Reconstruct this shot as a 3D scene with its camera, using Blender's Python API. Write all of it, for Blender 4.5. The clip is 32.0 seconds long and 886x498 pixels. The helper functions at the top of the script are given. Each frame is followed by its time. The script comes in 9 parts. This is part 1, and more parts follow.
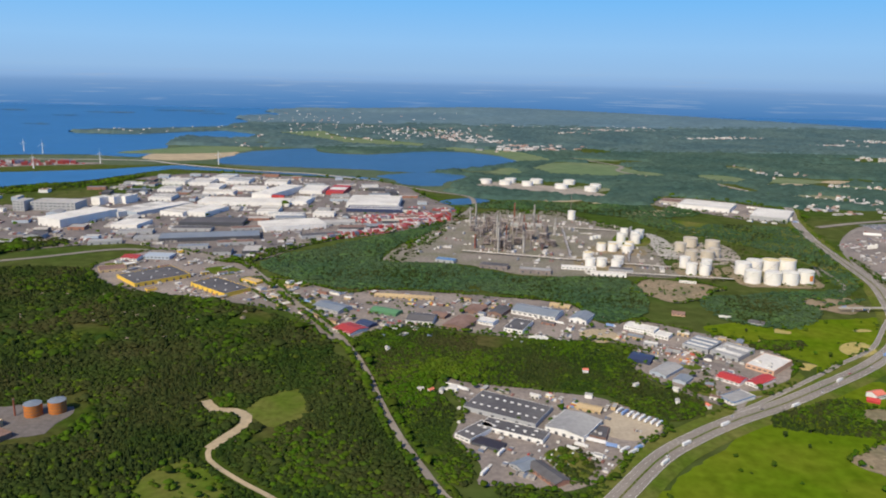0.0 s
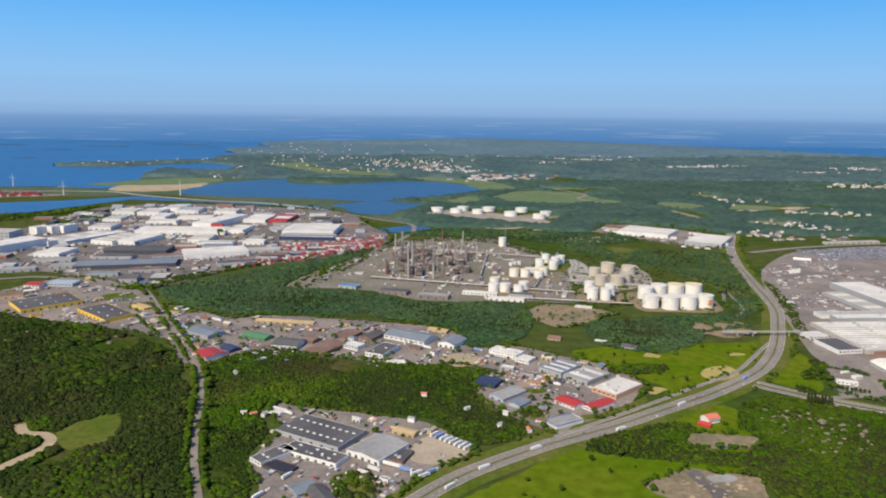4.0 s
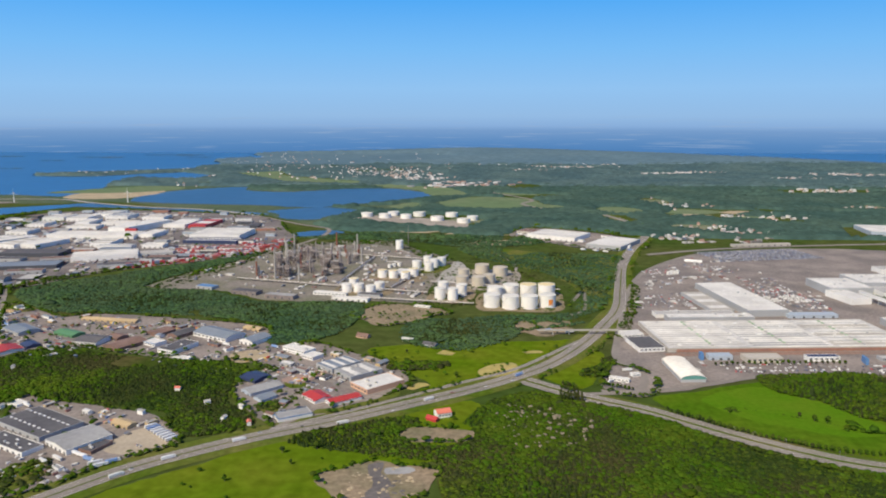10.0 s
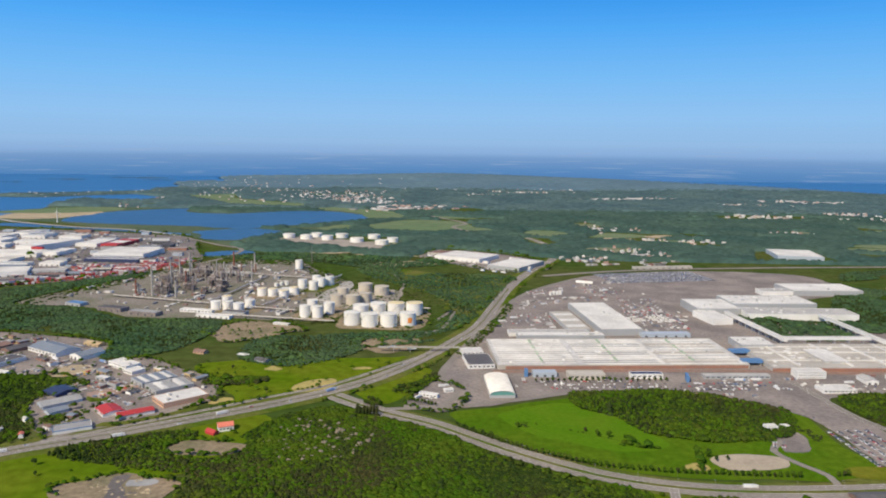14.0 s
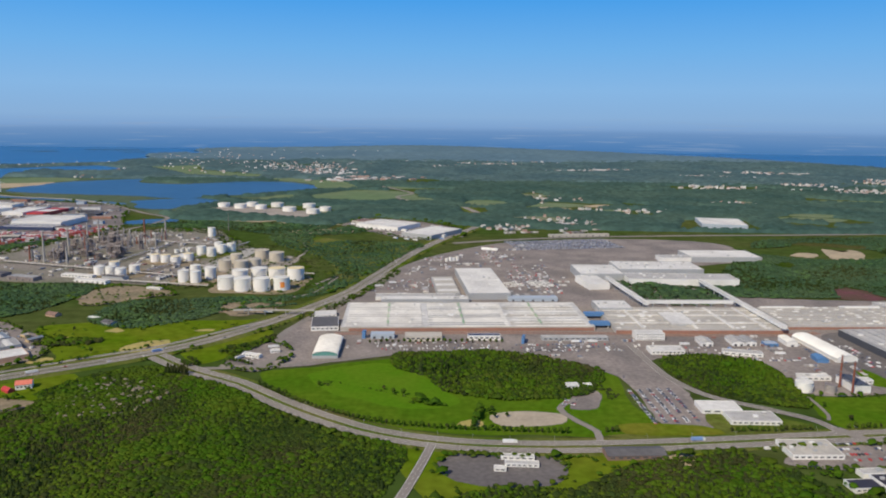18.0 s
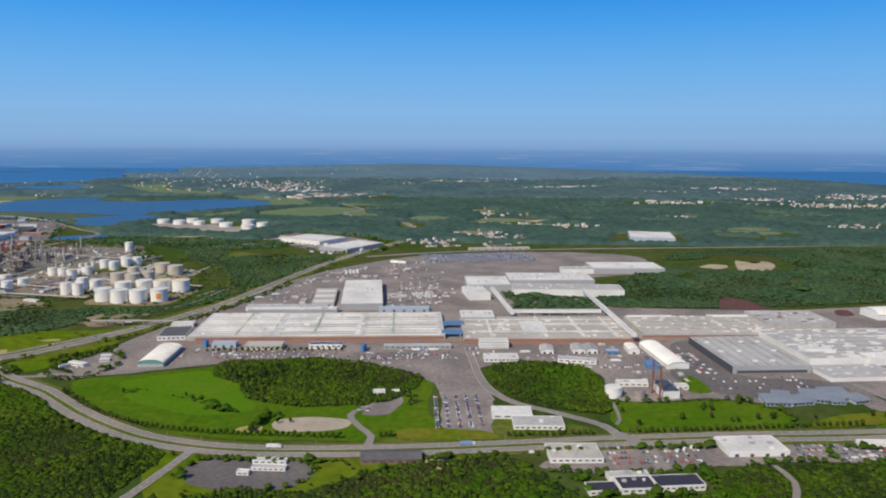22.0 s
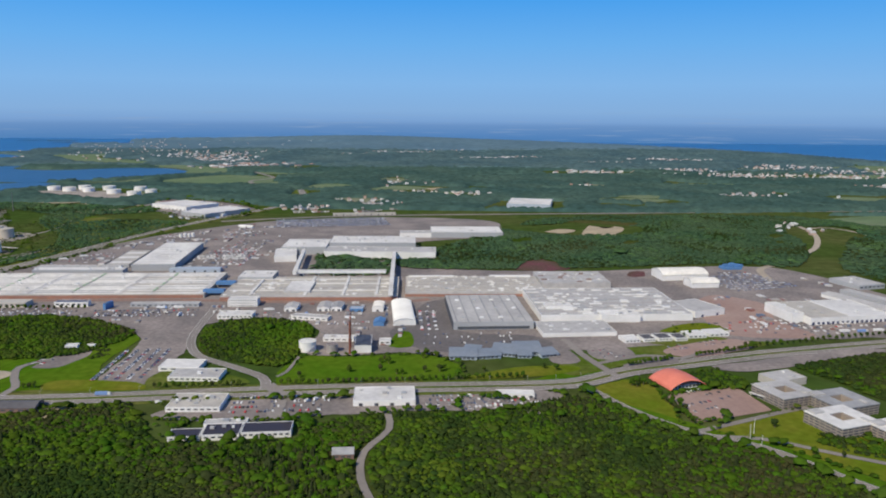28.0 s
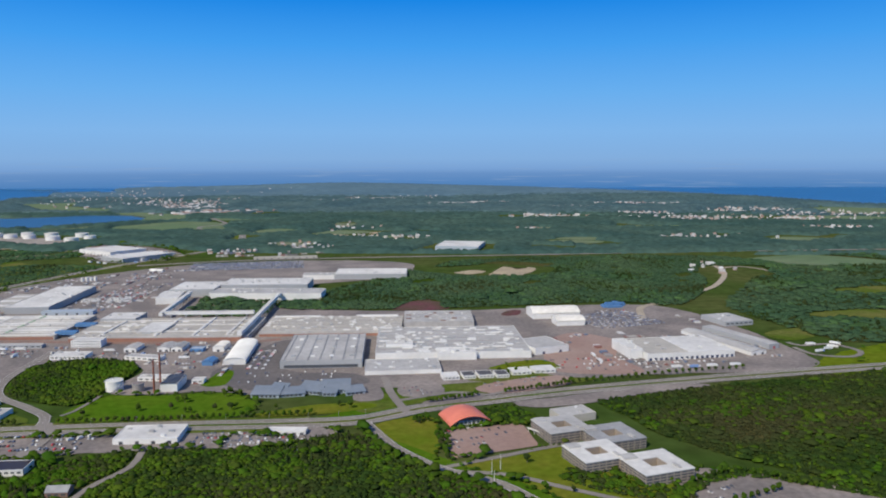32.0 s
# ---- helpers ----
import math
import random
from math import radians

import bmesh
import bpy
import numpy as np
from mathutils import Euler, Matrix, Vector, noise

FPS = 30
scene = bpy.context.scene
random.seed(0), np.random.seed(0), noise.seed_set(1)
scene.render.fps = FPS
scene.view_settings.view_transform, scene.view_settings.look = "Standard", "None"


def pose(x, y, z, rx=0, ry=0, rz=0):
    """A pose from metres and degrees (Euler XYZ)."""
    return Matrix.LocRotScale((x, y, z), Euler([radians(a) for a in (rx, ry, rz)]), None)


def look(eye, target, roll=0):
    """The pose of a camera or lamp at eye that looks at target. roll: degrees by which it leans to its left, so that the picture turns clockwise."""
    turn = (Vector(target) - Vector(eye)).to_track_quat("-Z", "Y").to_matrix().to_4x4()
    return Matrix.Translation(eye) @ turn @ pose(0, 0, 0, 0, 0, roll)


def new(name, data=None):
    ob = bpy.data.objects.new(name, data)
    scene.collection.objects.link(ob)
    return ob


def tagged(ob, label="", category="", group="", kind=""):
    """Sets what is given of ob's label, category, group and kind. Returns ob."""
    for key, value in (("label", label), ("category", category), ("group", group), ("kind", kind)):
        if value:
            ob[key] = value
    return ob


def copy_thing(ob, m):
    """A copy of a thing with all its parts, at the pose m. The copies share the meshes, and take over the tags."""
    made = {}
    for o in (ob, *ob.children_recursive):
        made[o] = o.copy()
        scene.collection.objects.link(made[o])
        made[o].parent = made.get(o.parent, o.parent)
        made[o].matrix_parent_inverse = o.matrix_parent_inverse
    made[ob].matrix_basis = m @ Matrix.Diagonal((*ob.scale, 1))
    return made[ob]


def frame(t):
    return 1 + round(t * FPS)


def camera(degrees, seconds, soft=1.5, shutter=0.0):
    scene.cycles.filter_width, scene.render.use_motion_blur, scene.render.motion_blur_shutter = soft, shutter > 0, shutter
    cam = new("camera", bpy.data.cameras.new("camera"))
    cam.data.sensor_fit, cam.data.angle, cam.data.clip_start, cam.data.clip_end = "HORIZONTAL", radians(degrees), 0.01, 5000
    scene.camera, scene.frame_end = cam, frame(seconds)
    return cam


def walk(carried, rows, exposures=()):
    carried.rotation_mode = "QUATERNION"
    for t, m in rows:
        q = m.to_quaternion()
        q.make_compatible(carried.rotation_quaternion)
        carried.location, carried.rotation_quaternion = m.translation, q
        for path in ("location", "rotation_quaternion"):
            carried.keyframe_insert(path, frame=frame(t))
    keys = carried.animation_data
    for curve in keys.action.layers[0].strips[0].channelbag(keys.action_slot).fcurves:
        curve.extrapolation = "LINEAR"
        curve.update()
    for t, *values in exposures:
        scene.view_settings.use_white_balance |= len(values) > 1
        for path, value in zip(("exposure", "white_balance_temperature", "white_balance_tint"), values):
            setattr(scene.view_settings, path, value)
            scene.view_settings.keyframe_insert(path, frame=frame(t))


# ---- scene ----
# The camera: an aircraft's window seat, gliding down on a straight line.
cam = camera(61.4, 32.0, soft=2.0)
PATH = [
    (0.0, 0.09, -1.42, 238.83, 76.898, -1.143, 0.046),
    (0.5, 18.53, -1.05, 238.11, 77.552, -0.925, 0.400),
    (1.0, 37.00, -0.65, 237.36, 79.462, -0.421, 0.936),
    (1.5, 55.50, -0.22, 236.58, 80.770, -0.040, 1.137),
    (2.0, 74.03, 0.24, 235.76, 81.048, -0.039, 1.485),
    (2.5, 92.60, 0.72, 234.92, 80.910, 0.107, 1.789),
    (3.0, 111.19, 1.23, 234.05, 80.152, -0.194, 1.627),
    (3.5, 129.81, 1.77, 233.15, 79.237, -0.631, 1.094),
    (5.5, 204.53, 4.16, 229.30, 79.836, -0.388, 1.901),
    (6.0, 223.26, 4.81, 228.28, 78.693, -0.539, 1.459),
    (6.5, 242.02, 5.49, 227.23, 79.035, -0.191, 2.270),
    (7.0, 260.80, 6.19, 226.17, 79.526, -0.213, 2.358),
    (7.5, 279.59, 6.91, 225.08, 79.845, -0.100, 2.468),
    (8.0, 298.40, 7.65, 223.97, 79.945, -0.191, 2.618),
    (8.5, 317.22, 8.41, 222.85, 80.792, 0.082, 3.136),
    (9.0, 336.06, 9.18, 221.71, 80.474, -0.021, 3.033),
    (9.5, 354.91, 9.97, 220.55, 80.602, 0.065, 3.471),
    (10.0, 373.77, 10.78, 219.38, 80.169, -0.093, 3.332),
    (10.5, 392.64, 11.61, 218.20, 80.408, -0.165, 3.340),
    (11.0, 411.52, 12.45, 217.00, 79.754, -0.270, 3.212),
    (11.5, 430.41, 13.30, 215.78, 79.389, -0.394, 3.038),
    (12.0, 449.30, 14.17, 214.56, 80.647, -0.118, 3.364),
    (12.5, 468.20, 15.05, 213.33, 79.799, -0.664, 2.373),
    (13.0, 487.10, 15.95, 212.08, 80.419, -0.552, 2.311),
    (13.5, 506.01, 16.85, 210.83, 81.514, -0.557, 2.490),
    (14.0, 524.92, 17.77, 209.57, 82.224, -0.658, 2.490),
    (14.5, 543.82, 18.69, 208.31, 82.152, -0.702, 2.317),
    (16.5, 619.44, 22.48, 203.20, 81.094, -0.599, 2.664),
    (17.0, 638.33, 23.45, 201.92, 79.816, -0.800, 2.296),
    (17.5, 657.21, 24.42, 200.63, 80.437, -0.686, 2.621),
    (18.0, 676.09, 25.39, 199.35, 80.253, -0.633, 2.590),
    (18.5, 694.96, 26.37, 198.07, 80.913, -0.005, 2.923),
    (19.0, 713.82, 27.35, 196.79, 80.914, -0.171, 3.022),
    (19.5, 732.66, 28.34, 195.51, 80.504, -0.334, 2.882),
    (20.0, 751.49, 29.33, 194.24, 80.761, -0.509, 2.791),
    (20.5, 770.31, 30.32, 192.97, 81.287, -0.633, 2.748),
    (21.0, 789.11, 31.31, 191.71, 81.446, -0.490, 2.927),
    (21.5, 807.90, 32.30, 190.45, 81.657, -0.458, 2.981),
    (22.0, 826.67, 33.29, 189.21, 81.784, -0.310, 2.930),
    (22.5, 845.42, 34.27, 187.97, 81.691, -0.148, 3.115),
    (23.0, 864.15, 35.26, 186.74, 81.086, -0.091, 3.076),
    (23.5, 882.85, 36.24, 185.52, 80.384, -0.302, 2.728),
    (24.0, 901.54, 37.22, 184.32, 79.901, -0.533, 2.658),
    (24.5, 920.20, 38.19, 183.13, 80.131, -0.274, 3.018),
    (25.0, 938.84, 39.16, 181.95, 80.698, -0.299, 3.165),
    (25.5, 957.45, 40.12, 180.78, 80.440, -0.746, 2.447),
    (27.5, 1031.60, 43.89, 176.30, 78.954, -0.581, 1.942),
    (28.0, 1050.05, 44.81, 175.22, 79.809, -0.467, 2.320),
    (28.5, 1068.48, 45.73, 174.17, 78.821, -0.733, 1.909),
    (29.0, 1086.87, 46.62, 173.13, 78.867, -0.493, 1.926),
    (29.5, 1105.23, 47.51, 172.12, 80.026, -0.175, 2.152),
    (30.0, 1123.54, 48.39, 171.13, 81.020, 0.071, 2.411),
    (30.5, 1141.82, 49.25, 170.17, 82.271, 0.239, 2.627),
    (31.0, 1160.06, 50.10, 169.23, 82.208, -0.026, 2.136),
    (31.5, 1178.26, 50.93, 168.32, 83.093, 0.223, 2.648),
    (32.0, 1196.42, 51.75, 167.44, 83.406, 0.117, 2.585),
]
walk(cam, [(t, pose(x, y, z, rx, ry, rz)) for t, x, y, z, rx, ry, rz in PATH], exposures=[(0.0, 0.22, 6850, 10), (14.0, 0.21, 6850, 10), (18.0, 0.0, 6650, 10), (25.0, -0.01, 6450, 10), (32.0, -0.03, 6150, 10)])


# ---- sky and sun ----
SUN_AZ, SUN_EL = radians(215.0), radians(42.0)      # where the sun stands: behind the camera, to its left
world = bpy.data.worlds.new("sky")
scene.world = world
world.use_nodes = True
wt = world.node_tree
wt.nodes.clear()


def wnode(kind, **inputs):
    n = wt.nodes.new(kind)
    for k, v in inputs.items():
        n.inputs[k].default_value = v
    return n


sky = wnode("ShaderNodeTexSky")
sky.sky_type, sky.sun_disc = "NISHITA", False
sky.sun_elevation, sky.sun_rotation = SUN_EL, SUN_AZ
sky.air_density, sky.dust_density, sky.ozone_density = 1.0, 1.2, 3.0
coord = wnode("ShaderNodeTexCoord")
split = wnode("ShaderNodeSeparateXYZ")
wt.links.new(coord.outputs["Generated"], split.inputs[0])
# the distance under the horizon: sea, hazier towards the horizon; above it, haze that clears upwards
spread = wnode("ShaderNodeMapRange")
spread.inputs["From Min"].default_value, spread.inputs["From Max"].default_value = -0.08, 0.40
wt.links.new(split.outputs["Z"], spread.inputs["Value"])
ramp = wnode("ShaderNodeValToRGB")
e = ramp.color_ramp
SKY_RAMP = [(0.0, (0.030, 0.130, 0.35)), (0.0625, (0.045, 0.160, 0.40)), (0.104, (0.085, 0.220, 0.47)), (0.138, (0.150, 0.290, 0.54)), (0.150, (0.205, 0.365, 0.635)), (0.177, (0.245, 0.430, 0.70)),
            (0.25, (0.235, 0.470, 0.79)), (0.354, (0.155, 0.435, 0.83)), (0.479, (0.068, 0.350, 0.83)), (0.604, (0.014, 0.235, 0.75)), (1.0, (0.005, 0.13, 0.55))]
e.elements[0].position, e.elements[0].color = SKY_RAMP[0][0], (*SKY_RAMP[0][1], 1)
e.elements[1].position, e.elements[1].color = SKY_RAMP[-1][0], (*SKY_RAMP[-1][1], 1)
for at, c in SKY_RAMP[1:-1]:
    k = e.elements.new(at)
    k.color = (*c, 1)
wt.links.new(spread.outputs[0], ramp.inputs[0])
# thin streaks of far islands and low cloud along the horizon
stretch = wnode("ShaderNodeMapping")
stretch.inputs["Scale"].default_value = (13.0, 13.0, 420.0)
wt.links.new(coord.outputs["Generated"], stretch.inputs[0])
streak = wnode("ShaderNodeTexNoise", Scale=1.0, Detail=5.0)
wt.links.new(stretch.outputs[0], streak.inputs["Vector"])
band = wnode("ShaderNodeValToRGB")
b = band.color_ramp
b.elements[0].position, b.elements[0].color = 0.070, (0, 0, 0, 1)
b.elements[1].position, b.elements[1].color = 0.185, (0, 0, 0, 1)
for at, v in ((0.088, 0.8), (0.138, 1.0), (0.152, 0.8)):
    k = b.elements.new(at)
    k.color = (v, v, v, 1)
wt.links.new(spread.outputs[0], band.inputs[0])
cut = wnode("ShaderNodeMapRange")
cut.inputs["From Min"].default_value, cut.inputs["From Max"].default_value, cut.inputs["To Max"].default_value = 0.56, 0.68, 0.50
wt.links.new(streak.outputs["Fac"], cut.inputs["Value"])
amount = wnode("ShaderNodeMath")
amount.operation = "MULTIPLY"
wt.links.new(cut.outputs[0], amount.inputs[0])
wt.links.new(band.outputs[0], amount.inputs[1])
far = wnode("ShaderNodeMix")
far.data_type = "RGBA"
far.inputs["B"].default_value = (0.27, 0.38, 0.56, 1)
wt.links.new(amount.outputs[0], far.inputs["Factor"])
wt.links.new(ramp.outputs[0], far.inputs["A"])
# the Nishita sky gives the body of the light, the haze its colours near the horizon
lit = wnode("ShaderNodeVectorMath")
lit.operation = "SCALE"
lit.inputs["Scale"].default_value = 0.10
wt.links.new(sky.outputs[0], lit.inputs[0])
high = wnode("ShaderNodeMapRange")
high.inputs["From Min"].default_value, high.inputs["From Max"].default_value = 0.35, 0.7
wt.links.new(split.outputs["Z"], high.inputs["Value"])
whole = wnode("ShaderNodeMix")
whole.data_type = "RGBA"
wt.links.new(high.outputs[0], whole.inputs["Factor"])
wt.links.new(far.outputs["Result"], whole.inputs["A"])
wt.links.new(lit.outputs[0], whole.inputs["B"])
back = wnode("ShaderNodeBackground", Strength=1.0)
wt.links.new(whole.outputs["Result"], back.inputs[0])
wt.links.new(back.outputs[0], wnode("ShaderNodeOutputWorld").inputs[0])

sun = new("sun", bpy.data.lights.new("sun", "SUN"))
sun.data.energy, sun.data.angle, sun.data.color = 3.8, radians(0.5), (1.0, 0.89, 0.69)
sun.matrix_world = look((0, 0, 900), Vector((0, 0, 900)) - Vector((math.sin(SUN_AZ) * math.cos(SUN_EL), math.cos(SUN_AZ) * math.cos(SUN_EL), math.sin(SUN_EL))))


# ---- materials ----
def material(name, base, rough=0.8, metal=0.0, spread=0.25, big=0.02, fine=0.6, second=None, bump=0.0, by="", specular=0.3, hue=0.0):
    """A surface with two scales of variation. big, fine: the noises' scale per metre; second: a colour it wears or grows towards;
    by: 'object' or 'island' adds a tone of its own to each piece."""
    m = bpy.data.materials.new(name)
    m.use_nodes = True
    t = m.node_tree
    p = t.nodes["Principled BSDF"]
    p.inputs["Roughness"].default_value, p.inputs["Metallic"].default_value = rough, metal
    p.inputs["Specular IOR Level"].default_value = specular
    place = t.nodes.new("ShaderNodeNewGeometry")
    n1, n2 = t.nodes.new("ShaderNodeTexNoise"), t.nodes.new("ShaderNodeTexNoise")
    n1.inputs["Scale"].default_value, n1.inputs["Detail"].default_value = big, 4.0
    n2.inputs["Scale"].default_value, n2.inputs["Detail"].default_value = fine, 3.0
    for n in (n1, n2):
        t.links.new(place.outputs["Position"], n.inputs["Vector"])
    mix = t.nodes.new("ShaderNodeMix")
    mix.data_type = "RGBA"
    mix.inputs["A"].default_value, mix.inputs["B"].default_value = (*base, 1), (*(second or base), 1)
    r = t.nodes.new("ShaderNodeMapRange")
    r.inputs["From Min"].default_value, r.inputs["From Max"].default_value = 0.38, 0.66
    t.links.new(n1.outputs["Fac"], r.inputs["Value"])
    t.links.new(r.outputs[0], mix.inputs["Factor"])
    hsv = t.nodes.new("ShaderNodeHueSaturation")
    t.links.new(mix.outputs["Result"], hsv.inputs["Color"])
    tone = t.nodes.new("ShaderNodeMapRange")
    tone.inputs["From Min"].default_value, tone.inputs["From Max"].default_value = 0.25, 0.75
    tone.inputs["To Min"].default_value, tone.inputs["To Max"].default_value = 1 - spread, 1 + spread
    t.links.new(n2.outputs["Fac"], tone.inputs["Value"])
    value = tone.outputs[0]
    if by:
        info = t.nodes.new("ShaderNodeObjectInfo") if by == "object" else place
        own = t.nodes.new("ShaderNodeMapRange")
        own.inputs["To Min"].default_value, own.inputs["To Max"].default_value = 0.80, 1.20
        t.links.new(info.outputs["Random" if by == "object" else "Random Per Island"], own.inputs["Value"])
        mul = t.nodes.new("ShaderNodeMath")
        mul.operation = "MULTIPLY"
        t.links.new(value, mul.inputs[0])
        t.links.new(own.outputs[0], mul.inputs[1])
        value = mul.outputs[0]
        if hue:
            h = t.nodes.new("ShaderNodeMapRange")
            h.inputs["To Min"].default_value, h.inputs["To Max"].default_value = 0.5 - hue, 0.5 + hue
            frac = t.nodes.new("ShaderNodeMath")
            frac.operation = "FRACT"
            up = t.nodes.new("ShaderNodeMath")
            up.operation = "MULTIPLY"
            up.inputs[1].default_value = 7.31
            t.links.new(info.outputs["Random" if by == "object" else "Random Per Island"], up.inputs[0])
            t.links.new(up.outputs[0], frac.inputs[0])
            t.links.new(frac.outputs[0], h.inputs["Value"])
            t.links.new(h.outputs[0], hsv.inputs["Hue"])
    t.links.new(value, hsv.inputs["Value"])
    t.links.new(hsv.outputs[0], p.inputs["Base Color"])
    if bump:
        bm_ = t.nodes.new("ShaderNodeBump")
        bm_.inputs["Strength"].default_value, bm_.inputs["Distance"].default_value = 0.6, bump
        t.links.new(n2.outputs["Fac"], bm_.inputs["Height"])
        t.links.new(bm_.outputs[0], p.inputs["Normal"])
    return m


def painted_set(name, colours, rough=0.45):
    """Paint whose colour is picked from a few by each object's (or island's) own chance."""
    m = bpy.data.materials.new(name)
    m.use_nodes = True
    t = m.node_tree
    p = t.nodes["Principled BSDF"]
    p.inputs["Roughness"].default_value = rough
    r = t.nodes.new("ShaderNodeValToRGB")
    r.color_ramp.interpolation = "CONSTANT"
    r.color_ramp.elements[0].color = (*colours[0], 1)
    r.color_ramp.elements[1].position, r.color_ramp.elements[1].color = 1 / len(colours), (*colours[1], 1)
    for i, c in enumerate(colours[2:], 2):
        k = r.color_ramp.elements.new(i / len(colours))
        k.color = (*c, 1)
    island = t.nodes.new("ShaderNodeNewGeometry")
    own = t.nodes.new("ShaderNodeObjectInfo")
    add, frac = t.nodes.new("ShaderNodeMath"), t.nodes.new("ShaderNodeMath")
    frac.operation = "FRACT"
    t.links.new(island.outputs["Random Per Island"], add.inputs[0])
    t.links.new(own.outputs["Random"], add.inputs[1])
    t.links.new(add.outputs[0], frac.inputs[0])
    t.links.new(frac.outputs[0], r.inputs[0])
    t.links.new(r.outputs[0], p.inputs["Base Color"])
    return m


MEADOW = material("meadow", (0.088, 0.152, 0.007), 0.95, second=(0.130, 0.165, 0.014), spread=0.25, big=0.014, fine=0.12, specular=0.0)
LAWN = material("lawn", (0.066, 0.140, 0.008), 0.95, second=(0.095, 0.155, 0.012), spread=0.22, big=0.022, fine=0.18, specular=0.0)
FIELD = material("mown_field", (0.080, 0.180, 0.009), 0.95, second=(0.100, 0.185, 0.012), spread=0.12, big=0.03, fine=0.25, specular=0.0)
DRYLAWN = material("dry_lawn", (0.110, 0.155, 0.012), 0.95, second=(0.165, 0.165, 0.022), spread=0.2, big=0.03, fine=0.2, specular=0.0)
VERGE = material("verge", (0.080, 0.125, 0.016), 0.95, second=(0.150, 0.148, 0.045), spread=0.25, big=0.02, fine=0.2, specular=0.0)
LAND = material("land", (0.050, 0.085, 0.018), 0.95, second=(0.085, 0.098, 0.032), spread=0.3, big=0.006, fine=0.06, specular=0.0)
FLOOR = material("forest_floor", (0.040, 0.072, 0.010), 0.95, second=(0.085, 0.080, 0.030), spread=0.35, big=0.012, fine=0.15, specular=0.0)
# distant grass, lowland and straw with a haze tint mixed into their colours
HAZEDGREEN = material("hazed_meadow", (0.130, 0.190, 0.095), 0.95, second=(0.165, 0.205, 0.115), spread=0.15, big=0.004, fine=0.03, specular=0.06)
HAZEDLAND = material("hazed_lowland", (0.072, 0.115, 0.075), 0.95, second=(0.110, 0.140, 0.090), spread=0.2, big=0.006, fine=0.05, specular=0.0)
HAZEDSTRAW = material("hazed_straw", (0.205, 0.215, 0.140), 0.95, second=(0.165, 0.195, 0.115), spread=0.15, big=0.006, fine=0.05, specular=0.06)
HEATH = material("purple_heath", (0.155, 0.062, 0.072), 0.95, second=(0.105, 0.075, 0.05), spread=0.25, big=0.03, fine=0.3, specular=0.06)

SAND = material("sand", (0.46, 0.37, 0.25), 0.95, second=(0.36, 0.30, 0.21), spread=0.15, big=0.03, fine=0.3, specular=0.1)
DIRT = material("dirt", (0.290, 0.225, 0.155), 0.95, second=(0.190, 0.170, 0.105), spread=0.3, big=0.03, fine=0.25, specular=0.1)
ROCK = material("rock", (0.24, 0.20, 0.15), 0.9, second=(0.17, 0.145, 0.11), spread=0.3, big=0.1, fine=0.5)
REFGROUND = material("oily_gravel", (0.245, 0.218, 0.195), 0.95, second=(0.175, 0.172, 0.122), spread=0.28, big=0.025, fine=0.25, specular=0.1)
STRAW = material("straw_ground", (0.46, 0.36, 0.14), 0.95, second=(0.33, 0.30, 0.10), spread=0.18, big=0.04, fine=0.3, specular=0.1)
YARD = material("yard_asphalt", (0.200, 0.176, 0.166), 0.9, second=(0.305, 0.262, 0.238), spread=0.24, big=0.022, fine=0.3, specular=0.1)
PORTYARD = material("port_asphalt", (0.150, 0.136, 0.138), 0.9, second=(0.250, 0.218, 0.205), spread=0.26, big=0.018, fine=0.2, specular=0.1)
DARKYARD = material("dark_asphalt", (0.132, 0.121, 0.121), 0.9, second=(0.172, 0.155, 0.149), spread=0.2, big=0.02, fine=0.3, specular=0.1)
ROAD = material("road_asphalt", (0.235, 0.21, 0.19), 0.9, second=(0.285, 0.255, 0.23), spread=0.10, big=0.02, fine=0.3, specular=0.15)
PAVERS = material("red_pavers", (0.32, 0.215, 0.18), 0.9, second=(0.36, 0.26, 0.22), spread=0.12, big=0.02, fine=0.25, specular=0.2)
REDPAVE = material("red_brown_paving", (0.300, 0.185, 0.145), 0.9, second=(0.250, 0.190, 0.165), spread=0.2, big=0.03, fine=0.3, specular=0.1)
GRAVEL = material("gravel", (0.36, 0.32, 0.28), 0.95, second=(0.29, 0.26, 0.23), spread=0.2, big=0.03, fine=0.4, specular=0.1)
PALEGRAVEL = material("pale_gravel", (0.44, 0.375, 0.29), 0.95, second=(0.37, 0.315, 0.245), spread=0.15, big=0.05, fine=0.4, specular=0.1)
MARK = material("road_paint", (0.75, 0.74, 0.70), 0.7, spread=0.1)
WATER = material("sea_water", (0.030, 0.140, 0.33), 0.45, second=(0.038, 0.155, 0.35), spread=0.08, big=0.002, fine=0.02, specular=0.3)
LAKE = material("lake_water", (0.038, 0.118, 0.235), 0.45, second=(0.046, 0.130, 0.255), spread=0.1, big=0.006, fine=0.03, specular=0.3)
LEAF = material("leaves", (0.037, 0.075, 0.008), 0.9, second=(0.056, 0.078, 0.014), spread=0.16, big=0.013, fine=0.35, by="island", specular=0.0, hue=0.012)
LEAFBRIGHT = material("bright_leaves", (0.043, 0.092, 0.007), 0.9, second=(0.064, 0.101, 0.011), spread=0.16, big=0.016, fine=0.35, by="island", specular=0.0, hue=0.012)
LEAFDARK = material("dark_leaves", (0.027, 0.050, 0.011), 0.9, second=(0.046, 0.049, 0.019), spread=0.16, big=0.012, fine=0.35, by="island", specular=0.0, hue=0.012)
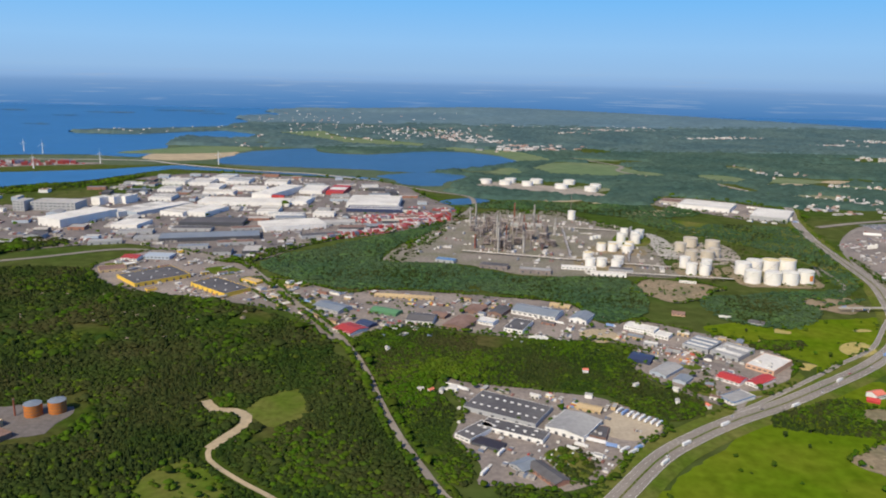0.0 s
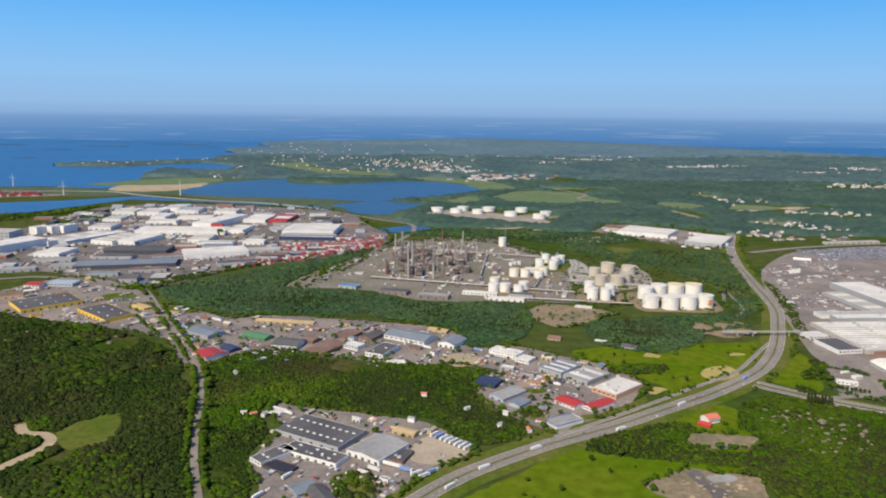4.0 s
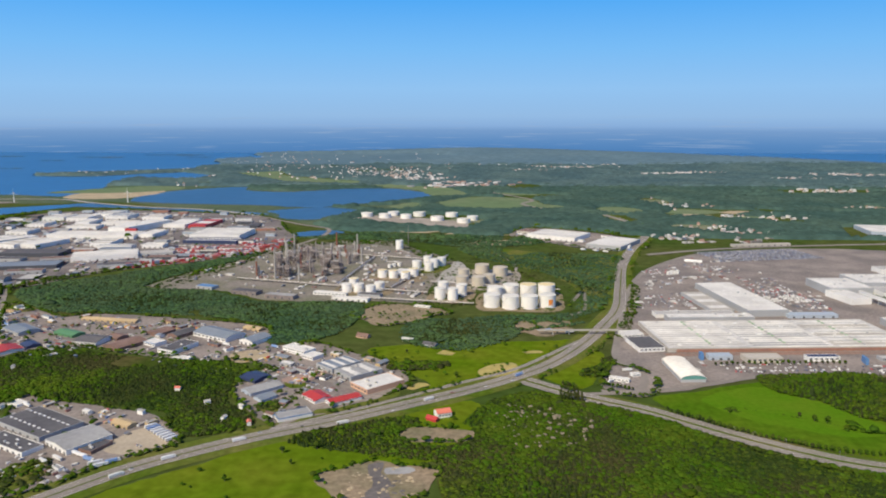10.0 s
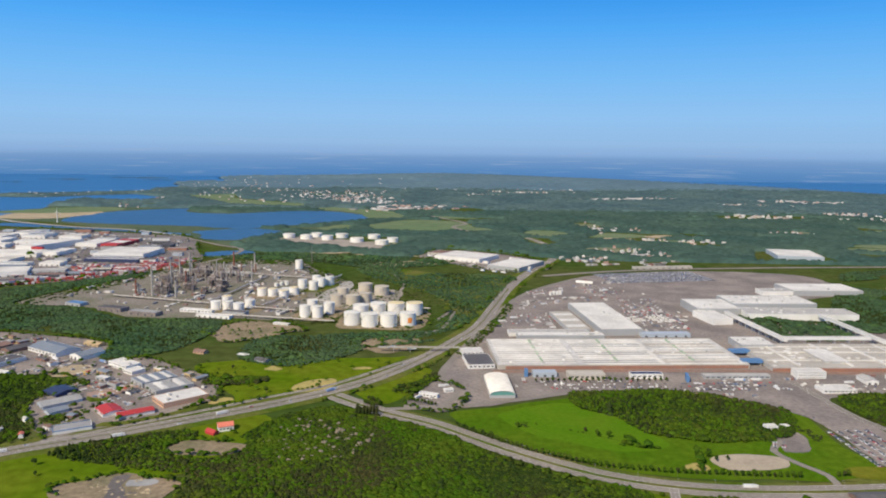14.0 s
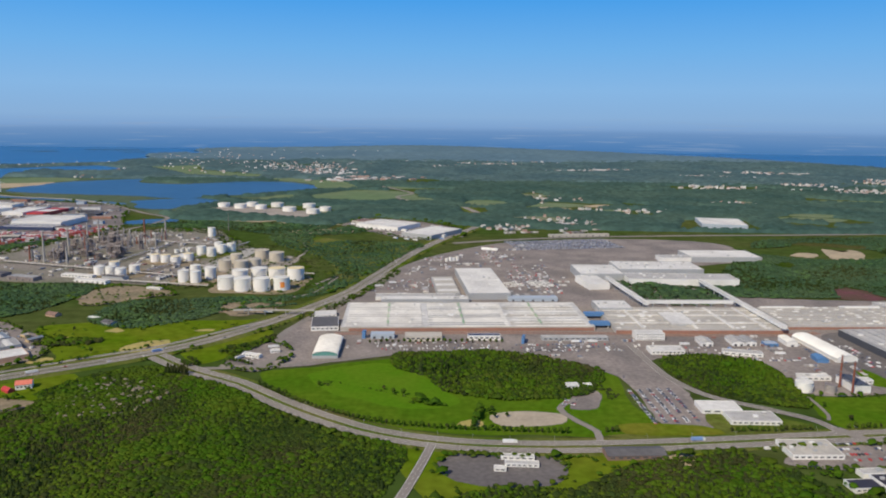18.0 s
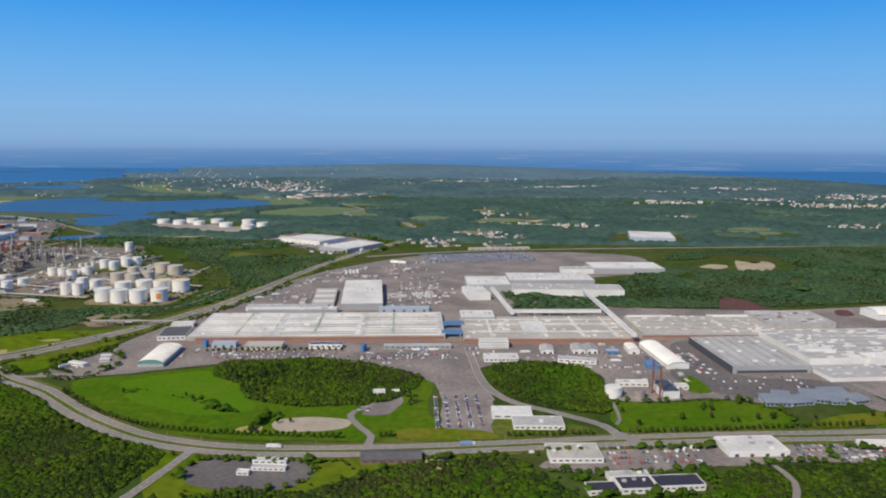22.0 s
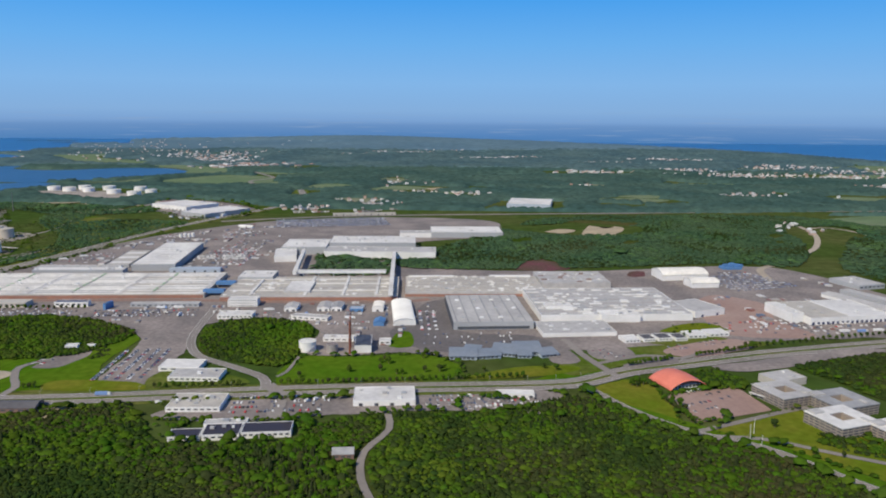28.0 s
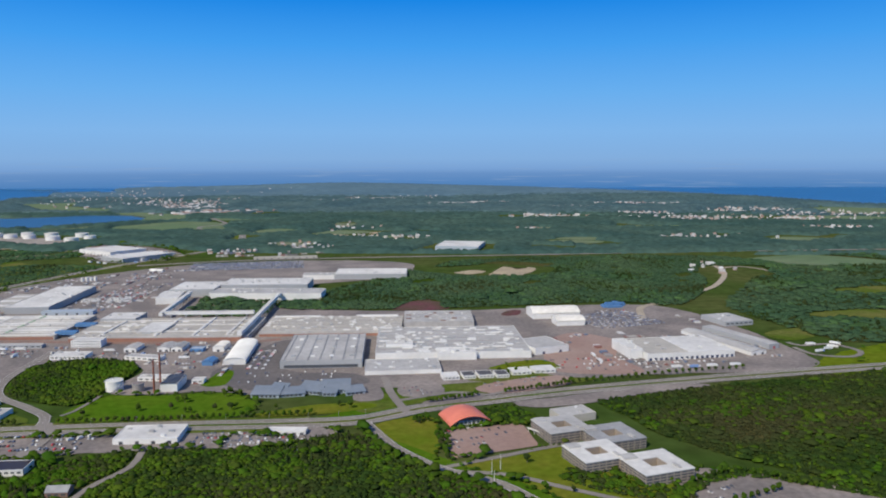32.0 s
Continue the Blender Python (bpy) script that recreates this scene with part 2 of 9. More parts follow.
# leaf greens for woods farther off, lightened and blued to stand for haze
LEAFHAZED = material("hazed_leaves", (0.041, 0.082, 0.041), 0.9, second=(0.058, 0.094, 0.046), spread=0.2, big=0.010, fine=0.2, by="island", specular=0.0)
LEAFHAZEDMID = material("hazed_mid_leaves", (0.051, 0.102, 0.038), 0.9, second=(0.068, 0.116, 0.043), spread=0.2, big=0.010, fine=0.2, by="island", specular=0.0)
NEEDLE = material("needles", (0.024, 0.043, 0.012), 0.9, second=(0.038, 0.048, 0.018), spread=0.22, big=0.012, fine=0.3, by="island", specular=0.0)
# aerial haze is put into these base colours, bluer and paler with distance
HAZEDMIDWOOD = material("mid_woods", (0.046, 0.090, 0.080), 0.95, second=(0.068, 0.116, 0.094), spread=0.28, big=0.006, fine=0.06, specular=0.0)
HAZEDFARWOOD = material("far_woods", (0.062, 0.112, 0.128), 0.95, second=(0.090, 0.144, 0.148), spread=0.25, big=0.005, fine=0.05, specular=0.0)
HAZEDFARTHEST = material("farthest_woods", (0.098, 0.168, 0.222), 0.95, second=(0.118, 0.190, 0.235), spread=0.12, big=0.002, fine=0.02, specular=0.0)
BARK = material("bark", (0.14, 0.10, 0.07), 0.95, spread=0.3)
WHITE = material("white_cladding", (0.80, 0.79, 0.76), 0.55, second=(0.70, 0.69, 0.66), spread=0.06, big=0.05, fine=0.4)
WHITEROOF = material("white_roofing", (0.73, 0.71, 0.67), 0.7, second=(0.59, 0.57, 0.54), spread=0.12, big=0.03, fine=0.25)
PALEROOF = material("pale_grey_roofing", (0.49, 0.475, 0.455), 0.75, second=(0.41, 0.395, 0.38), spread=0.14, big=0.03, fine=0.22)
GREYROOF = material("grey_roofing", (0.36, 0.36, 0.36), 0.8, second=(0.29, 0.29, 0.295), spread=0.14, big=0.03, fine=0.25)
HALLROOF = material("worn_hall_roofing", (0.61, 0.595, 0.57), 0.75, second=(0.49, 0.48, 0.465), spread=0.2, big=0.03, fine=0.2)
BEIGEROOF = material("beige_roofing", (0.50, 0.465, 0.41), 0.8, second=(0.41, 0.385, 0.345), spread=0.12, big=0.03, fine=0.25)
DARKROOF = material("dark_roofing", (0.095, 0.092, 0.100), 0.8, second=(0.13, 0.125, 0.13), spread=0.16, big=0.03, fine=0.25)
BLUEROOF = material("slate_blue_roofing", (0.19, 0.225, 0.275), 0.6, second=(0.23, 0.26, 0.30), spread=0.10, big=0.04, fine=0.25)
NAVY = material("navy_cladding", (0.035, 0.05, 0.11), 0.5, second=(0.05, 0.065, 0.13), spread=0.12)
SOLAR = material("solar_panels", (0.042, 0.037, 0.046), 0.5, second=(0.055, 0.048, 0.058), spread=0.12, specular=0.2)
BROWNROOF = material("brown_roofing", (0.20, 0.125, 0.10), 0.8, second=(0.26, 0.17, 0.14), spread=0.14, big=0.05, fine=0.3)
TAN = material("tan_cladding", (0.56, 0.42, 0.24), 0.7, second=(0.48, 0.36, 0.21), spread=0.12)
YELLOW = material("yellow_cladding", (0.75, 0.50, 0.08), 0.6, spread=0.08)
RED = material("red_sheet", (0.46, 0.050, 0.05), 0.6, second=(0.36, 0.05, 0.05), spread=0.12)
CORAL = material("coral_roof_paint", (0.72, 0.22, 0.15), 0.6, second=(0.66, 0.19, 0.13), spread=0.06, big=0.1, fine=0.6)
BRICK = material("brick_wall", (0.34, 0.175, 0.125), 0.85, second=(0.28, 0.155, 0.12), spread=0.15, big=0.1, fine=0.8)
SALMON = material("salmon_brick", (0.58, 0.36, 0.25), 0.85, spread=0.1)
GREENSHEET = material("green_sheet", (0.10, 0.24, 0.12), 0.6, spread=0.1)
GREENVENT = material("pale_green_sheet", (0.30, 0.42, 0.28), 0.6, spread=0.1)
OFFICEBRICK = material("office_brick", (0.34, 0.285, 0.235), 0.85, second=(0.30, 0.25, 0.21), spread=0.1, big=0.1, fine=0.8)
TEAL = material("teal_sheet", (0.12, 0.30, 0.27), 0.6, spread=0.08)
BLUE = material("blue_sheet", (0.10, 0.22, 0.42), 0.5, spread=0.1)
PALEBLUE = material("pale_blue_sheet", (0.40, 0.46, 0.53), 0.55, spread=0.08)
GREYWALL = material("grey_cladding", (0.40, 0.41, 0.42), 0.6, second=(0.34, 0.35, 0.36), spread=0.08)
DARKWALL = material("charcoal_cladding", (0.075, 0.08, 0.095), 0.55, spread=0.1)
CONCRETE = material("concrete", (0.42, 0.40, 0.37), 0.85, second=(0.35, 0.33, 0.30), spread=0.12, big=0.08, fine=0.5)
BEIGETANK = material("beige_tank_paint", (0.56, 0.50, 0.41), 0.6, second=(0.50, 0.45, 0.37), spread=0.06, big=0.06, fine=0.4)
TANKWHITE = material("white_tank_paint", (0.82, 0.80, 0.76), 0.5, second=(0.76, 0.74, 0.69), spread=0.05, big=0.06, fine=0.4)
TANKTOP = material("tank_top", (0.76, 0.74, 0.68), 0.6, second=(0.66, 0.64, 0.58), spread=0.08, big=0.1, fine=0.5)
CREAM = material("cream_tank_top", (0.74, 0.62, 0.36), 0.6, spread=0.08)
STEEL = material("weathered_steel", (0.215, 0.185, 0.180), 0.65, metal=0.2, second=(0.290, 0.245, 0.230), spread=0.25, big=0.1, fine=0.5)
PIPE = material("pale_pipe", (0.36, 0.33, 0.31), 0.55, metal=0.2, spread=0.2)
RUST = material("rusty_stack", (0.24, 0.085, 0.055), 0.75, spread=0.2)
SILORED = material("orange_silo_sheet", (0.50, 0.17, 0.035), 0.6, second=(0.40, 0.13, 0.03), spread=0.12, big=0.2, fine=0.6)
ORANGE = material("orange_paint", (0.80, 0.28, 0.06), 0.55, spread=0.06)
GLASS = material("window_glass", (0.085, 0.095, 0.11), 0.2, spread=0.1, specular=0.5)
RUBBER = material("tyre_rubber", (0.02, 0.02, 0.02), 0.9)
CARPAINT = painted_set("car_paint", [(0.72, 0.72, 0.72), (0.03, 0.03, 0.04), (0.20, 0.21, 0.23), (0.45, 0.04, 0.04), (0.74, 0.74, 0.73), (0.05, 0.08, 0.16), (0.10, 0.10, 0.11), (0.78, 0.78, 0.77), (0.46, 0.47, 0.48)], 0.35)
NEWCARS = painted_set("new_car_paint", [(0.10, 0.13, 0.22), (0.20, 0.22, 0.28), (0.34, 0.36, 0.40), (0.06, 0.07, 0.10), (0.15, 0.19, 0.30), (0.50, 0.51, 0.53)], 0.35)
BOXPAINT = painted_set("container_paint", [(0.34, 0.05, 0.05), (0.60, 0.58, 0.56), (0.36, 0.06, 0.06), (0.42, 0.05, 0.06), (0.13, 0.16, 0.25), (0.38, 0.07, 0.06), (0.26, 0.23, 0.22), (0.30, 0.10, 0.07), (0.62, 0.60, 0.58)], 0.7)
MIXEDPAINT = painted_set("yard_goods", [(0.56, 0.54, 0.51), (0.66, 0.64, 0.61), (0.30, 0.28, 0.27), (0.15, 0.145, 0.145), (0.25, 0.12, 0.10), (0.36, 0.33, 0.30), (0.20, 0.19, 0.19), (0.62, 0.60, 0.57), (0.42, 0.39, 0.35), (0.14, 0.18, 0.26)], 0.7)
GOODSPAINT = painted_set("bright_goods", [(0.70, 0.68, 0.64), (0.62, 0.38, 0.08), (0.50, 0.10, 0.06), (0.72, 0.70, 0.66), (0.55, 0.45, 0.30), (0.28, 0.22, 0.18), (0.70, 0.52, 0.12), (0.16, 0.24, 0.42)], 0.7)
TRUCKPAINT = painted_set("lorry_paint", [(0.80, 0.80, 0.79), (0.78, 0.78, 0.77), (0.72, 0.72, 0.70), (0.22, 0.34, 0.60), (0.80, 0.79, 0.76), (0.76, 0.75, 0.72)], 0.4)
HOUSEPAINT = painted_set("house_walls", [(0.72, 0.70, 0.67), (0.66, 0.63, 0.58), (0.74, 0.72, 0.70), (0.50, 0.36, 0.30), (0.68, 0.62, 0.54)], 0.7)
TILEROOF = painted_set("house_roofs", [(0.30, 0.19, 0.15), (0.46, 0.44, 0.43), (0.36, 0.26, 0.22), (0.55, 0.54, 0.53), (0.30, 0.29, 0.29), (0.62, 0.61, 0.60)], 0.8)


# ---- building blocks ----
class Form:
    """Collects corners and faces for one mesh."""

    def __init__(self):
        self.v, self.f = [], []

    def box(self, x0, y0, z0, x1, y1, z1):
        n = len(self.v)
        self.v += [(x0, y0, z0), (x1, y0, z0), (x1, y1, z0), (x0, y1, z0), (x0, y0, z1), (x1, y0, z1), (x1, y1, z1), (x0, y1, z1)]
        self.f += [(n + a, n + b, n + c, n + d) for a, b, c, d in ((3, 2, 1, 0), (4, 5, 6, 7), (0, 1, 5, 4), (1, 2, 6, 5), (2, 3, 7, 6), (3, 0, 4, 7))]
        return self

    def tube(self, x, y, z0, z1, r0, r1=None, sides=16, cap=True):
        r1 = r0 if r1 is None else r1
        n = len(self.v)
        for z, r in ((z0, r0), (z1, r1)):
            self.v += [(x + r * math.cos(2 * math.pi * i / sides), y + r * math.sin(2 * math.pi * i / sides), z) for i in range(sides)]
        self.f += [(n + i, n + (i + 1) % sides, n + sides + (i + 1) % sides, n + sides + i) for i in range(sides)]
        if cap:
            k = len(self.v)
            self.v += self.v[n:n + 2 * sides]
            self.f += [tuple(k + sides + i for i in range(sides)), tuple(k + i for i in reversed(range(sides)))]
        return self

    def cone(self, x, y, z0, z1, r, sides=16):
        n = len(self.v)
        self.v += [(x + r * math.cos(2 * math.pi * i / sides), y + r * math.sin(2 * math.pi * i / sides), z0) for i in range(sides)] + [(x, y, z1)]
        self.f += [(n + i, n + (i + 1) % sides, n + sides) for i in range(sides)]
        return self

    def pipe(self, a, b, r, sides=6):
        a, b = Vector(a), Vector(b)
        q = (b - a).to_track_quat("Z", "Y")
        n = len(self.v)
        for p in (a, b):
            self.v += [tuple(p + q @ Vector((r * math.cos(2 * math.pi * i / sides), r * math.sin(2 * math.pi * i / sides), 0))) for i in range(sides)]
        self.f += [(n + i, n + (i + 1) % sides, n + sides + (i + 1) % sides, n + sides + i) for i in range(sides)]
        self.f += [tuple(n + sides + i for i in range(sides)), tuple(n + i for i in reversed(range(sides)))]
        return self

    def gable(self, x0, y0, x1, y1, z0, rise, over=0.3, thick=0.25):
        """A double-pitched roof over a rectangle, ridge along x, with thickness and eaves."""
        ym = (y0 + y1) / 2
        n = len(self.v)
        ring = [(y0 - over, z0 - 0.1), (ym, z0 + rise), (y1 + over, z0 - 0.1), (y1 + over, z0 - 0.1 - thick), (ym, z0 + rise - thick), (y0 - over, z0 - 0.1 - thick)]
        for x in (x0 - over, x1 + over):
            self.v += [(x, y, z) for y, z in ring]
        self.f += [(n + i, n + (i + 1) % 6, n + 6 + (i + 1) % 6, n + 6 + i) for i in range(6)]
        self.f += [(n + 5, n + 4, n + 1, n), (n + 4, n + 3, n + 2, n + 1), (n + 6, n + 7, n + 10, n + 11), (n + 7, n + 8, n + 9, n + 10)]
        return self

    def vault(self, x0, y0, x1, y1, z0, rise, steps=10, thick=0.3):
        """A barrel roof, its axis along y."""
        n = len(self.v)
        xm, half = (x0 + x1) / 2, (x1 - x0) / 2
        arc = [(xm - half * math.cos(math.pi * i / steps), z0 + rise * math.sin(math.pi * i / steps)) for i in range(steps + 1)]
        inner = [(xm - (half - thick) * math.cos(math.pi * i / steps), z0 + (rise - thick) * math.sin(math.pi * i / steps)) for i in range(steps + 1)]
        ring = arc + inner[::-1]
        k = len(ring)
        for y in (y0, y1):
            self.v += [(x, y, z) for x, z in ring]
        self.f += [(n + i, n + k + i, n + k + (i + 1) % k, n + (i + 1) % k) for i in range(k)]
        for o in (0, k):
            self.f += [(n + o + i, n + o + i + 1, n + o + k - 2 - i, n + o + k - 1 - i) for i in range(steps)]
        return self

    def make(self, name, mat, parent=None, label="", smooth=False):
        me = bpy.data.meshes.new(name)
        me.from_pydata(self.v, [], self.f)
        me.materials.append(mat)
        if smooth:
            me.polygons.foreach_set("use_smooth", [len(p.vertices) <= 4 for p in me.polygons])
        me.update()
        return share(name, me, parent, label)


def share(name, me, parent=None, label="", m=None):
    """One more object on a mesh, as a part of its parent."""
    ob = new(name, me)
    if parent is not None:
        ob.parent = parent
    if m is not None:
        ob.matrix_basis = m
    if label:
        tagged(ob, label)
    return ob


def thing(name, label, category, x, y, z=0.0, turn=0.0, group="", kind=""):
    """The Empty at a thing's base, that carries its parts."""
    ob = new(name)
    ob.empty_display_size = 0.5
    ob.matrix_basis = pose(x, y, z, 0, 0, turn)
    return tagged(ob, label, category, group, kind)


def smooth_line(points, closed=False, step=12.0):
    """A Catmull-Rom line through the points."""
    p = np.array(points, float)
    n = len(p)
    out = []
    for i in range(n if closed else n - 1):
        a, b = p[i], p[(i + 1) % n]
        pre = p[i - 1] if closed or i else a * 2 - b
        post = p[(i + 2) % n] if closed or i + 2 < n else b * 2 - a
        k = max(2, int(np.hypot(*(b - a)) / step))
        for s in np.arange(k) / k:
            out.append(0.5 * (2 * a + (b - pre) * s + (2 * pre - 5 * a + 4 * b - post) * s * s + (3 * a - pre - 3 * b + post) * s ** 3))
    if not closed:
        out.append(p[-1])
    return np.array(out)


def inside(points, x, y):
    """Which of the places x, y lie within the closed line."""
    p = np.asarray(points, float)
    r = np.zeros(np.shape(x), bool)
    for (x0, y0), (x1, y1) in zip(p, np.roll(p, -1, 0)):
        if y0 != y1:
            r ^= ((y0 > y) != (y1 > y)) & (x < (x1 - x0) * (y - y0) / (y1 - y0) + x0)
    return r


HILLS = [(300, 4900, 700, 500, 27), (1100, 4400, 600, 450, 20), (1750, 3900, 450, 400, 16), (2200, 3400, 350, 350, 14), (300, 3350, 420, 260, 8), (1250, 2500, 700, 320, 5)]


def height(x, y):
    """How high the land stands: level near the works, hills far off."""
    h = 0.0 * np.asarray(x, float)
    for cx, cy, sx, sy, top in HILLS:
        h = h + top * np.exp(-((np.asarray(x) - cx) / sx) ** 2 - ((np.asarray(y) - cy) / sy) ** 2)
    return h


LAYER = [0]
OUTLINES = {}


def patch(name, label, category, points, mat, z=0.10, rag=0.0, rounded=True, kind="structure", step=6.0):
    """A level sheet of ground cover with a rounded, slightly ragged edge."""
    LAYER[0] += 1
    z += 0.003 * (LAYER[0] % 40)
    line = smooth_line(points, True, step) if rounded else np.array(points, float)
    if rag:
        line = line + np.array([[noise.noise((x * 0.05, y * 0.05, 3.0)), noise.noise((x * 0.05, y * 0.05, 9.0))] for x, y in line]) * rag
        line = line + np.array([[noise.noise((x * 0.21, y * 0.21, 5.0)), noise.noise((x * 0.21, y * 0.21, 7.0))] for x, y in line]) * rag * 0.6
    OUTLINES[name] = line
    me = bpy.data.meshes.new(name)
    bm = bmesh.new()
    bm.faces.new([bm.verts.new((x, y, z)) for x, y in line])
    bmesh.ops.triangulate(bm, faces=bm.faces)
    for f in bm.faces:
        if f.normal.z < 0:
            f.normal_flip()
    bm.to_mesh(me)
    bm.free()
    me.materials.append(mat)
    return tagged(new(name, me), label, category, kind=kind)


def ribbon_mesh(name, points, width, z, shift=0.0, dash=0.0, gap=0.0, step=8.0):
    """A strip along a line; with dash, broken into dashes."""
    line = smooth_line(points, False, step)
    d = np.gradient(line, axis=0)
    d /= np.maximum(np.hypot(d[:, 0], d[:, 1]), 1e-6)[:, None]
    side = np.c_[-d[:, 1], d[:, 0]]
    line = line + side * shift
    zs = height(line[:, 0], line[:, 1]) + z
    if dash:
        s = np.r_[0, np.cumsum(np.hypot(*np.diff(line, axis=0).T))]
        v, f = [], []
        for a in np.arange(0, s[-1] - dash, dash + gap):
            i = len(v)
            for q in (a, a + dash):
                x, y, h = np.interp(q, s, line[:, 0]), np.interp(q, s, line[:, 1]), np.interp(q, s, zs)
                nx, ny = np.interp(q, s, side[:, 0]), np.interp(q, s, side[:, 1])
                v += [(x + nx * width / 2, y + ny * width / 2, h), (x - nx * width / 2, y - ny * width / 2, h)]
            f.append((i, i + 1, i + 3, i + 2))
    else:
        a, b = line + side * width / 2, line - side * width / 2
        v = [(*p, h) for pair, h in zip(zip(a, b), zs) for p in pair]
        f = [(2 * i, 2 * i + 1, 2 * i + 3, 2 * i + 2) for i in range(len(line) - 1)]
    me = bpy.data.meshes.new(name)
    me.from_pydata(v, [], f)
    return me


def road(name, label, points, width, mat=None, z=0.30, lines=True, lanes=1, kind="structure"):
    """A carriageway with its painted lines as parts."""
    z += 0.12
    me = ribbon_mesh(name, points, width, z)
    me.materials.append(mat or ROAD)
    ob = tagged(new(name, me), label, "road", kind=kind)
    if lines:
        for s in (-1, 1):
            k = ribbon_mesh("edge_line", points, 0.18, z + 0.03, s * (width / 2 - 0.45))
            k.materials.append(MARK)
            share("edge_line", k, ob)
        for i in range(1, lanes):
            k = ribbon_mesh("lane_line", points, 0.16, z + 0.03, -width / 2 + i * width / lanes, 2.4, 3.6)
            k.materials.append(MARK)
            share("lane_line", k, ob)
    return ob


def scatter_mesh(name, forms, place, mat, kinds=None, smooth=False):
    """Many small bodies in one mesh. forms: list of (corners, triangles); place: rows of x, y, z, width, height, turn."""
    place = np.asarray(place, float)
    pick = np.arange(len(place)) % len(forms) if kinds is None else kinds
    vs, fs, base = [], [], 0
    for k, (v, f) in enumerate(forms):
        q = place[pick == k]
        if not len(q):
            continue
        c, s = np.cos(q[:, 5])[:, None], np.sin(q[:, 5])[:, None]
        x, y, z = v[:, 0][None] * q[:, 3:4], v[:, 1][None] * q[:, 3:4], v[:, 2][None] * q[:, 4:5]
        vs.append(np.stack((x * c - y * s + q[:, 0:1], x * s + y * c + q[:, 1:2], z + q[:, 2:3]), -1).reshape(-1, 3))
        fs.append((f[None] + (np.arange(len(q)) * len(v))[:, None, None] + base).reshape(-1, 3))
        base += len(q) * len(v)
    v, f = np.concatenate(vs), np.concatenate(fs)
    me = bpy.data.meshes.new(name)
    me.vertices.add(len(v))
    me.vertices.foreach_set("co", v.astype(np.float32).ravel())
    me.loops.add(len(f) * 3)
    me.loops.foreach_set("vertex_index", f.astype(np.int32).ravel())
    me.polygons.add(len(f))
    me.polygons.foreach_set("loop_start", np.arange(0, len(f) * 3, 3, dtype=np.int32))
    me.polygons.foreach_set("use_smooth", np.full(len(f), smooth))
    me.materials.append(mat)
    me.update(calc_edges=True)
    return me


def ico():
    g = (1 + 5 ** 0.5) / 2
    v = np.array([(-1, g, 0), (1, g, 0), (-1, -g, 0), (1, -g, 0), (0, -1, g), (0, 1, g), (0, -1, -g), (0, 1, -g), (g, 0, -1), (g, 0, 1), (-g, 0, -1), (-g, 0, 1)]) / (1 + g * g) ** 0.5
    f = "0 11 5 0 5 1 0 1 7 0 7 10 0 10 11 1 5 9 5 11 4 11 10 2 10 7 6 7 1 8 3 9 4 3 4 2 3 2 6 3 6 8 3 8 9 4 9 5 2 4 11 6 2 10 8 6 7 9 8 1"
    return v, np.array([int(a) for a in f.split()]).reshape(-1, 3)


def crown_form(seed, clumps, flat=1.05):
    """An uneven broadleaf crown, one unit wide and high: several ragged clumps."""
    r = np.random.default_rng(seed)
    v0, f0 = ico()
    vs, fs = [], []
    for i in range(clumps):
        a, d = r.uniform(0, 6.28), (0.0 if i == 0 else r.uniform(0.16, 0.30))
        size = 0.36 if i == 0 else r.uniform(0.18, 0.27)
        z = 0.62 if i == 0 else r.uniform(0.34, 0.74)
        v = v0 * size * r.uniform(0.6, 1.3, (12, 1)) * np.array((1, 1, flat))
        fs.append(f0 + 12 * i)
        vs.append(v + np.array((d * np.cos(a), d * np.sin(a), z)))
    return np.concatenate(vs), np.concatenate(fs)


def crown_top(seed, flat, low=0.12):
    """The upper shell of one small ragged crown."""
    v, f = crown_form(seed, 1, flat)
    f = f[v[f].mean(1)[:, 2] > v[:, 2].mean() - low]
    flare = np.clip((v[:, 2].mean() - v[:, 2]) / 0.2, 0, 1)[:, None]
    return v * np.c_[1 + 0.55 * flare, 1 + 0.55 * flare, np.ones_like(flare)], f


def spruce_form(seed):
    """A ragged conifer: three skirts, one above the other."""
    r = np.random.default_rng(seed)
    vs, fs = [], []
    for i, (z0, z1, w) in enumerate(((0.08, 0.55, 0.36), (0.34, 0.78, 0.27), (0.60, 1.05, 0.17))):
        n = i * 8
        a = np.arange(7) * 2 * np.pi / 7 + r.uniform(0, 1)
        rr = w * r.uniform(0.75, 1.2, 7)
        vs.append(np.r_[np.c_[rr * np.cos(a), rr * np.sin(a), z0 + r.uniform(-0.05, 0.05, 7)], [(r.uniform(-0.02, 0.02), r.uniform(-0.02, 0.02), z1)]])
        fs += [(n + k, n + (k + 1) % 7, n + 7) for k in range(7)]
    return np.concatenate(vs), np.array(fs)


CROWNS = [crown_top(i, 0.85, 0.10) for i in range(10)]
SMALLCROWNS = [crown_top(20 + i, 0.85, 0.05) for i in range(8)]
SPRUCES = [spruce_form(i) for i in range(4)]


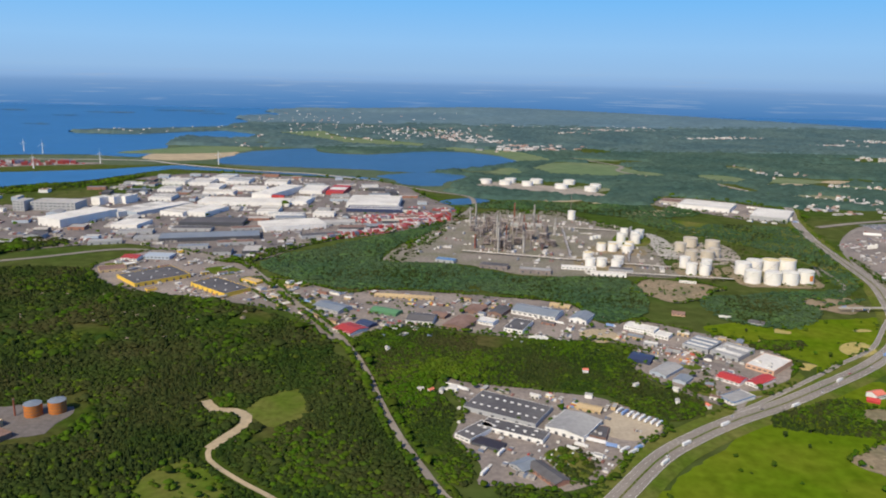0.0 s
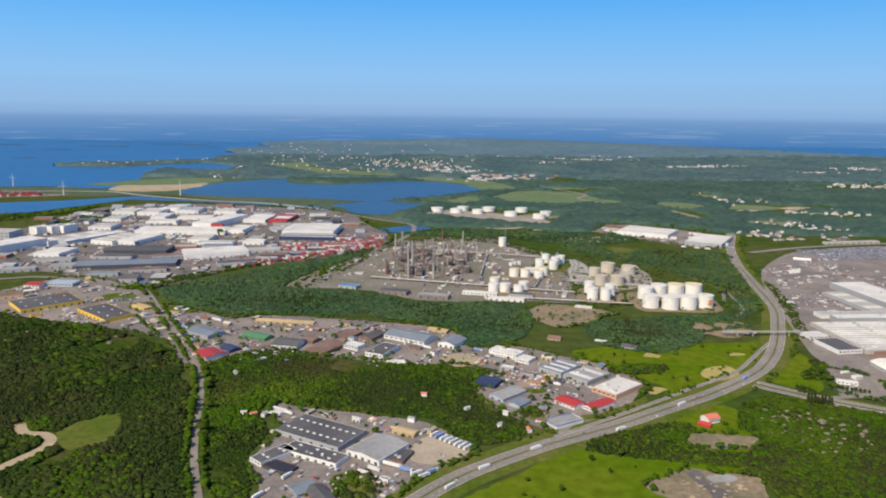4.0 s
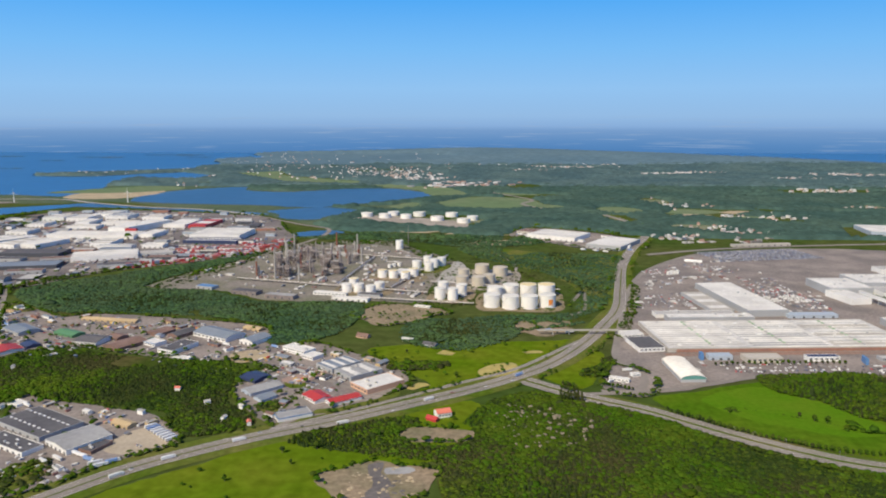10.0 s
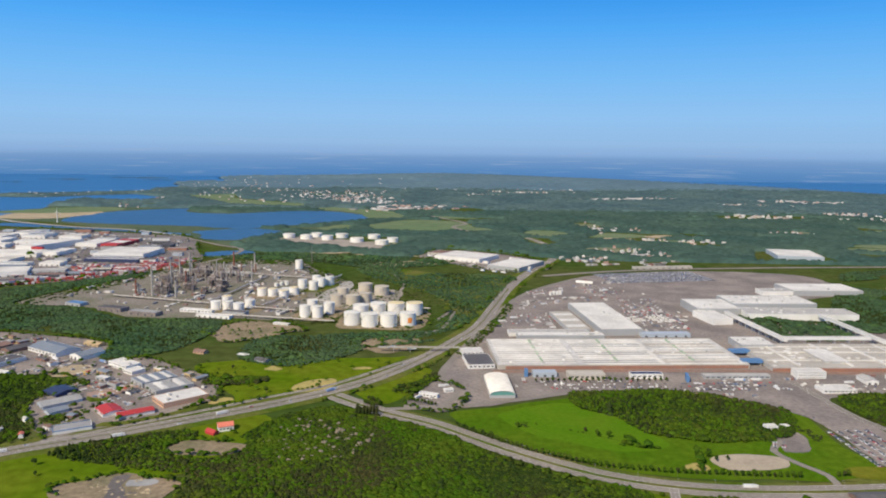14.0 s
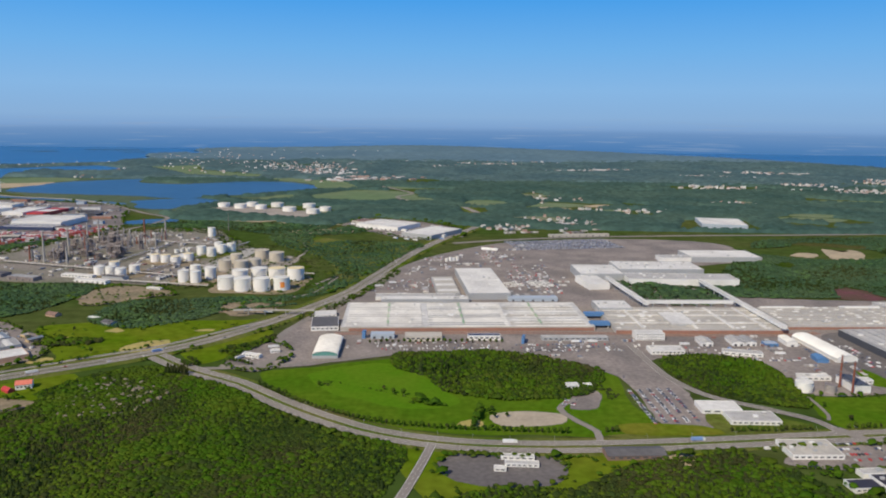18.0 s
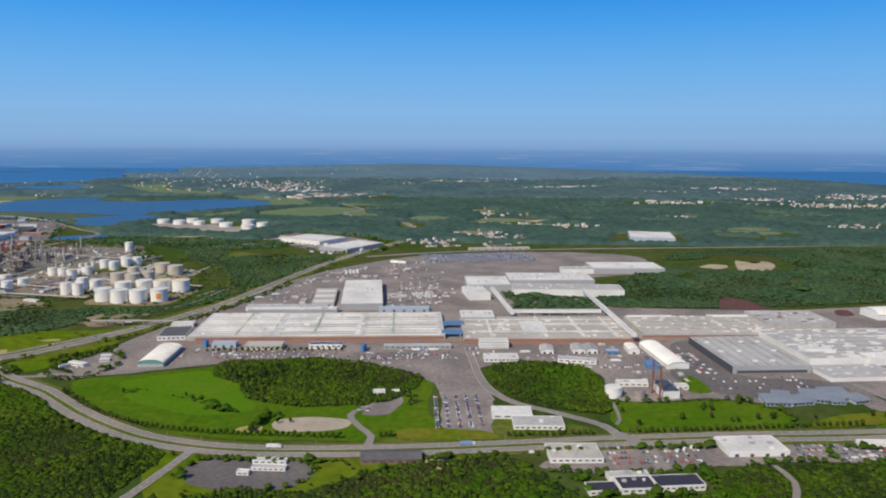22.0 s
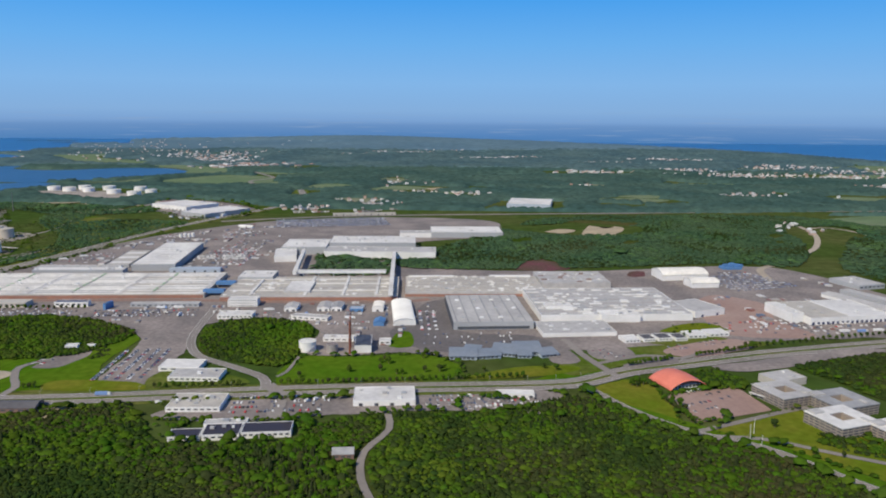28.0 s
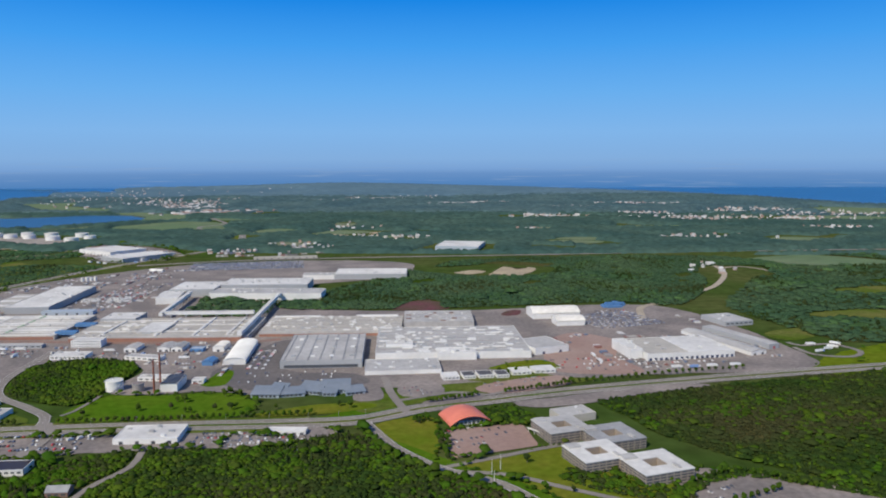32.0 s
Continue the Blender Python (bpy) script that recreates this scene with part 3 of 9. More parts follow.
def woods(name, label, area, seed, spacing=4.4, tall=5.5, holes=(), bright=0.25, spruce=0.25, dark=0.5, coarse=False, thin=0.04, floor=True, lines=(), plain=False, gap=-0.56):
    """A wood of uncountable trees: broadleaf and conifer crowns over a dark floor. plain: leaf colours with haze put
    in.
    """
    r = np.random.default_rng(seed)
    line = smooth_line(area, True, 15)
    (x0, y0), (x1, y1) = line.min(0), line.max(0)
    gx, gy = np.meshgrid(np.arange(x0, x1, spacing), np.arange(y0, y1, spacing))
    x, y = (gx + r.uniform(-0.5, 0.5, gx.shape) * spacing).ravel(), (gy + r.uniform(-0.5, 0.5, gy.shape) * spacing).ravel()
    keep = inside(line, x, y) & (r.random(len(x)) > thin)
    for h in holes:
        keep &= ~inside(smooth_line(h, True, 8), x, y)
    for pts, w in lines:
        q = smooth_line(pts, False, 4)
        for px, py in q:
            keep &= (x - px) ** 2 + (y - py) ** 2 > w * w
    x, y = x[keep], y[keep]
    field = np.array([noise.noise((a * 0.016, b * 0.016, seed * 3.7)) + 0.45 * noise.noise((a * 0.06, b * 0.06, seed * 1.3)) for a, b in zip(x, y)])
    field2 = np.array([noise.noise((a * 0.013, b * 0.013, 50 + seed)) for a, b in zip(x, y)])
    gaps = field2 + 0.35 * field > gap
    x, y, field, field2 = x[gaps], y[gaps], field[gaps], field2[gaps]
    size = np.exp(r.normal(-0.04, 0.3, len(x))) * (1 + 0.25 * field)
    rows = np.c_[x, y, height(x, y) - 0.5, size * spacing * 2.1, tall * (0.45 + 0.45 * size) * (1 + 0.35 * field) * r.uniform(0.85, 1.15, len(x)), r.uniform(0, 6.28, len(x))]
    pick = r.random(len(x))
    con = pick < np.clip(spruce + 0.9 * field2, 0, 0.85)
    tone = 0.55 * field + r.normal(0, 0.22, len(x))
    lev = np.digitize(tone, [np.quantile(tone, dark), np.quantile(tone, max(dark, 1 - bright))])
    out = thing(name, label, "woodland", 0, 0, kind="stuff")
    forms = SMALLCROWNS if coarse else CROWNS
    for tag, mat, sel in (("dark_crowns", LEAFHAZED if plain else LEAFDARK, ~con & (lev == 0)), ("crowns", LEAFHAZED if plain else LEAF, ~con & (lev == 1)), ("bright_crowns", LEAFHAZEDMID if plain else LEAFBRIGHT, ~con & (lev == 2))):
        if sel.any():
            ob = share(tag, scatter_mesh(tag, forms, rows[sel], mat, smooth=True), out)
            tagged(ob, kind="stuff")
    if con.any():
        q = rows[con].copy()
        q[:, 4] *= 1.3
        q[:, 3] *= 0.9
        tagged(share("conifers", scatter_mesh("conifers", SPRUCES, q, NEEDLE), out), kind="stuff")
    if floor:
        tagged(patch(name + "_floor", "shady brush and undergrowth between the trees", "ground", area, FLOOR, 0.14, 4.0, step=15.0))
    return out


# ---- the land ----
HWY = [(-40, 215), (60, 330), (103, 384), (145, 438), (181, 470), (218, 497), (262, 524), (311, 559), (370, 603), (420, 650), (449, 690), (475, 738), (502, 800), (530, 875), (550, 975), (578, 1125), (622, 1285), (675, 1430), (688, 1520), (690, 1620), (640, 1800)]
AVENUE = [(408, 622), (455, 585), (498, 560), (550, 517), (606, 481), (655, 466), (700, 463), (757, 467), (815, 475), (872, 485), (925, 494), (980, 502), (1036, 508), (1088, 514), (1124, 522), (1158, 545), (1208, 566), (1273, 592), (1375, 624), (1460, 648), (1620, 690)]
LANE = [(60, 330), (20, 370), (5, 390), (-6, 415), (-25, 462), (-42, 515), (-58, 572), (-78, 626), (-118, 700), (-175, 796), (-232, 896), (-275, 958)]
SOUTH = [(1124, 518), (1145, 480), (1163, 458), (1180, 443), (1209, 427), (1228, 405), (1244, 385), (1290, 340)]
SIDE = [(652, 465), (646, 430), (636, 385), (615, 330)]

ground_me = bpy.data.meshes.new("ground")
gb = bmesh.new()
bmesh.ops.create_grid(gb, x_segments=64, y_segments=64, size=0.5)
for v in gb.verts:
    v.co.x, v.co.y = 500 + v.co.x * 17000, 2800 + v.co.y * 15000
gb.to_mesh(ground_me)
gb.free()
ground_me.materials.append(LAND)
tagged(new("ground", ground_me), "green lowland with heath and rough grass", "ground", kind="structure")

# sea, inlets and lake
patch("sea_south", "deep blue sea inlet", "water", [(-6500, 500), (-2200, 900), (-1250, 1230), (-1000, 1400), (-880, 1480), (-800, 1580), (-690, 1800), (-640, 1900), (-700, 1905), (-800, 1825), (-1023, 1725), (-1500, 1600), (-3000, 1500), (-6500, 1300)], WATER, 0.15, 8, step=40)
COAST = [(-1219, 2075), (-1000, 2120), (-850, 2080), (-837, 2250), (-903, 2480), (-947, 2670), (-895, 2800), (-724, 2730), (-725, 2940), (-894, 3090), (-1014, 2982), (-1154, 2829), (-1366, 2829), (-1460, 2940), (-1400, 3060), (-1270, 3110), (-1120, 3210), (-980, 3330), (-900, 3560), (-980, 3760), (-1090, 4000), (-927, 4376), (-1105, 4719), (-874, 5238), (-596, 5500)]
SEA_WEST = [(-7000, 1500), (-2600, 1800), (-1500, 1960)] + COAST + [(-600, 6500), (-600, 10200), (-7000, 10200)]
SEA_NORTH = [(-630, 5500), (-100, 5650), (400, 5500), (800, 5150), (1250, 4950), (1800, 4400), (2250, 3850), (2700, 3050), (4000, 2500), (8500, 2000), (8500, 10200), (-630, 10200), (-630, 7000)]
patch("sea_west", "deep blue open sea along a ragged coast", "water", SEA_WEST, WATER, 0.15, 0, step=60)
patch("sea_north", "deep blue open sea", "water", SEA_NORTH, WATER, 0.15, 0, step=80)
patch("lake", "calm blue lake with reedy shores", "water", [(-600, 1990), (-600, 2240), (-545, 2340), (-420, 2430), (-374, 2308), (-229, 2270), (-68, 2390), (40, 2400), (140, 2340), (245, 2160), (90, 1990), (30, 1960), (-60, 1865), (-206, 1905), (-383, 1925)], LAKE, 0.18, 10, step=25)
patch("lake_shore", "rough green shore between port, lake and channel", "field", [(-1260, 1960), (-1000, 2110), (-850, 2075), (-837, 2250), (-903, 2480), (-900, 2780), (-724, 2730), (-500, 2620), (60, 2560), (330, 2300), (260, 1960), (120, 1700), (60, 1500), (-120, 1680), (-330, 1790), (-640, 1960), (-820, 1900)], HAZEDLAND, 0.06, 6, step=30)
patch("cove", "small blue cove of the lake", "water", [(-150, 1790), (-40, 1870), (60, 1815), (10, 1700), (-5, 1640), (-80, 1650), (-110, 1720)], LAKE, 0.18, 6)
patch("channel", "narrow blue channel beside the port", "water", [(-640, 1905), (-470, 1850), (-300, 1795), (-160, 1745), (-150, 1720), (-310, 1765), (-480, 1812), (-690, 1850)], LAKE, 0.17, 4)
patch("pond", "small pond beside the refinery", "water", [(0, 1440), (60, 1480), (95, 1450), (60, 1405), (10, 1400)], LAKE, 0.18, 3)
# the islets wear the farthest woods' colour, haze included
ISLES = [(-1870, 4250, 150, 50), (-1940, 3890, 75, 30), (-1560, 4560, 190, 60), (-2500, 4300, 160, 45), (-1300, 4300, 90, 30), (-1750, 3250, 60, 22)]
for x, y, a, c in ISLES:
    isle = patch("islet", "low rocky islet at sea, tinted by haze", "island", [(x - a, y), (x - a * 0.5, y + c * 0.5), (x - a * 0.1, y + c * 0.3), (x + a * 0.3, y + c), (x + a, y + c * 0.1), (x + a * 0.4, y - c), (x, y - c * 0.4), (x - a * 0.5, y - c * 0.7)], HAZEDFARTHEST, 1.5, c * 0.5, step=25)
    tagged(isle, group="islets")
patch("marsh", "sandy spit with dry grass", "ground", [(-830, 2062), (-837, 2240), (-760, 2330), (-679, 2350), (-610, 2230), (-640, 2060), (-740, 2020)], SAND, 0.22, 12)
patch("quay_grass", "green belt between inlet and port", "field", [(-843, 1409), (-743, 1610), (-584, 1655), (-548, 1560), (-669, 1400), (-774, 1300)], LAND, 0.22, 8)

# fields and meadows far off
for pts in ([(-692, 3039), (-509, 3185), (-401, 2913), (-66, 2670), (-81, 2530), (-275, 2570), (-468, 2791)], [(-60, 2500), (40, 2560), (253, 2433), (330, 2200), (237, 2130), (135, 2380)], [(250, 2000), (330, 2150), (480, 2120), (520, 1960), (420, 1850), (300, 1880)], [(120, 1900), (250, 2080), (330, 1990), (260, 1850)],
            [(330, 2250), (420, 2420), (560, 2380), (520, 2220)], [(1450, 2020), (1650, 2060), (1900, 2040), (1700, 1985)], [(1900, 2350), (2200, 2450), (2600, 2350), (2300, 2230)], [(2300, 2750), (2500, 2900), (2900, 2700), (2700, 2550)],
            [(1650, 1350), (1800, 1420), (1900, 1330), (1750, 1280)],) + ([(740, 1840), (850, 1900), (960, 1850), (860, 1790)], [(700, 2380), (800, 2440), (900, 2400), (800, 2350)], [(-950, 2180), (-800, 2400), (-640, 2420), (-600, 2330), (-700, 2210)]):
    tagged(patch("far_field", "pale green field among woods, tinted by haze", "field", pts, HAZEDGREEN, 0.25, 12, step=30), group="far fields")
for pts in ([(770, 1760), (850, 1800), (900, 1760), (820, 1730)], [(1213, 1157), (1232, 1150), (1257, 1135), (1268, 1170), (1293, 1218), (1282, 1250), (1262, 1225), (1240, 1250), (1230, 1210), (1222, 1180)], [(1164, 1180), (1185, 1205), (1206, 1200), (1196, 1165), (1180, 1175)], [(180, 1480), (230, 1520), (290, 1490), (240, 1450)], [(300, 1450), (350, 1480), (420, 1440), (350, 1410)], [(330, 1330), (400, 1380), (460, 1350), (400, 1310)],
            [(930, 1830), (990, 1870), (1040, 1840), (980, 1800)], [(560, 2010), (640, 2050), (660, 2000)]):
    tagged(patch("bare_ground", "bare sandy clearing", "ground", pts, SAND, 0.28, 8, step=20), group="clearings")

# meadows near the works
patch("meadow_field", "bright green meadow between wood and highway", "field", [(262, 700), (335, 728), (413, 735), (462, 745), (448, 690), (400, 636), (356, 590), (312, 566), (326, 608), (306, 638)], MEADOW, 0.16, 4)
patch("meadow_south", "bright green meadow below the highway", "field", [(60, 318), (130, 392), (189, 452), (246, 500), (300, 535), (345, 570), (372, 560), (350, 480), (310, 440), (262, 380), (200, 300)], MEADOW, 0.16, 5)
patch("oval_lawn", "smooth bright green lawn inside the bend of the avenue", "lawn", [(507, 582), (547, 604), (600, 628), (640, 640), (700, 642), (762, 622), (790, 598), (790, 545), (800, 500), (758, 482), (725, 482), (664, 480), (612, 495), (556, 530)], LAWN, 0.20, 2)
patch("mown_field", "freshly green mown field inside the oval lawn", "lawn", [(548, 588), (600, 618), (618, 606), (640, 584), (660, 552), (668, 532), (640, 520), (600, 530), (566, 552)], FIELD, 0.36, 3)
patch("lawn_corner", "grass corner beside the junction", "lawn", [(425, 648), (452, 688), (470, 715), (487, 700), (478, 660), (470, 630), (455, 606), (430, 622)], MEADOW, 0.16, 2)
patch("lawn_plant", "lawn with shrubs before the boiler house", "lawn", [(925, 562), (960, 566), (1000, 574), (1025, 572), (1045, 545), (1030, 522), (975, 515), (924, 508)], LAWN, 0.20, 2)
patch("verge_avenue", "mown grass verge along the avenue", "lawn", [(760, 485), (770, 500), (815, 502), (860, 496), (905, 506), (905, 497), (860, 489), (810, 481)], VERGE, 0.20, 1)
patch("verge_works", "grass verge with a row of trees", "lawn", [(925, 500), (1030, 514), (1085, 522), (1110, 540), (1150, 560), (1130, 532), (1086, 517), (1030, 511), (925, 497)], LAWN, 0.22, 1)
patch("lawn_dome", "lawn beside the domed hall", "lawn", [(1128, 508), (1154, 530), (1168, 526), (1174, 498), (1175, 466), (1167, 456), (1142, 478)], DRYLAWN, 0.20, 2)
patch("purple_heath", "purple-brown heath beyond the works", "ground", [(1100, 888), (1108, 925), (1120, 945), (1138, 958), (1150, 940), (1164, 918), (1156, 893)], HEATH, 0.5, 9)
patch("purple_heath", "purple-brown heath strip behind the trim hall", "ground", [(1224, 862), (1232, 889), (1247, 890), (1240, 862)], HEATH, 0.5, 2)
patch("lawn_office", "wide lawn before the office blocks", "lawn", [(1190, 450), (1215, 468), (1250, 483), (1262, 450), (1300, 435), (1310, 400), (1275, 380), (1240, 408), (1215, 432)], DRYLAWN, 0.20, 2)
patch("south_verge", "mown verge beside the road past the offices", "lawn", [(1150, 484), (1176, 462), (1196, 446), (1222, 428), (1240, 408), (1262, 380), (1250, 376), (1230, 398), (1212, 420), (1184, 440), (1162, 460), (1144, 482)], LAWN, 0.30, 1)
patch("lawn_island", "grass round the service yard", "lawn", [(632, 452), (660, 458), (735, 455), (800, 466), (830, 470), (838, 440), (760, 420), (700, 395), (655, 390)], MEADOW, 0.18, 3)
patch("lawn_north", "green field beyond the sheds", "lawn", [(1470, 660), (1560, 740), (1680, 760), (1750, 690), (1620, 640), (1530, 630)], MEADOW, 0.20, 4)
patch("lawn_hall", "lawn with trees by the assembly hall", "lawn", [(1180, 622), (1215, 640), (1250, 635), (1262, 612), (1215, 606)], VERGE, 0.45, 2)
patch("works_lawn", "strip of lawn beside the barrel hall", "lawn", [(988, 592), (991, 628), (1000, 632), (1005, 612), (1005, 592)], LAWN, 0.38, 1)
patch("verge_park", "grass between the pavilions and the road", "lawn", [(1112, 560), (1150, 590), (1180, 604), (1255, 622), (1290, 622), (1255, 600), (1190, 575), (1150, 553), (1120, 535)], VERGE, 0.40, 2)
patch("verge_lots", "mown grass between the pavilion lots", "lawn", [(1105, 545), (1118, 570), (1140, 580), (1130, 556)], VERGE, 0.42, 1)
patch("verge_gate", "grass along the gate road", "lawn", [(838, 500), (842, 530), (880, 525), (905, 508), (870, 495)], VERGE, 0.36, 1)
patch("lawn_visitor", "lawn before the visitor halls", "lawn", [(1046, 524), (1100, 533), (1128, 548), (1118, 556), (1082, 549), (1062, 538)], DRYLAWN, 0.52, 1)
patch("park_lot", "asphalt lot beside the visitor hall", "car park", [(1110, 562), (1110, 596), (1120, 602), (1130, 575), (1128, 562)], YARD, 0.54, 1)
patch("park_lot", "asphalt lot between the pavilions", "car park", [(1140, 597), (1166, 604), (1172, 577), (1144, 571)], YARD, 0.55, 1)
patch("park_lot", "asphalt lot with a row of small trees", "car park", [(1160, 560), (1196, 584), (1201, 567), (1166, 553)], YARD, 0.55, 1)
patch("park_lot", "reddish car park behind the avenue", "car park", [(1196, 594), (1216, 580), (1268, 607), (1264, 628), (1226, 616)], PAVERS, 0.55, 1)
patch("oval_lawn", "rounded dry lawn before the engine hall", "lawn", [(1207, 646), (1227, 667), (1250, 676), (1263, 663), (1262, 648), (1234, 645)], DRYLAWN, 0.5, 1)
patch("wood_lot", "asphalt lot at the edge of the wood", "car park", [(1044, 472), (1048, 491), (1067, 490), (1090, 483), (1105, 480), (1106, 466), (1094, 458), (1075, 466)], YARD, 0.5, 1)
patch("estate_goods_yard", "brick-red goods yard of the trading estate", "yard", [(201, 612), (226, 636), (237, 627), (217, 601)], PAVERS, 0.42, 1)
patch("estate_dirt", "bare tan earth yard of the trading estate", "yard", [(134, 678), (163, 691), (172, 665), (147, 653)], SAND, 0.42, 2)
patch("verge_carpark", "grass strip between car park and avenue", "lawn", [(776, 487), (774, 502), (795, 506), (830, 504), (842, 493), (812, 487)], DRYLAWN, 0.42, 1)
patch("dirt_lot", "bare brown earth lot beside the refinery", "ground", [(221, 835), (256, 880), (300, 872), (332, 850), (312, 822), (290, 800), (262, 788)], DIRT, 0.30, 9)
patch("dirt_lot_small", "bare trodden earth", "ground", [(400, 800), (440, 830), (470, 800), (450, 760), (415, 765)], DIRT, 0.30, 9)
patch("straw_patch", "dry straw-coloured patch in the meadow", "ground", [(372, 655), (398, 668), (405, 648), (385, 630), (368, 636)], STRAW, 0.24, 3)
for pts in ([(326, 690), (334, 700), (346, 697), (340, 687)], [(412, 700), (422, 708), (430, 704), (420, 696)], [(300, 660), (306, 668), (312, 664), (308, 656)], [(310, 600), (318, 610), (326, 606), (316, 594)]):
    tagged(patch("straw_patch", "dry straw-coloured patch in the meadow", "ground", pts, STRAW, 0.30, 4), group="straw patches")
patch("sand_patch", "tan sand patch on the lawn", "ground", [(666, 495), (676, 504), (684, 500), (682, 492)], STRAW, 0.30, 1)
patch("gravel_oval", "pale gravel field on the lawn", "ground", [(688, 512), (710, 521), (738, 518), (740, 505), (722, 496), (696, 495)], PALEGRAVEL, 0.30, 1)
patch("quarry", "pale gravel and earth dump", "ground", [(271, 437), (285, 450), (299, 462), (320, 458), (345, 450), (342, 434), (337, 420), (312, 400), (290, 412)], DIRT, 0.30, 4)
patch("quarry_mud", "dark wet mud in the gravel dump", "ground", [(300, 456), (309, 459), (311, 446), (317, 436), (316, 424), (322, 408), (312, 402), (304, 420), (306, 436)], DARKYARD, 0.36, 3)
patch("quarry_mud", "grey puddle in the gravel dump", "ground", [(312, 452), (326, 455), (331, 450), (322, 445), (314, 445)], GREYROOF, 0.38, 2)
patch("motel_dirt", "tan dug earth beside the low brown building", "ground", [(790, 450), (798, 459), (812, 458), (808, 444), (798, 442)], SAND, 0.32, 1.5)
patch("farm_patch", "bare patch beside the red house", "ground", [(314, 497), (320, 516), (342, 519), (366, 513), (362, 497), (338, 492)], DIRT, 0.30, 2)
patch("clearing", "green clearing in the wood", "field", [(-137, 499), (-111, 537), (-90, 492), (-112, 472)], VERGE, 0.24, 5)

# small far fields and clearings: centre, half width, half depth
FIELDS = [(328, 1639, 50, 40), (518, 1916, 58, 70), (702, 1862, 60, 80), (833, 2080, 38, 80), (966, 1735, 64, 30), (1386, 1640, 84, 42), (1365, 1960, 30, 50),
          (1966, 2580, 80, 70), (499, 2500, 70, 110), (804, 1572, 60, 45), (1431, 1712, 62, 34), (2031, 2605, 150, 90), (2452, 2624, 100, 120), (1914, 1713, 87, 45), (1240, 1840, 40, 25), (1560, 2350, 60, 30), (1150, 2220, 50, 30), (1700, 2860, 60, 40)]
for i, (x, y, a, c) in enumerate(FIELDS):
    tagged(patch("far_field", "dry pale field in the far woods, tinted by haze" if i % 3 == 0 else "pale green field among far woods, tinted by haze", "field", [(x - a, y - c * 0.2), (x - a * 0.4, y + c * 0.9), (x + a * 0.5, y + c * 0.7), (x + a, y + c * 0.1), (x + a * 0.3, y - c), (x - a * 0.6, y - c * 0.7)], HAZEDSTRAW if i % 3 == 0 else HAZEDGREEN, 0.25, 8, step=20), group="far fields")

patch("rough_tanks", "rough grass between tank farm and highway", "field", [(400, 1285), (470, 1245), (590, 1220), (573, 1140), (543, 1000), (518, 900), (500, 862), (482, 875), (497, 960), (470, 1060), (405, 1140), (340, 1230), (335, 1285)], VERGE, 0.2, 4)

# yards
patch("yard_port", "worn grey asphalt of the port estate", "yard", [(-980, 1150), (-640, 960), (-506, 1000), (-440, 1020), (-371, 985), (-290, 935), (-240, 930), (-179, 1045), (-70, 1135), (10, 1225), (30, 1340), (-30, 1480), (-110, 1660), (-310, 1740), (-560, 1770), (-690, 1660), (-720, 1500), (-900, 1400)], PORTYARD, 0.20, 5, step=20)
patch("yard_strip", "grey yards of the trading estate", "yard", [(-228, 834), (-185, 850), (-105, 800), (-75, 812), (8, 806), (136, 772), (162, 708), (202, 720), (249, 690), (292, 660), (312, 615), (299, 585), (235, 512), (211, 522), (168, 583), (168, 650), (119, 660), (45, 670), (-31, 690), (-91, 640), (-131, 697)], YARD, 0.20, 3)
patch("yard_yellow", "grey yard round the yellow halls", "yard", [(-428, 898), (-371, 990), (-249, 912), (-151, 741), (-208, 752), (-274, 768), (-345, 795), (-395, 835)], YARD, 0.20, 3)
patch("yard_depot", "grey lorry yard of the depot", "yard", [(3, 561), (30, 553), (74, 544), (128, 527), (164, 485), (129, 447), (112, 415), (77, 397), (48, 402), (27, 402), (28, 428), (11, 462), (20, 505)], YARD, 0.20, 2)
patch("yard_refinery", "grey gravelled ground of the refinery", "yard", [(-72, 948), (-55, 1040), (-20, 1180), (19, 1275), (110, 1345), (205, 1348), (255, 1270), (318, 1180), (330, 1120), (312, 1040), (300, 960), (298, 892), (233, 893), (113, 890), (16, 945)], REFGROUND, 0.20, 4)
patch("tank_grass", "rough grass round the tank farm", "field", [(298, 880), (360, 876), (470, 848), (492, 900), (490, 1005), (440, 1110), (400, 1170), (330, 1200), (310, 1130), (312, 1000)], LAND, 0.16, 4)
patch("tank_pad", "brown earth bund under the big tanks", "yard", [(366, 862), (400, 856), (462, 862), (468, 955), (430, 956), (370, 946)], DIRT, 0.24, 2)
patch("tank_pad", "gravel bund under the beige tanks", "yard", [(328, 970), (372, 962), (412, 990), (420, 1086), (350, 1096), (330, 1040)], GRAVEL, 0.24, 2)
patch("tank_pad", "brown earth bund under the tall white tanks", "yard", [(304, 894), (350, 896), (360, 960), (312, 966)], DIRT, 0.24, 2)
patch("product_bund", "brown earth bund under the product tanks", "yard", [(182, 926), (246, 920), (250, 972), (188, 992)], DIRT, 0.40, 1)
patch("product_bund", "brown earth bund under the cream tanks", "yard", [(214, 1020), (284, 1008), (286, 1058), (222, 1062)], DIRT, 0.40, 1)
patch("product_bund", "grassy bund under the northern tanks", "yard", [(258, 1078), (302, 1070), (322, 1130), (280, 1150)], VERGE, 0.40, 1)
patch("pipe_field", "pale gravel pipe field between the tanks", "yard", [(306, 1000), (330, 1000), (345, 1110), (330, 1160), (318, 1120)], CONCRETE, 0.32, 1)
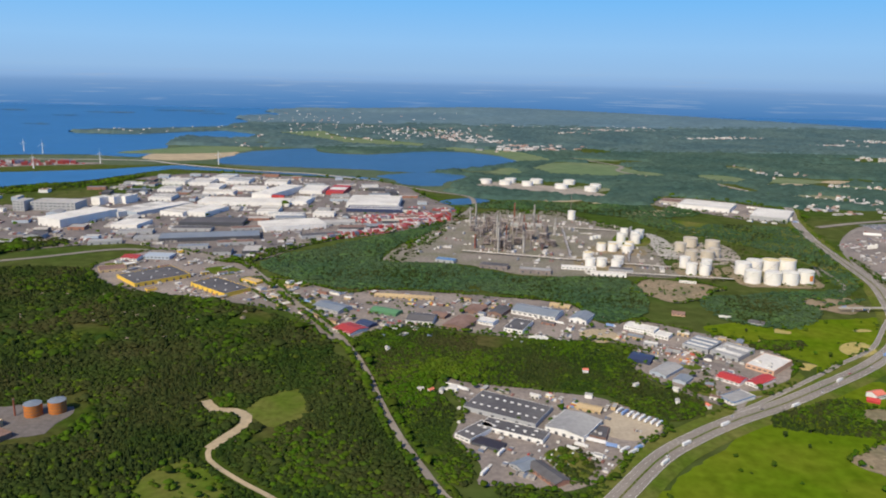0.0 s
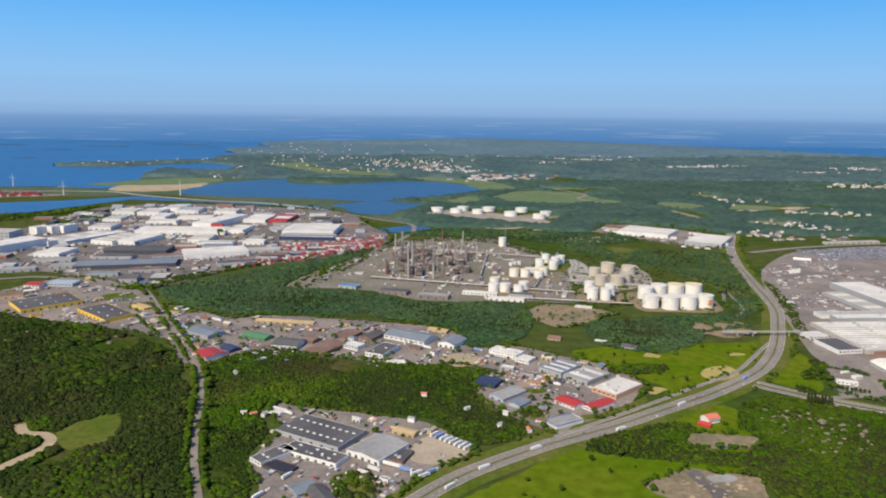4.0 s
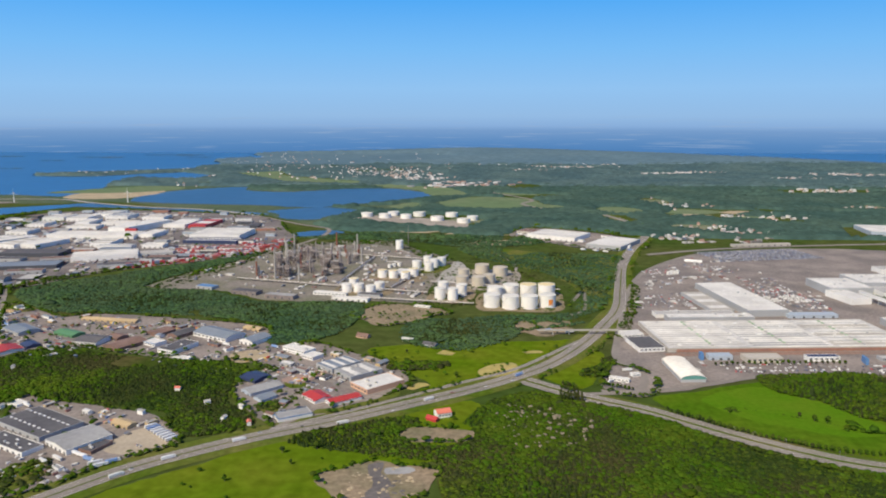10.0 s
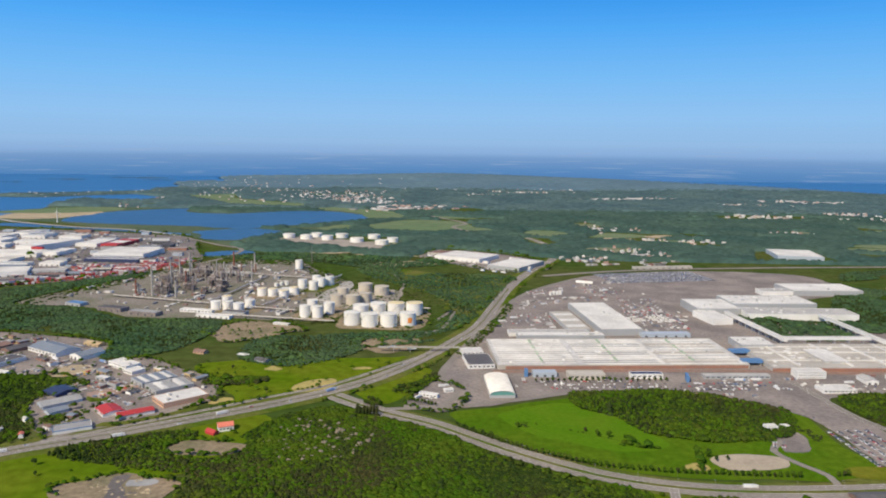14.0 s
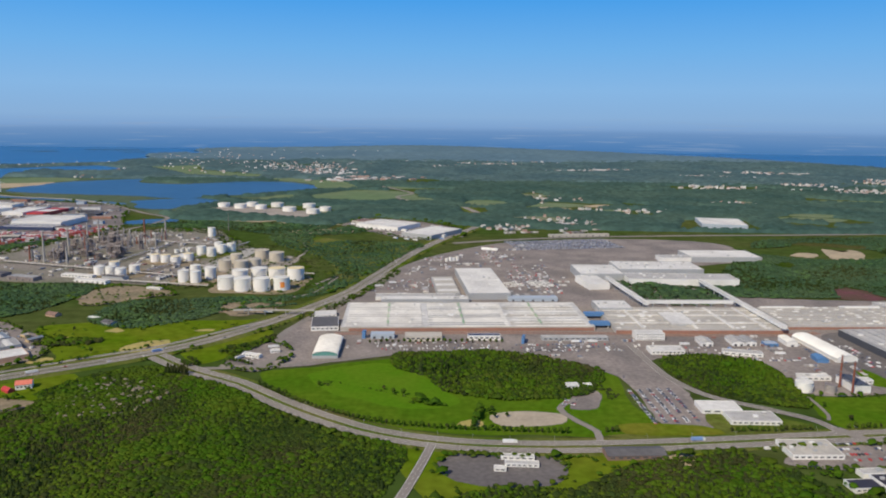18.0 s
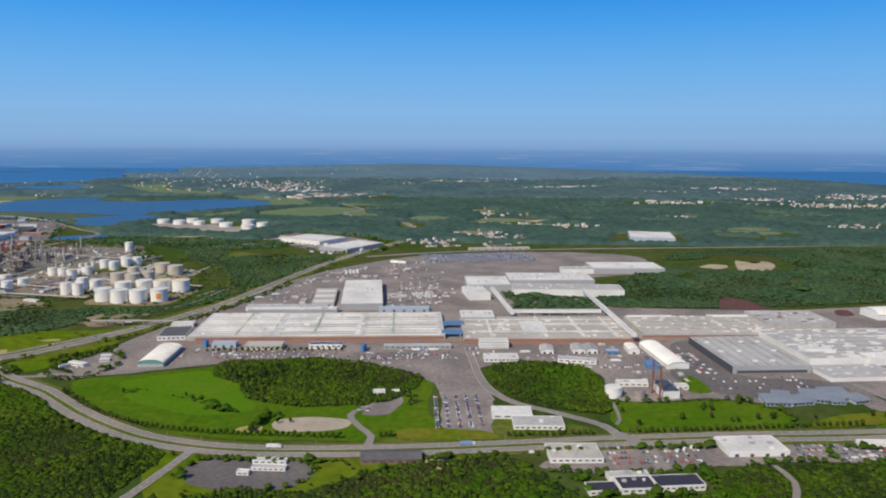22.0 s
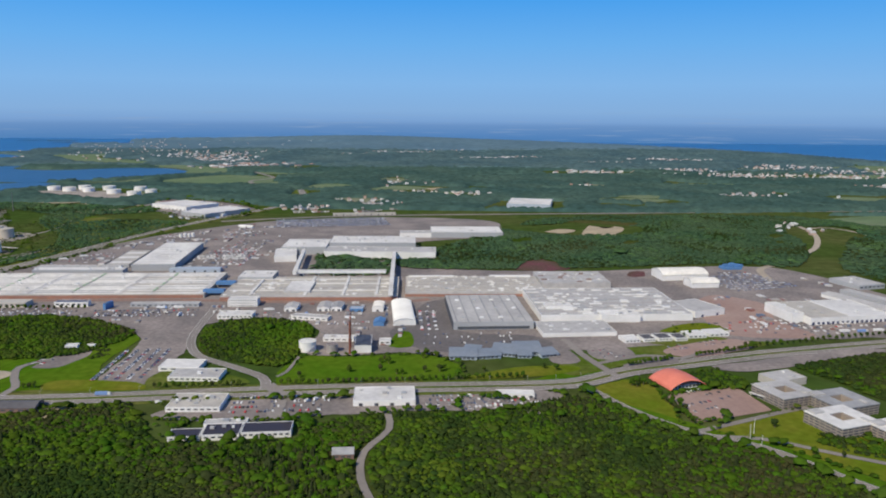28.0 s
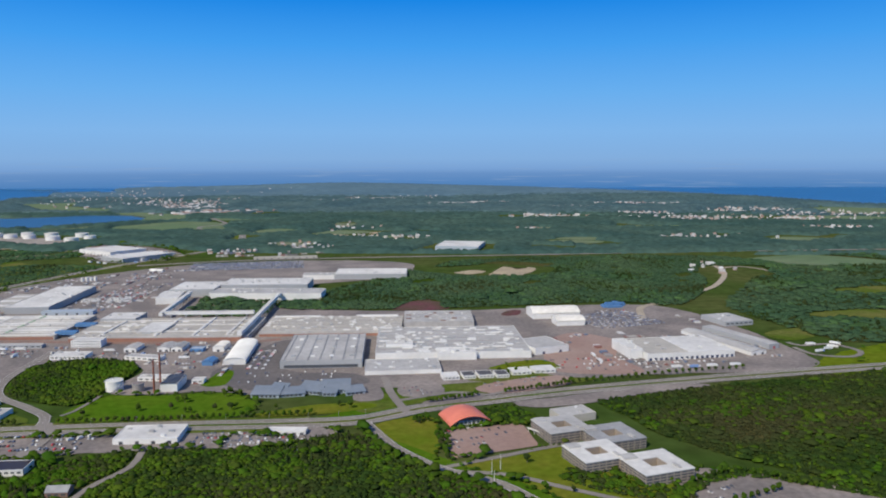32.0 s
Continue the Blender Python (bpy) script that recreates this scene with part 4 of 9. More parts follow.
patch("yard_works", "grey asphalt round the car works", "yard", [(497, 690), (512, 762), (535, 845), (560, 965), (600, 1090), (690, 1220), (740, 1262), (898, 1318), (1080, 1290), (1074, 1136), (960, 1050), (960, 905), (1163, 886), (1352, 930), (1430, 900), (1478, 745), (1470, 660), (1332, 634), (1200, 600), (1116, 590), (1050, 570), (1000, 578), (930, 570), (920, 640), (830, 645), (838, 560), (836, 500), (806, 500), (787, 605), (700, 648), (609, 641), (519, 600), (502, 634)], YARD, 0.24, 3)
patch("yard_dark", "dark new asphalt between the halls", "yard", [(985, 625), (1000, 700), (1012, 735), (1042, 738), (1040, 640), (1100, 628), (1112, 600), (1050, 580), (1010, 590)], DARKYARD, 0.30, 1)
patch("yard_pavers", "reddish paved yard behind the halls", "yard", [(1262, 640), (1255, 690), (1262, 745), (1295, 780), (1330, 745), (1318, 690), (1330, 640)], PAVERS, 0.30, 1)
patch("carpark_office", "reddish car park of the domed hall", "car park", [(1175, 502), (1226, 520), (1234, 481), (1182, 459)], PAVERS, 0.36, 0.6, False)
patch("carpark_corner", "asphalt car park by the office blocks", "car park", [(1300, 424), (1322, 452), (1390, 428), (1400, 398), (1330, 378)], YARD, 0.30, 1.5)
patch("avenue_lot", "long asphalt car park between avenue and wood", "car park", [(1222, 560), (1250, 572), (1300, 592), (1352, 610), (1372, 606), (1320, 584), (1285, 566), (1262, 556), (1236, 550)], YARD, 0.5, 1)
patch("carpark_south", "car parks and yards along the avenue", "car park", [(862, 452), (905, 482), (960, 495), (1020, 503), (1090, 510), (1112, 490), (1075, 470), (1024, 468), (964, 457), (913, 444)], YARD, 0.26, 2)
patch("carpark_hill", "small asphalt car park on the hill", "car park", [(745, 528), (748, 545), (752, 566), (766, 570), (772, 556), (764, 530)], YARD, 0.34, 2)
patch("yard_island", "rounded asphalt service yard", "yard", [(655, 434), (672, 452), (718, 452), (732, 438), (724, 416), (690, 410), (668, 416)], DARKYARD, 0.30, 1)
patch("yard_station", "asphalt of the filling station", "yard", [(470, 606), (480, 640), (487, 668), (500, 665), (520, 640), (517, 605), (500, 588)], YARD, 0.30, 2)
patch("yard_silo", "dark earth yard of the silo works", "yard", [(-335, 484), (-300, 500), (-264, 498), (-258, 474), (-270, 452), (-330, 440)], DARKYARD, 0.26, 4)
patch("yard_warehouse", "pale yard of the warehouses", "yard", [(420, 1440), (470, 1530), (560, 1500), (640, 1420), (660, 1360), (640, 1290), (570, 1280), (480, 1360)], YARD, 0.24, 4)
patch("yard_tanks", "bunded gravel round the far tanks", "yard", [(80, 1640), (120, 1720), (300, 1640), (350, 1530), (300, 1520), (200, 1590)], GRAVEL, 0.24, 4)
patch("yard_quay", "container quay on the spit", "yard", [(-1180, 1755), (-1000, 1850), (-880, 1905), (-900, 1940), (-1060, 1900), (-1200, 1820)], YARD, 0.30, 4)

# roads
for name, label, line, w in (("highway_verge", "grassy verges along the highway", HWY, 34.0), ("avenue_verge", "grassy verges along the avenue", AVENUE[1:14], 26.0)):
    me_v = ribbon_mesh(name, line, w, 0.31)
    me_v.materials.append(VERGE)
    tagged(new(name, me_v), label, "verge", kind="structure")
road("highway", "four-lane grey asphalt highway", HWY, 15.0, lines=True, lanes=4, z=0.40)
median = ribbon_mesh("highway_median", HWY[1:16], 1.4, 0.55)
median.materials.append(VERGE)
tagged(new("highway_median", median), "grassy central strip of the highway", "verge", kind="structure")
road("slip_road", "slip road beside the highway", [(222, 508), (262, 538), (325, 588), (351, 610), (384, 635), (408, 658), (432, 690), (452, 718), (470, 742)], 4.5, z=0.42)
for side, w in ((5.2, 7.0), (-5.2, 7.0)):
    me_line = smooth_line(AVENUE, False, 40.0)
    d_ = np.gradient(me_line, axis=0)
    d_ /= np.hypot(d_[:, 0], d_[:, 1])[:, None]
    pts_ = [tuple(q) for q in me_line + np.c_[-d_[:, 1], d_[:, 0]] * side]
    road("avenue", "two-lane carriageway of the avenue", pts_, w, z=0.44, lanes=2)
median = ribbon_mesh("avenue_median", AVENUE, 3.2, 0.50)
median.materials.append(VERGE)
tagged(new("avenue_median", median), "grassy central strip of the avenue", "verge", kind="structure")
road("country_lane", "narrow straight asphalt lane through the wood", LANE, 5.0, z=0.40, lines=False)
road("south_road", "road from the roundabout past the offices", SOUTH, 7.0, z=0.46, lanes=2)
road("side_road", "side road into the wood", SIDE, 6.0, z=0.42, lanes=2)
road("plant_road", "curved road up to the works gate", [(918, 500), (911, 518), (886, 537), (852, 560), (834, 592), (826, 627), (818, 690)], 7.0, z=0.48, lanes=2)
road("works_drive", "drive along the edge of the works", [(470, 600), (500, 603), (512, 640), (497, 684), (506, 740), (526, 826), (552, 940), (603, 1090), (688, 1216), (745, 1262)], 7.0, z=0.42, lines=False)
road("works_front", "red-brown paved service road along the halls", [(545, 700), (600, 707), (667, 713), (735, 719), (800, 722), (850, 722), (905, 724), (985, 732), (1010, 742)], 9.0, REDPAVE, z=0.40, lines=False)
road("loop_road", "curved access road below the works", [(455, 592), (500, 600), (560, 620), (620, 646), (700, 655)], 6.0, z=0.40, lines=False)
road("lawn_road", "short access road across the lawn", [(757, 470), (758, 490), (748, 505), (738, 528), (752, 548)], 5.0, z=0.46, lines=False)
road("far_road", "straight main road beyond the works", [(640, 1240), (741, 1290), (860, 1330), (1065, 1372), (1319, 1412), (1700, 1480), (2300, 1550)], 12.0, z=0.5, lines=False)
road("far_highway", "curving main road through far fields", [(640, 1800), (520, 1880), (470, 1980), (500, 2080), (440, 2200), (300, 2420), (100, 2650)], 12.0, z=0.5, lines=False)
road("port_road", "broad road past the port estate", [(-900, 700), (-640, 860), (-520, 930), (-430, 985), (-330, 960), (-260, 945), (-190, 1060), (-60, 1160), (40, 1300), (60, 1480), (-20, 1560), (-150, 1690)], 9.0, z=0.36, lines=False)
road("causeway", "causeway road between lake and channel", [(-150, 1690), (-300, 1790), (-480, 1840), (-680, 1930), (-800, 2000), (-1023, 1990), (-1200, 1960), (-1800, 1850)], 15.0, CONCRETE, z=0.9, lines=False)
road("forest_track", "broad pale sandy road in the wood", [(-172, 512), (-160, 497), (-146, 496), (-135, 487), (-134, 472), (-141, 456), (-147, 440)], 8.0, SAND, z=0.34, lines=False)
road("forest_track", "pale sandy track in the wood", [(-147, 442), (-143, 426), (-119, 403), (-94, 384), (-70, 362)], 3.4, SAND, z=0.35, lines=False)
road("forest_track", "sandy turning loop in the wood", [(-135, 472), (-129, 462), (-134, 450), (-146, 440)], 2.6, SAND, z=0.36, lines=False)
road("forest_track", "sandy spur into the wood", [(-160, 497), (-168, 484), (-160, 474)], 3.0, SAND, z=0.37, lines=False)
patch("clearing", "grassy clearing below the sandy track", "field", [(-182, 400), (-160, 426), (-146, 420), (-126, 398), (-114, 380), (-140, 368), (-170, 376)], VERGE, 0.24, 6)
road("tank_road", "gravel lane beside the tank farm", [(395, 1230), (420, 1120), (395, 1000), (380, 900)], 4.5, GRAVEL, z=0.34, lines=False)
road("tank_road", "asphalt lane round the big white tanks", [(480, 905), (500, 960), (490, 870), (468, 838)], 4.5, z=0.34, lines=False)
road("hollow_road", "winding road through the northern woods", [(1375, 848), (1388, 914), (1433, 955), (1477, 1012), (1523, 1075), (1568, 1178), (1582, 1263), (1574, 1334), (1560, 1390)], 8.0, PALEGRAVEL, z=0.5, lines=False)
road("hollow_road", "side road among the northern fields", [(1582, 1241), (1618, 1262), (1646, 1225), (1650, 1140), (1668, 1090)], 6.0, PALEGRAVEL, z=0.52, lines=False)
patch("park_lawn", "lawn beside the test sheds", "lawn", [(1477, 779), (1500, 800), (1522, 806), (1522, 772), (1490, 755)], VERGE, 0.5, 2)
road("loop_track", "asphalt loop where lorries stand", [(1486, 747), (1494, 735), (1523, 741), (1537, 716), (1520, 696), (1492, 702), (1484, 728)], 5.0, z=0.5, lines=False)
road("wood_road", "forest road with parking bays", [(1000, 470), (1005, 440), (995, 410), (998, 380), (1008, 350), (1005, 310)], 4.0, z=0.4, lines=False)

road("park_road", "road from the junction to the engine hall", [(1150, 537), (1142, 557), (1133, 583), (1126, 613), (1122, 618)], 6.0, z=0.5, lines=False)
road("park_road", "access road past the pavilion lots", [(1142, 562), (1180, 582), (1205, 577), (1222, 590)], 4.5, z=0.51, lines=False)
road("plant_path", "footpath across the plant lawn", [(920, 520), (924, 530), (925, 548), (925, 564)], 2.5, z=0.5, lines=False)
road("office_drive", "drive to the office blocks", [(1178, 446), (1210, 463), (1240, 479), (1258, 487)], 4.0, z=0.40, lines=False)
road("office_lane", "lane along the office lawn", [(1185, 441), (1215, 438), (1245, 422), (1290, 402), (1340, 392), (1390, 400)], 4.0, z=0.40, lines=False)
road("gate_crossing", "broad crossing before the works gate", [(918, 505), (930, 488), (934, 470), (936, 450)], 9.0, z=0.52, lines=False)
road("estate_street", "street through the trading estate", [(-120, 702), (-60, 712), (0, 695), (60, 668), (120, 662), (165, 655), (185, 620), (215, 580), (240, 545), (222, 508)], 5.0, z=0.36, lines=False)
road("estate_street", "side street of the trading estate", [(185, 620), (230, 620), (262, 595), (300, 600)], 4.5, z=0.36, lines=False)
patch("depot_gravel", "tan gravel apron of the lorry yard", "yard", [(116, 470), (124, 500), (140, 508), (160, 486), (140, 462)], PALEGRAVEL, 0.30, 1)
for pts in ([(170, 640), (184, 640), (176, 606), (168, 612)], [(200, 552), (216, 566), (222, 548), (212, 535)], [(205, 605), (218, 612), (226, 596), (214, 590)], [(246, 548), (262, 552), (290, 575), (300, 590), (306, 580), (270, 548), (246, 538)], [(70, 440), (86, 450), (100, 430), (92, 410), (78, 418)],
            [(-195, 850), (-150, 830), (-160, 815), (-200, 830)], [(-150, 760), (-140, 775), (-125, 750), (-135, 740)], [(-290, 890), (-265, 905), (-240, 880), (-262, 862)],) + ([(-420, 905), (-395, 915), (-400, 890)], [(140, 745), (160, 740), (170, 715), (150, 720)]):
    tagged(patch("green_patch", "rough green plot between the yards", "lawn", pts, VERGE, 0.40, 1), group="green plots")

# bridge over the highway
bridge = thing("road_bridge", "slim concrete bridge over the highway", "bridge", 470, 765, 0, 4)
Form().box(-42, -1.7, 4.5, 42, 1.7, 4.8).make("deck", CONCRETE, bridge)
for s in (-1.6, 1.6):
    Form().box(-42, s - 0.08, 4.8, 42, s + 0.08, 5.4).make("parapet", CONCRETE, bridge)
for x in (-26, -9, 12, 30):
    Form().box(x - 0.3, -1.2, 0, x + 0.3, 1.2, 4.5).make("pier", CONCRETE, bridge)


# ---- buildings ----
HALLS = []


def hall(name, label, x, y, w, d, h, turn, roof, wall, style="flat", lights=0, strips=0, vents=0, doors=0, panes=0, category="industrial hall", rise=None, door_mat=None, floors=1, trim=None, seed=None, group=""):
    """An industrial hall: walls with thickness, roof, rooflights, vents, dock doors and windows, each a part. Its front faces -y."""
    r = random.Random(seed if seed is not None else int(abs(x) * 7 + abs(y) * 13))
    if len(label.split()) < 5:
        label += {"flat": " with a flat roof", "gable": " with a pitched roof"}.get(style, " with a barrel roof")
    b = thing(name, label, category, x, y, 0, turn, group)
    HALLS.append((x, y, math.hypot(w, d) / 2))
    hw, hd, k = w / 2, d / 2, 0.3
    skin = Form().box(-hw, -hd, 0, hw, -hd + k, h).box(-hw, hd - k, 0, hw, hd, h).box(-hw, -hd + k, 0, -hw + k, hd - k, h).box(hw - k, -hd + k, 0, hw, hd - k, h).make("wall", wall, b)
    if trim is not None:
        Form().box(-hw - 0.06, -hd - 0.06, h - 0.5, hw + 0.06, -hd + k, h + 0.12).box(-hw - 0.06, -hd + k, h - 0.5, -hw + k, hd, h + 0.12).box(hw - k, -hd + k, h - 0.5, hw + 0.06, hd, h + 0.12).make("fascia", trim, b)
    if style == "flat":
        lid = Form().box(-hw + k, -hd + k, h - 0.9, hw - k, hd - k, h - 0.25).make("roof", roof, b)
        top = h - 0.25
    elif style == "gable":
        rise = rise or min(w, d) * 0.12
        if w >= d:
            Form().gable(-hw, -hd, hw, hd, h, rise).make("roof", roof, b)
        else:
            ob = Form().gable(-hd, -hw, hd, hw, h, rise).make("roof", roof, b)
            ob.matrix_basis = pose(0, 0, 0, 0, 0, 90)
        n = [(-hw, 0), (hw, 0)] if w >= d else [(0, -hd), (0, hd)]
        for gx, gy in n:
            g, i = Form(), 0
            t = 0.15 if gx < 0 or gy < 0 else -0.15
            if w >= d:
                g.v += [(gx, -hd, h - 0.1), (gx, hd, h - 0.1), (gx, 0, h + rise - 0.15), (gx + t, -hd, h - 0.1), (gx + t, hd, h - 0.1), (gx + t, 0, h + rise - 0.15)]
            else:
                g.v += [(-hw, gy, h - 0.1), (hw, gy, h - 0.1), (0, gy, h + rise - 0.15), (-hw, gy + t, h - 0.1), (hw, gy + t, h - 0.1), (0, gy + t, h + rise - 0.15)]
            g.f += [(i, i + 1, i + 2), (i + 5, i + 4, i + 3), (i, i + 3, i + 4, i + 1), (i + 1, i + 4, i + 5, i + 2), (i + 2, i + 5, i + 3, i)]
            g.make("gable", wall, b)
        top = h + rise * 0.4
    else:
        rise = rise or w * 0.25
        Form().vault(-hw - 0.3, -hd - 0.3, hw + 0.3, hd + 0.3, h - 0.1, rise).make("roof", roof, b, smooth=True)
        for gy in (-hd + 0.2, hd - 0.2):
            g, i = Form(), 0
            arc = [(-hw * math.cos(math.pi * q / 10), gy, h + (rise - 0.4) * math.sin(math.pi * q / 10)) for q in range(11)]
            g.v += arc
            g.f.append(tuple(range(i, i + 11)))
            g.make("gable", trim or wall, b)
        top = h + rise
    if style == "flat":
        if lights:
            me = Form().box(-0.5, -0.5, 0, 0.5, 0.5, 0.45).make("rooflight", WHITE, lid)
            per = max(1, int(math.ceil(lights / 2)))
            sx = min(2.4, w / per * 0.5)
            for i in range(lights):
                q = me if i == 0 else share("rooflight", me.data, lid)
                q.matrix_basis = Matrix.LocRotScale(((-0.5 + (i % per + 0.5) / per) * (w - 3), (-0.22 if i < per else 0.22) * d, top), None, (sx, min(1.4, d * 0.08), 1))
        if strips:
            me = Form().gable(-0.5, -0.5, 0.5, 0.5, 0.22, 0.34, 0, 0.12).box(-0.5, -0.5, 0, 0.5, 0.5, 0.15).make("skylight_strip", WHITEROOF, lid)
            for i in range(strips):
                q = me if i == 0 else share("skylight_strip", me.data, lid)
                q.matrix_basis = Matrix.LocRotScale((0, (-0.5 + (i + 0.5) / strips) * (d - 2), top), None, (w - 3.5, d / strips * 0.38, 1))
        if vents:
            for i in range(vents):
                vx, vy, vs = r.uniform(-hw + 3, hw - 3) if w > 7 else 0, r.uniform(-hd + 3, hd - 3) if d > 7 else 0, r.uniform(0.7, 1.8)
                vh = r.uniform(0.6, 1.5)
                Form().box(vx - vs, vy - vs * 0.7, top, vx + vs, vy + vs * 0.7, top + vh).box(vx - vs * 1.1, vy - vs * 0.8, top + vh, vx + vs * 1.1, vy + vs * 0.8, top + vh + 0.12).make("roof_unit", r.choice((WHITE, GREYWALL, PALEROOF)), lid)
    if doors:
        me = Form().box(-0.5, -0.08, 0, 0.5, 0.02, 1).make("dock_door", door_mat or DARKWALL, skin)
        dw = min(2.4, w / doors * 0.55)
        for i in range(doors):
            q = me if i == 0 else share("dock_door", me.data, skin)
            q.matrix_basis = Matrix.LocRotScale(((-0.5 + (i + 0.5) / doors) * w, -hd, 0.02), None, (dw, 1, min(2.6, h * 0.55)))
    if panes:
        me = Form().box(-0.5, -0.05, -0.5, 0.5, 0.02, 0.5).make("window", GLASS, skin)
        first = True
        for fl in range(floors):
            z = h * (fl + 0.55) / floors if floors > 1 or not doors else h * 0.78
            for i in range(panes):
                q = me if first else share("window", me.data, skin)
                first = False
                q.matrix_basis = Matrix.LocRotScale(((-0.5 + (i + 0.5) / panes) * (w - 1), -hd, z), None, (w / panes * 0.58, 1, h / floors * 0.28))
    return b


# the depot by the highway
hall("depot_hall", "large dark-roofed depot hall with a row of rooflights", 52, 505, 57, 33, 3.8, -29, DARKROOF, GREYWALL, "flat", lights=18, doors=6)
hall("depot_wing", "long dark-roofed loading wing with white walls", 54, 471, 46, 15, 3.4, -27, DARKROOF, WHITE, "flat", lights=6, doors=7, vents=2)
hall("depot_wing", "short dark-roofed wing with white walls", 27, 468, 13, 29, 3.4, -42, DARKROOF, WHITE, "flat", lights=4, panes=3)
hall("depot_shed", "flat shed covered with dark solar panels", 35, 452, 21, 11, 2.3, -29, SOLAR, DARKWALL, panes=4)
hall("freight_hall", "grey-roofed freight hall with white walls", 96, 479, 29, 32, 4.2, -34, GREYROOF, WHITE, "gable", rise=1.6, doors=5)
hall("timber_store", "open dark store stacked with goods", 111, 471, 14, 18, 2.7, -20, DARKROOF, BROWNROOF, vents=2)
hall("garage", "slate-blue roofed garage", 56, 424, 13, 15, 2.7, -52, BLUEROOF, GREYWALL, "gable", panes=3)
hall("workshop", "dark-roofed brick workshop", 69, 414, 27, 12, 3, -58, DARKROOF, BRICK, "gable", panes=6)
hall("store_shed", "tan-roofed timber store", 113, 509, 18, 9, 2.7, -26, TAN, TAN, "gable", doors=3)
hall("site_hut", "small white site hut at the wood's edge", 11, 543, 13, 9, 2.4, -26, WHITEROOF, WHITE, panes=3)

# the trading estate
hall("trade_hall", "slate-blue roofed trade hall with white walls", 102, 735, 48, 26, 4.6, -29, BLUEROOF, WHITE, "gable", rise=3, panes=8)
hall("trade_hall", "slate-blue roofed hall with white front", 145, 719, 18, 26, 4.6, -29, BLUEROOF, WHITE, "gable", rise=2.4, doors=3)
hall("brown_hall", "brown-roofed hall with a tan wall", 22, 697, 23, 34, 3.8, -29, BROWNROOF, BROWNROOF, "gable", rise=2, doors=3)
hall("dark_hall", "dark grey roofed store", 63, 737, 15, 26, 3.8, -28, DARKROOF, BROWNROOF, "gable", doors=2)
hall("white_office", "small white office with a blue band", 48, 704, 19, 14, 3.8, -28, WHITEROOF, WHITE, panes=5, trim=BLUE)
hall("print_hall", "dark-roofed hall with a tall white gable", 78, 690, 19, 34, 4.6, -24, DARKROOF, WHITE, panes=5, vents=2)
hall("parcel_shed", "long low white shed", 94, 661, 18, 7, 2.3, -14, WHITEROOF, WHITE, doors=5)
hall("red_store", "red-roofed builders' store", -84, 674, 24, 24, 3, -40, RED, WHITE, "gable", rise=1.6, doors=3)
hall("navy_store", "navy blue store", -70, 690, 17, 13, 3, -38, NAVY, NAVY, "gable", rise=1.4, doors=2)
hall("grey_store", "blue-grey roofed store on a gravel yard", -111, 740, 36, 22, 3.8, -34, BLUEROOF, GREYWALL, "gable", rise=1.8, doors=4)
hall("green_shed", "dull green shed", -54, 731, 30, 15, 3, -26, GREENSHEET, GREENSHEET, "gable", rise=1.6, doors=3)
hall("builder_hall", "dark-roofed hall with white walls", -17, 708, 27, 26, 3.8, -10, DARKROOF, WHITE, "gable", rise=2, panes=6)
hall("long_store", "long low tan store", -38, 786, 66, 10, 2.4, -8, TAN, TAN, "gable", rise=1.2, doors=9)
hall("office_block", "white two-storey office block", 197, 688, 30, 15, 5.3, -34, WHITEROOF, WHITE, panes=9, floors=2, vents=3)
hall("office_annex", "white annex of the office block", 214, 672, 14, 14, 3.8, -34, WHITEROOF, WHITE, panes=4)
hall("navy_hall", "low navy blue hall", 178, 612, 19, 19, 3, -30, NAVY, NAVY, "gable", rise=1.5, doors=2)
hall("grey_shed", "pale blue-grey shed", 192, 586, 15, 30, 3, -44, GREYROOF, PALEBLUE, "gable", rise=1.6, doors=2)
hall("small_shed", "small blue-grey shed", 200, 567, 11, 15, 2.7, -40, BLUEROOF, PALEBLUE, "gable", rise=1.2)
hall("slate_hall", "slate-blue roofed hall", 243, 648, 24, 32, 4.6, -42, BLUEROOF, GREYWALL, "flat", strips=3, doors=3)
hall("slate_hall", "grey-roofed hall beside the slate one", 264, 630, 26, 33, 4.6, -46, GREYROOF, GREYWALL, "flat", strips=2, vents=2, doors=3)
hall("bakery", "white-roofed works with salmon brick walls", 285, 602, 24, 38, 4.6, -46, WHITEROOF, SALMON, "flat", vents=4, panes=5)
hall("red_market", "red-roofed market hall with white walls", 241, 570, 20, 16, 3, -46, RED, WHITE, "gable", rise=1.6, panes=5)
hall("red_market", "long red-roofed market hall", 263, 566, 11, 27, 3, -52, RED, WHITE, "gable", rise=1.4, panes=3)
hall("car_dealer", "grey-roofed showroom with white walls and a blue band", 231, 533, 14, 26, 3, -58, GREYROOF, WHITE, trim=BLUE, panes=4)
hall("timber_yard", "tan lumber shed", 130, 762, 22, 10, 2.7, -25, TAN, TAN, "gable", rise=1.2, doors=3)
hall("tool_store", "brown-roofed tool store", 2, 722, 16, 14, 3, -28, BROWNROOF, BROWNROOF, "gable", rise=1.5, doors=2)
hall("brown_hall", "brown sheet-metal hall", 38, 742, 18, 22, 3.4, -27, BROWNROOF, BROWNROOF, "gable", rise=1.6, doors=2)
hall("red_cottage", "brown-roofed cottage by the refinery fence", 250, 742, 13, 8, 2.3, -20, BROWNROOF, SALMON, "gable", rise=2, panes=3)
hall("white_hut", "long white site hut", 296, 735, 12, 4, 2, -16, WHITEROOF, WHITE, panes=4)
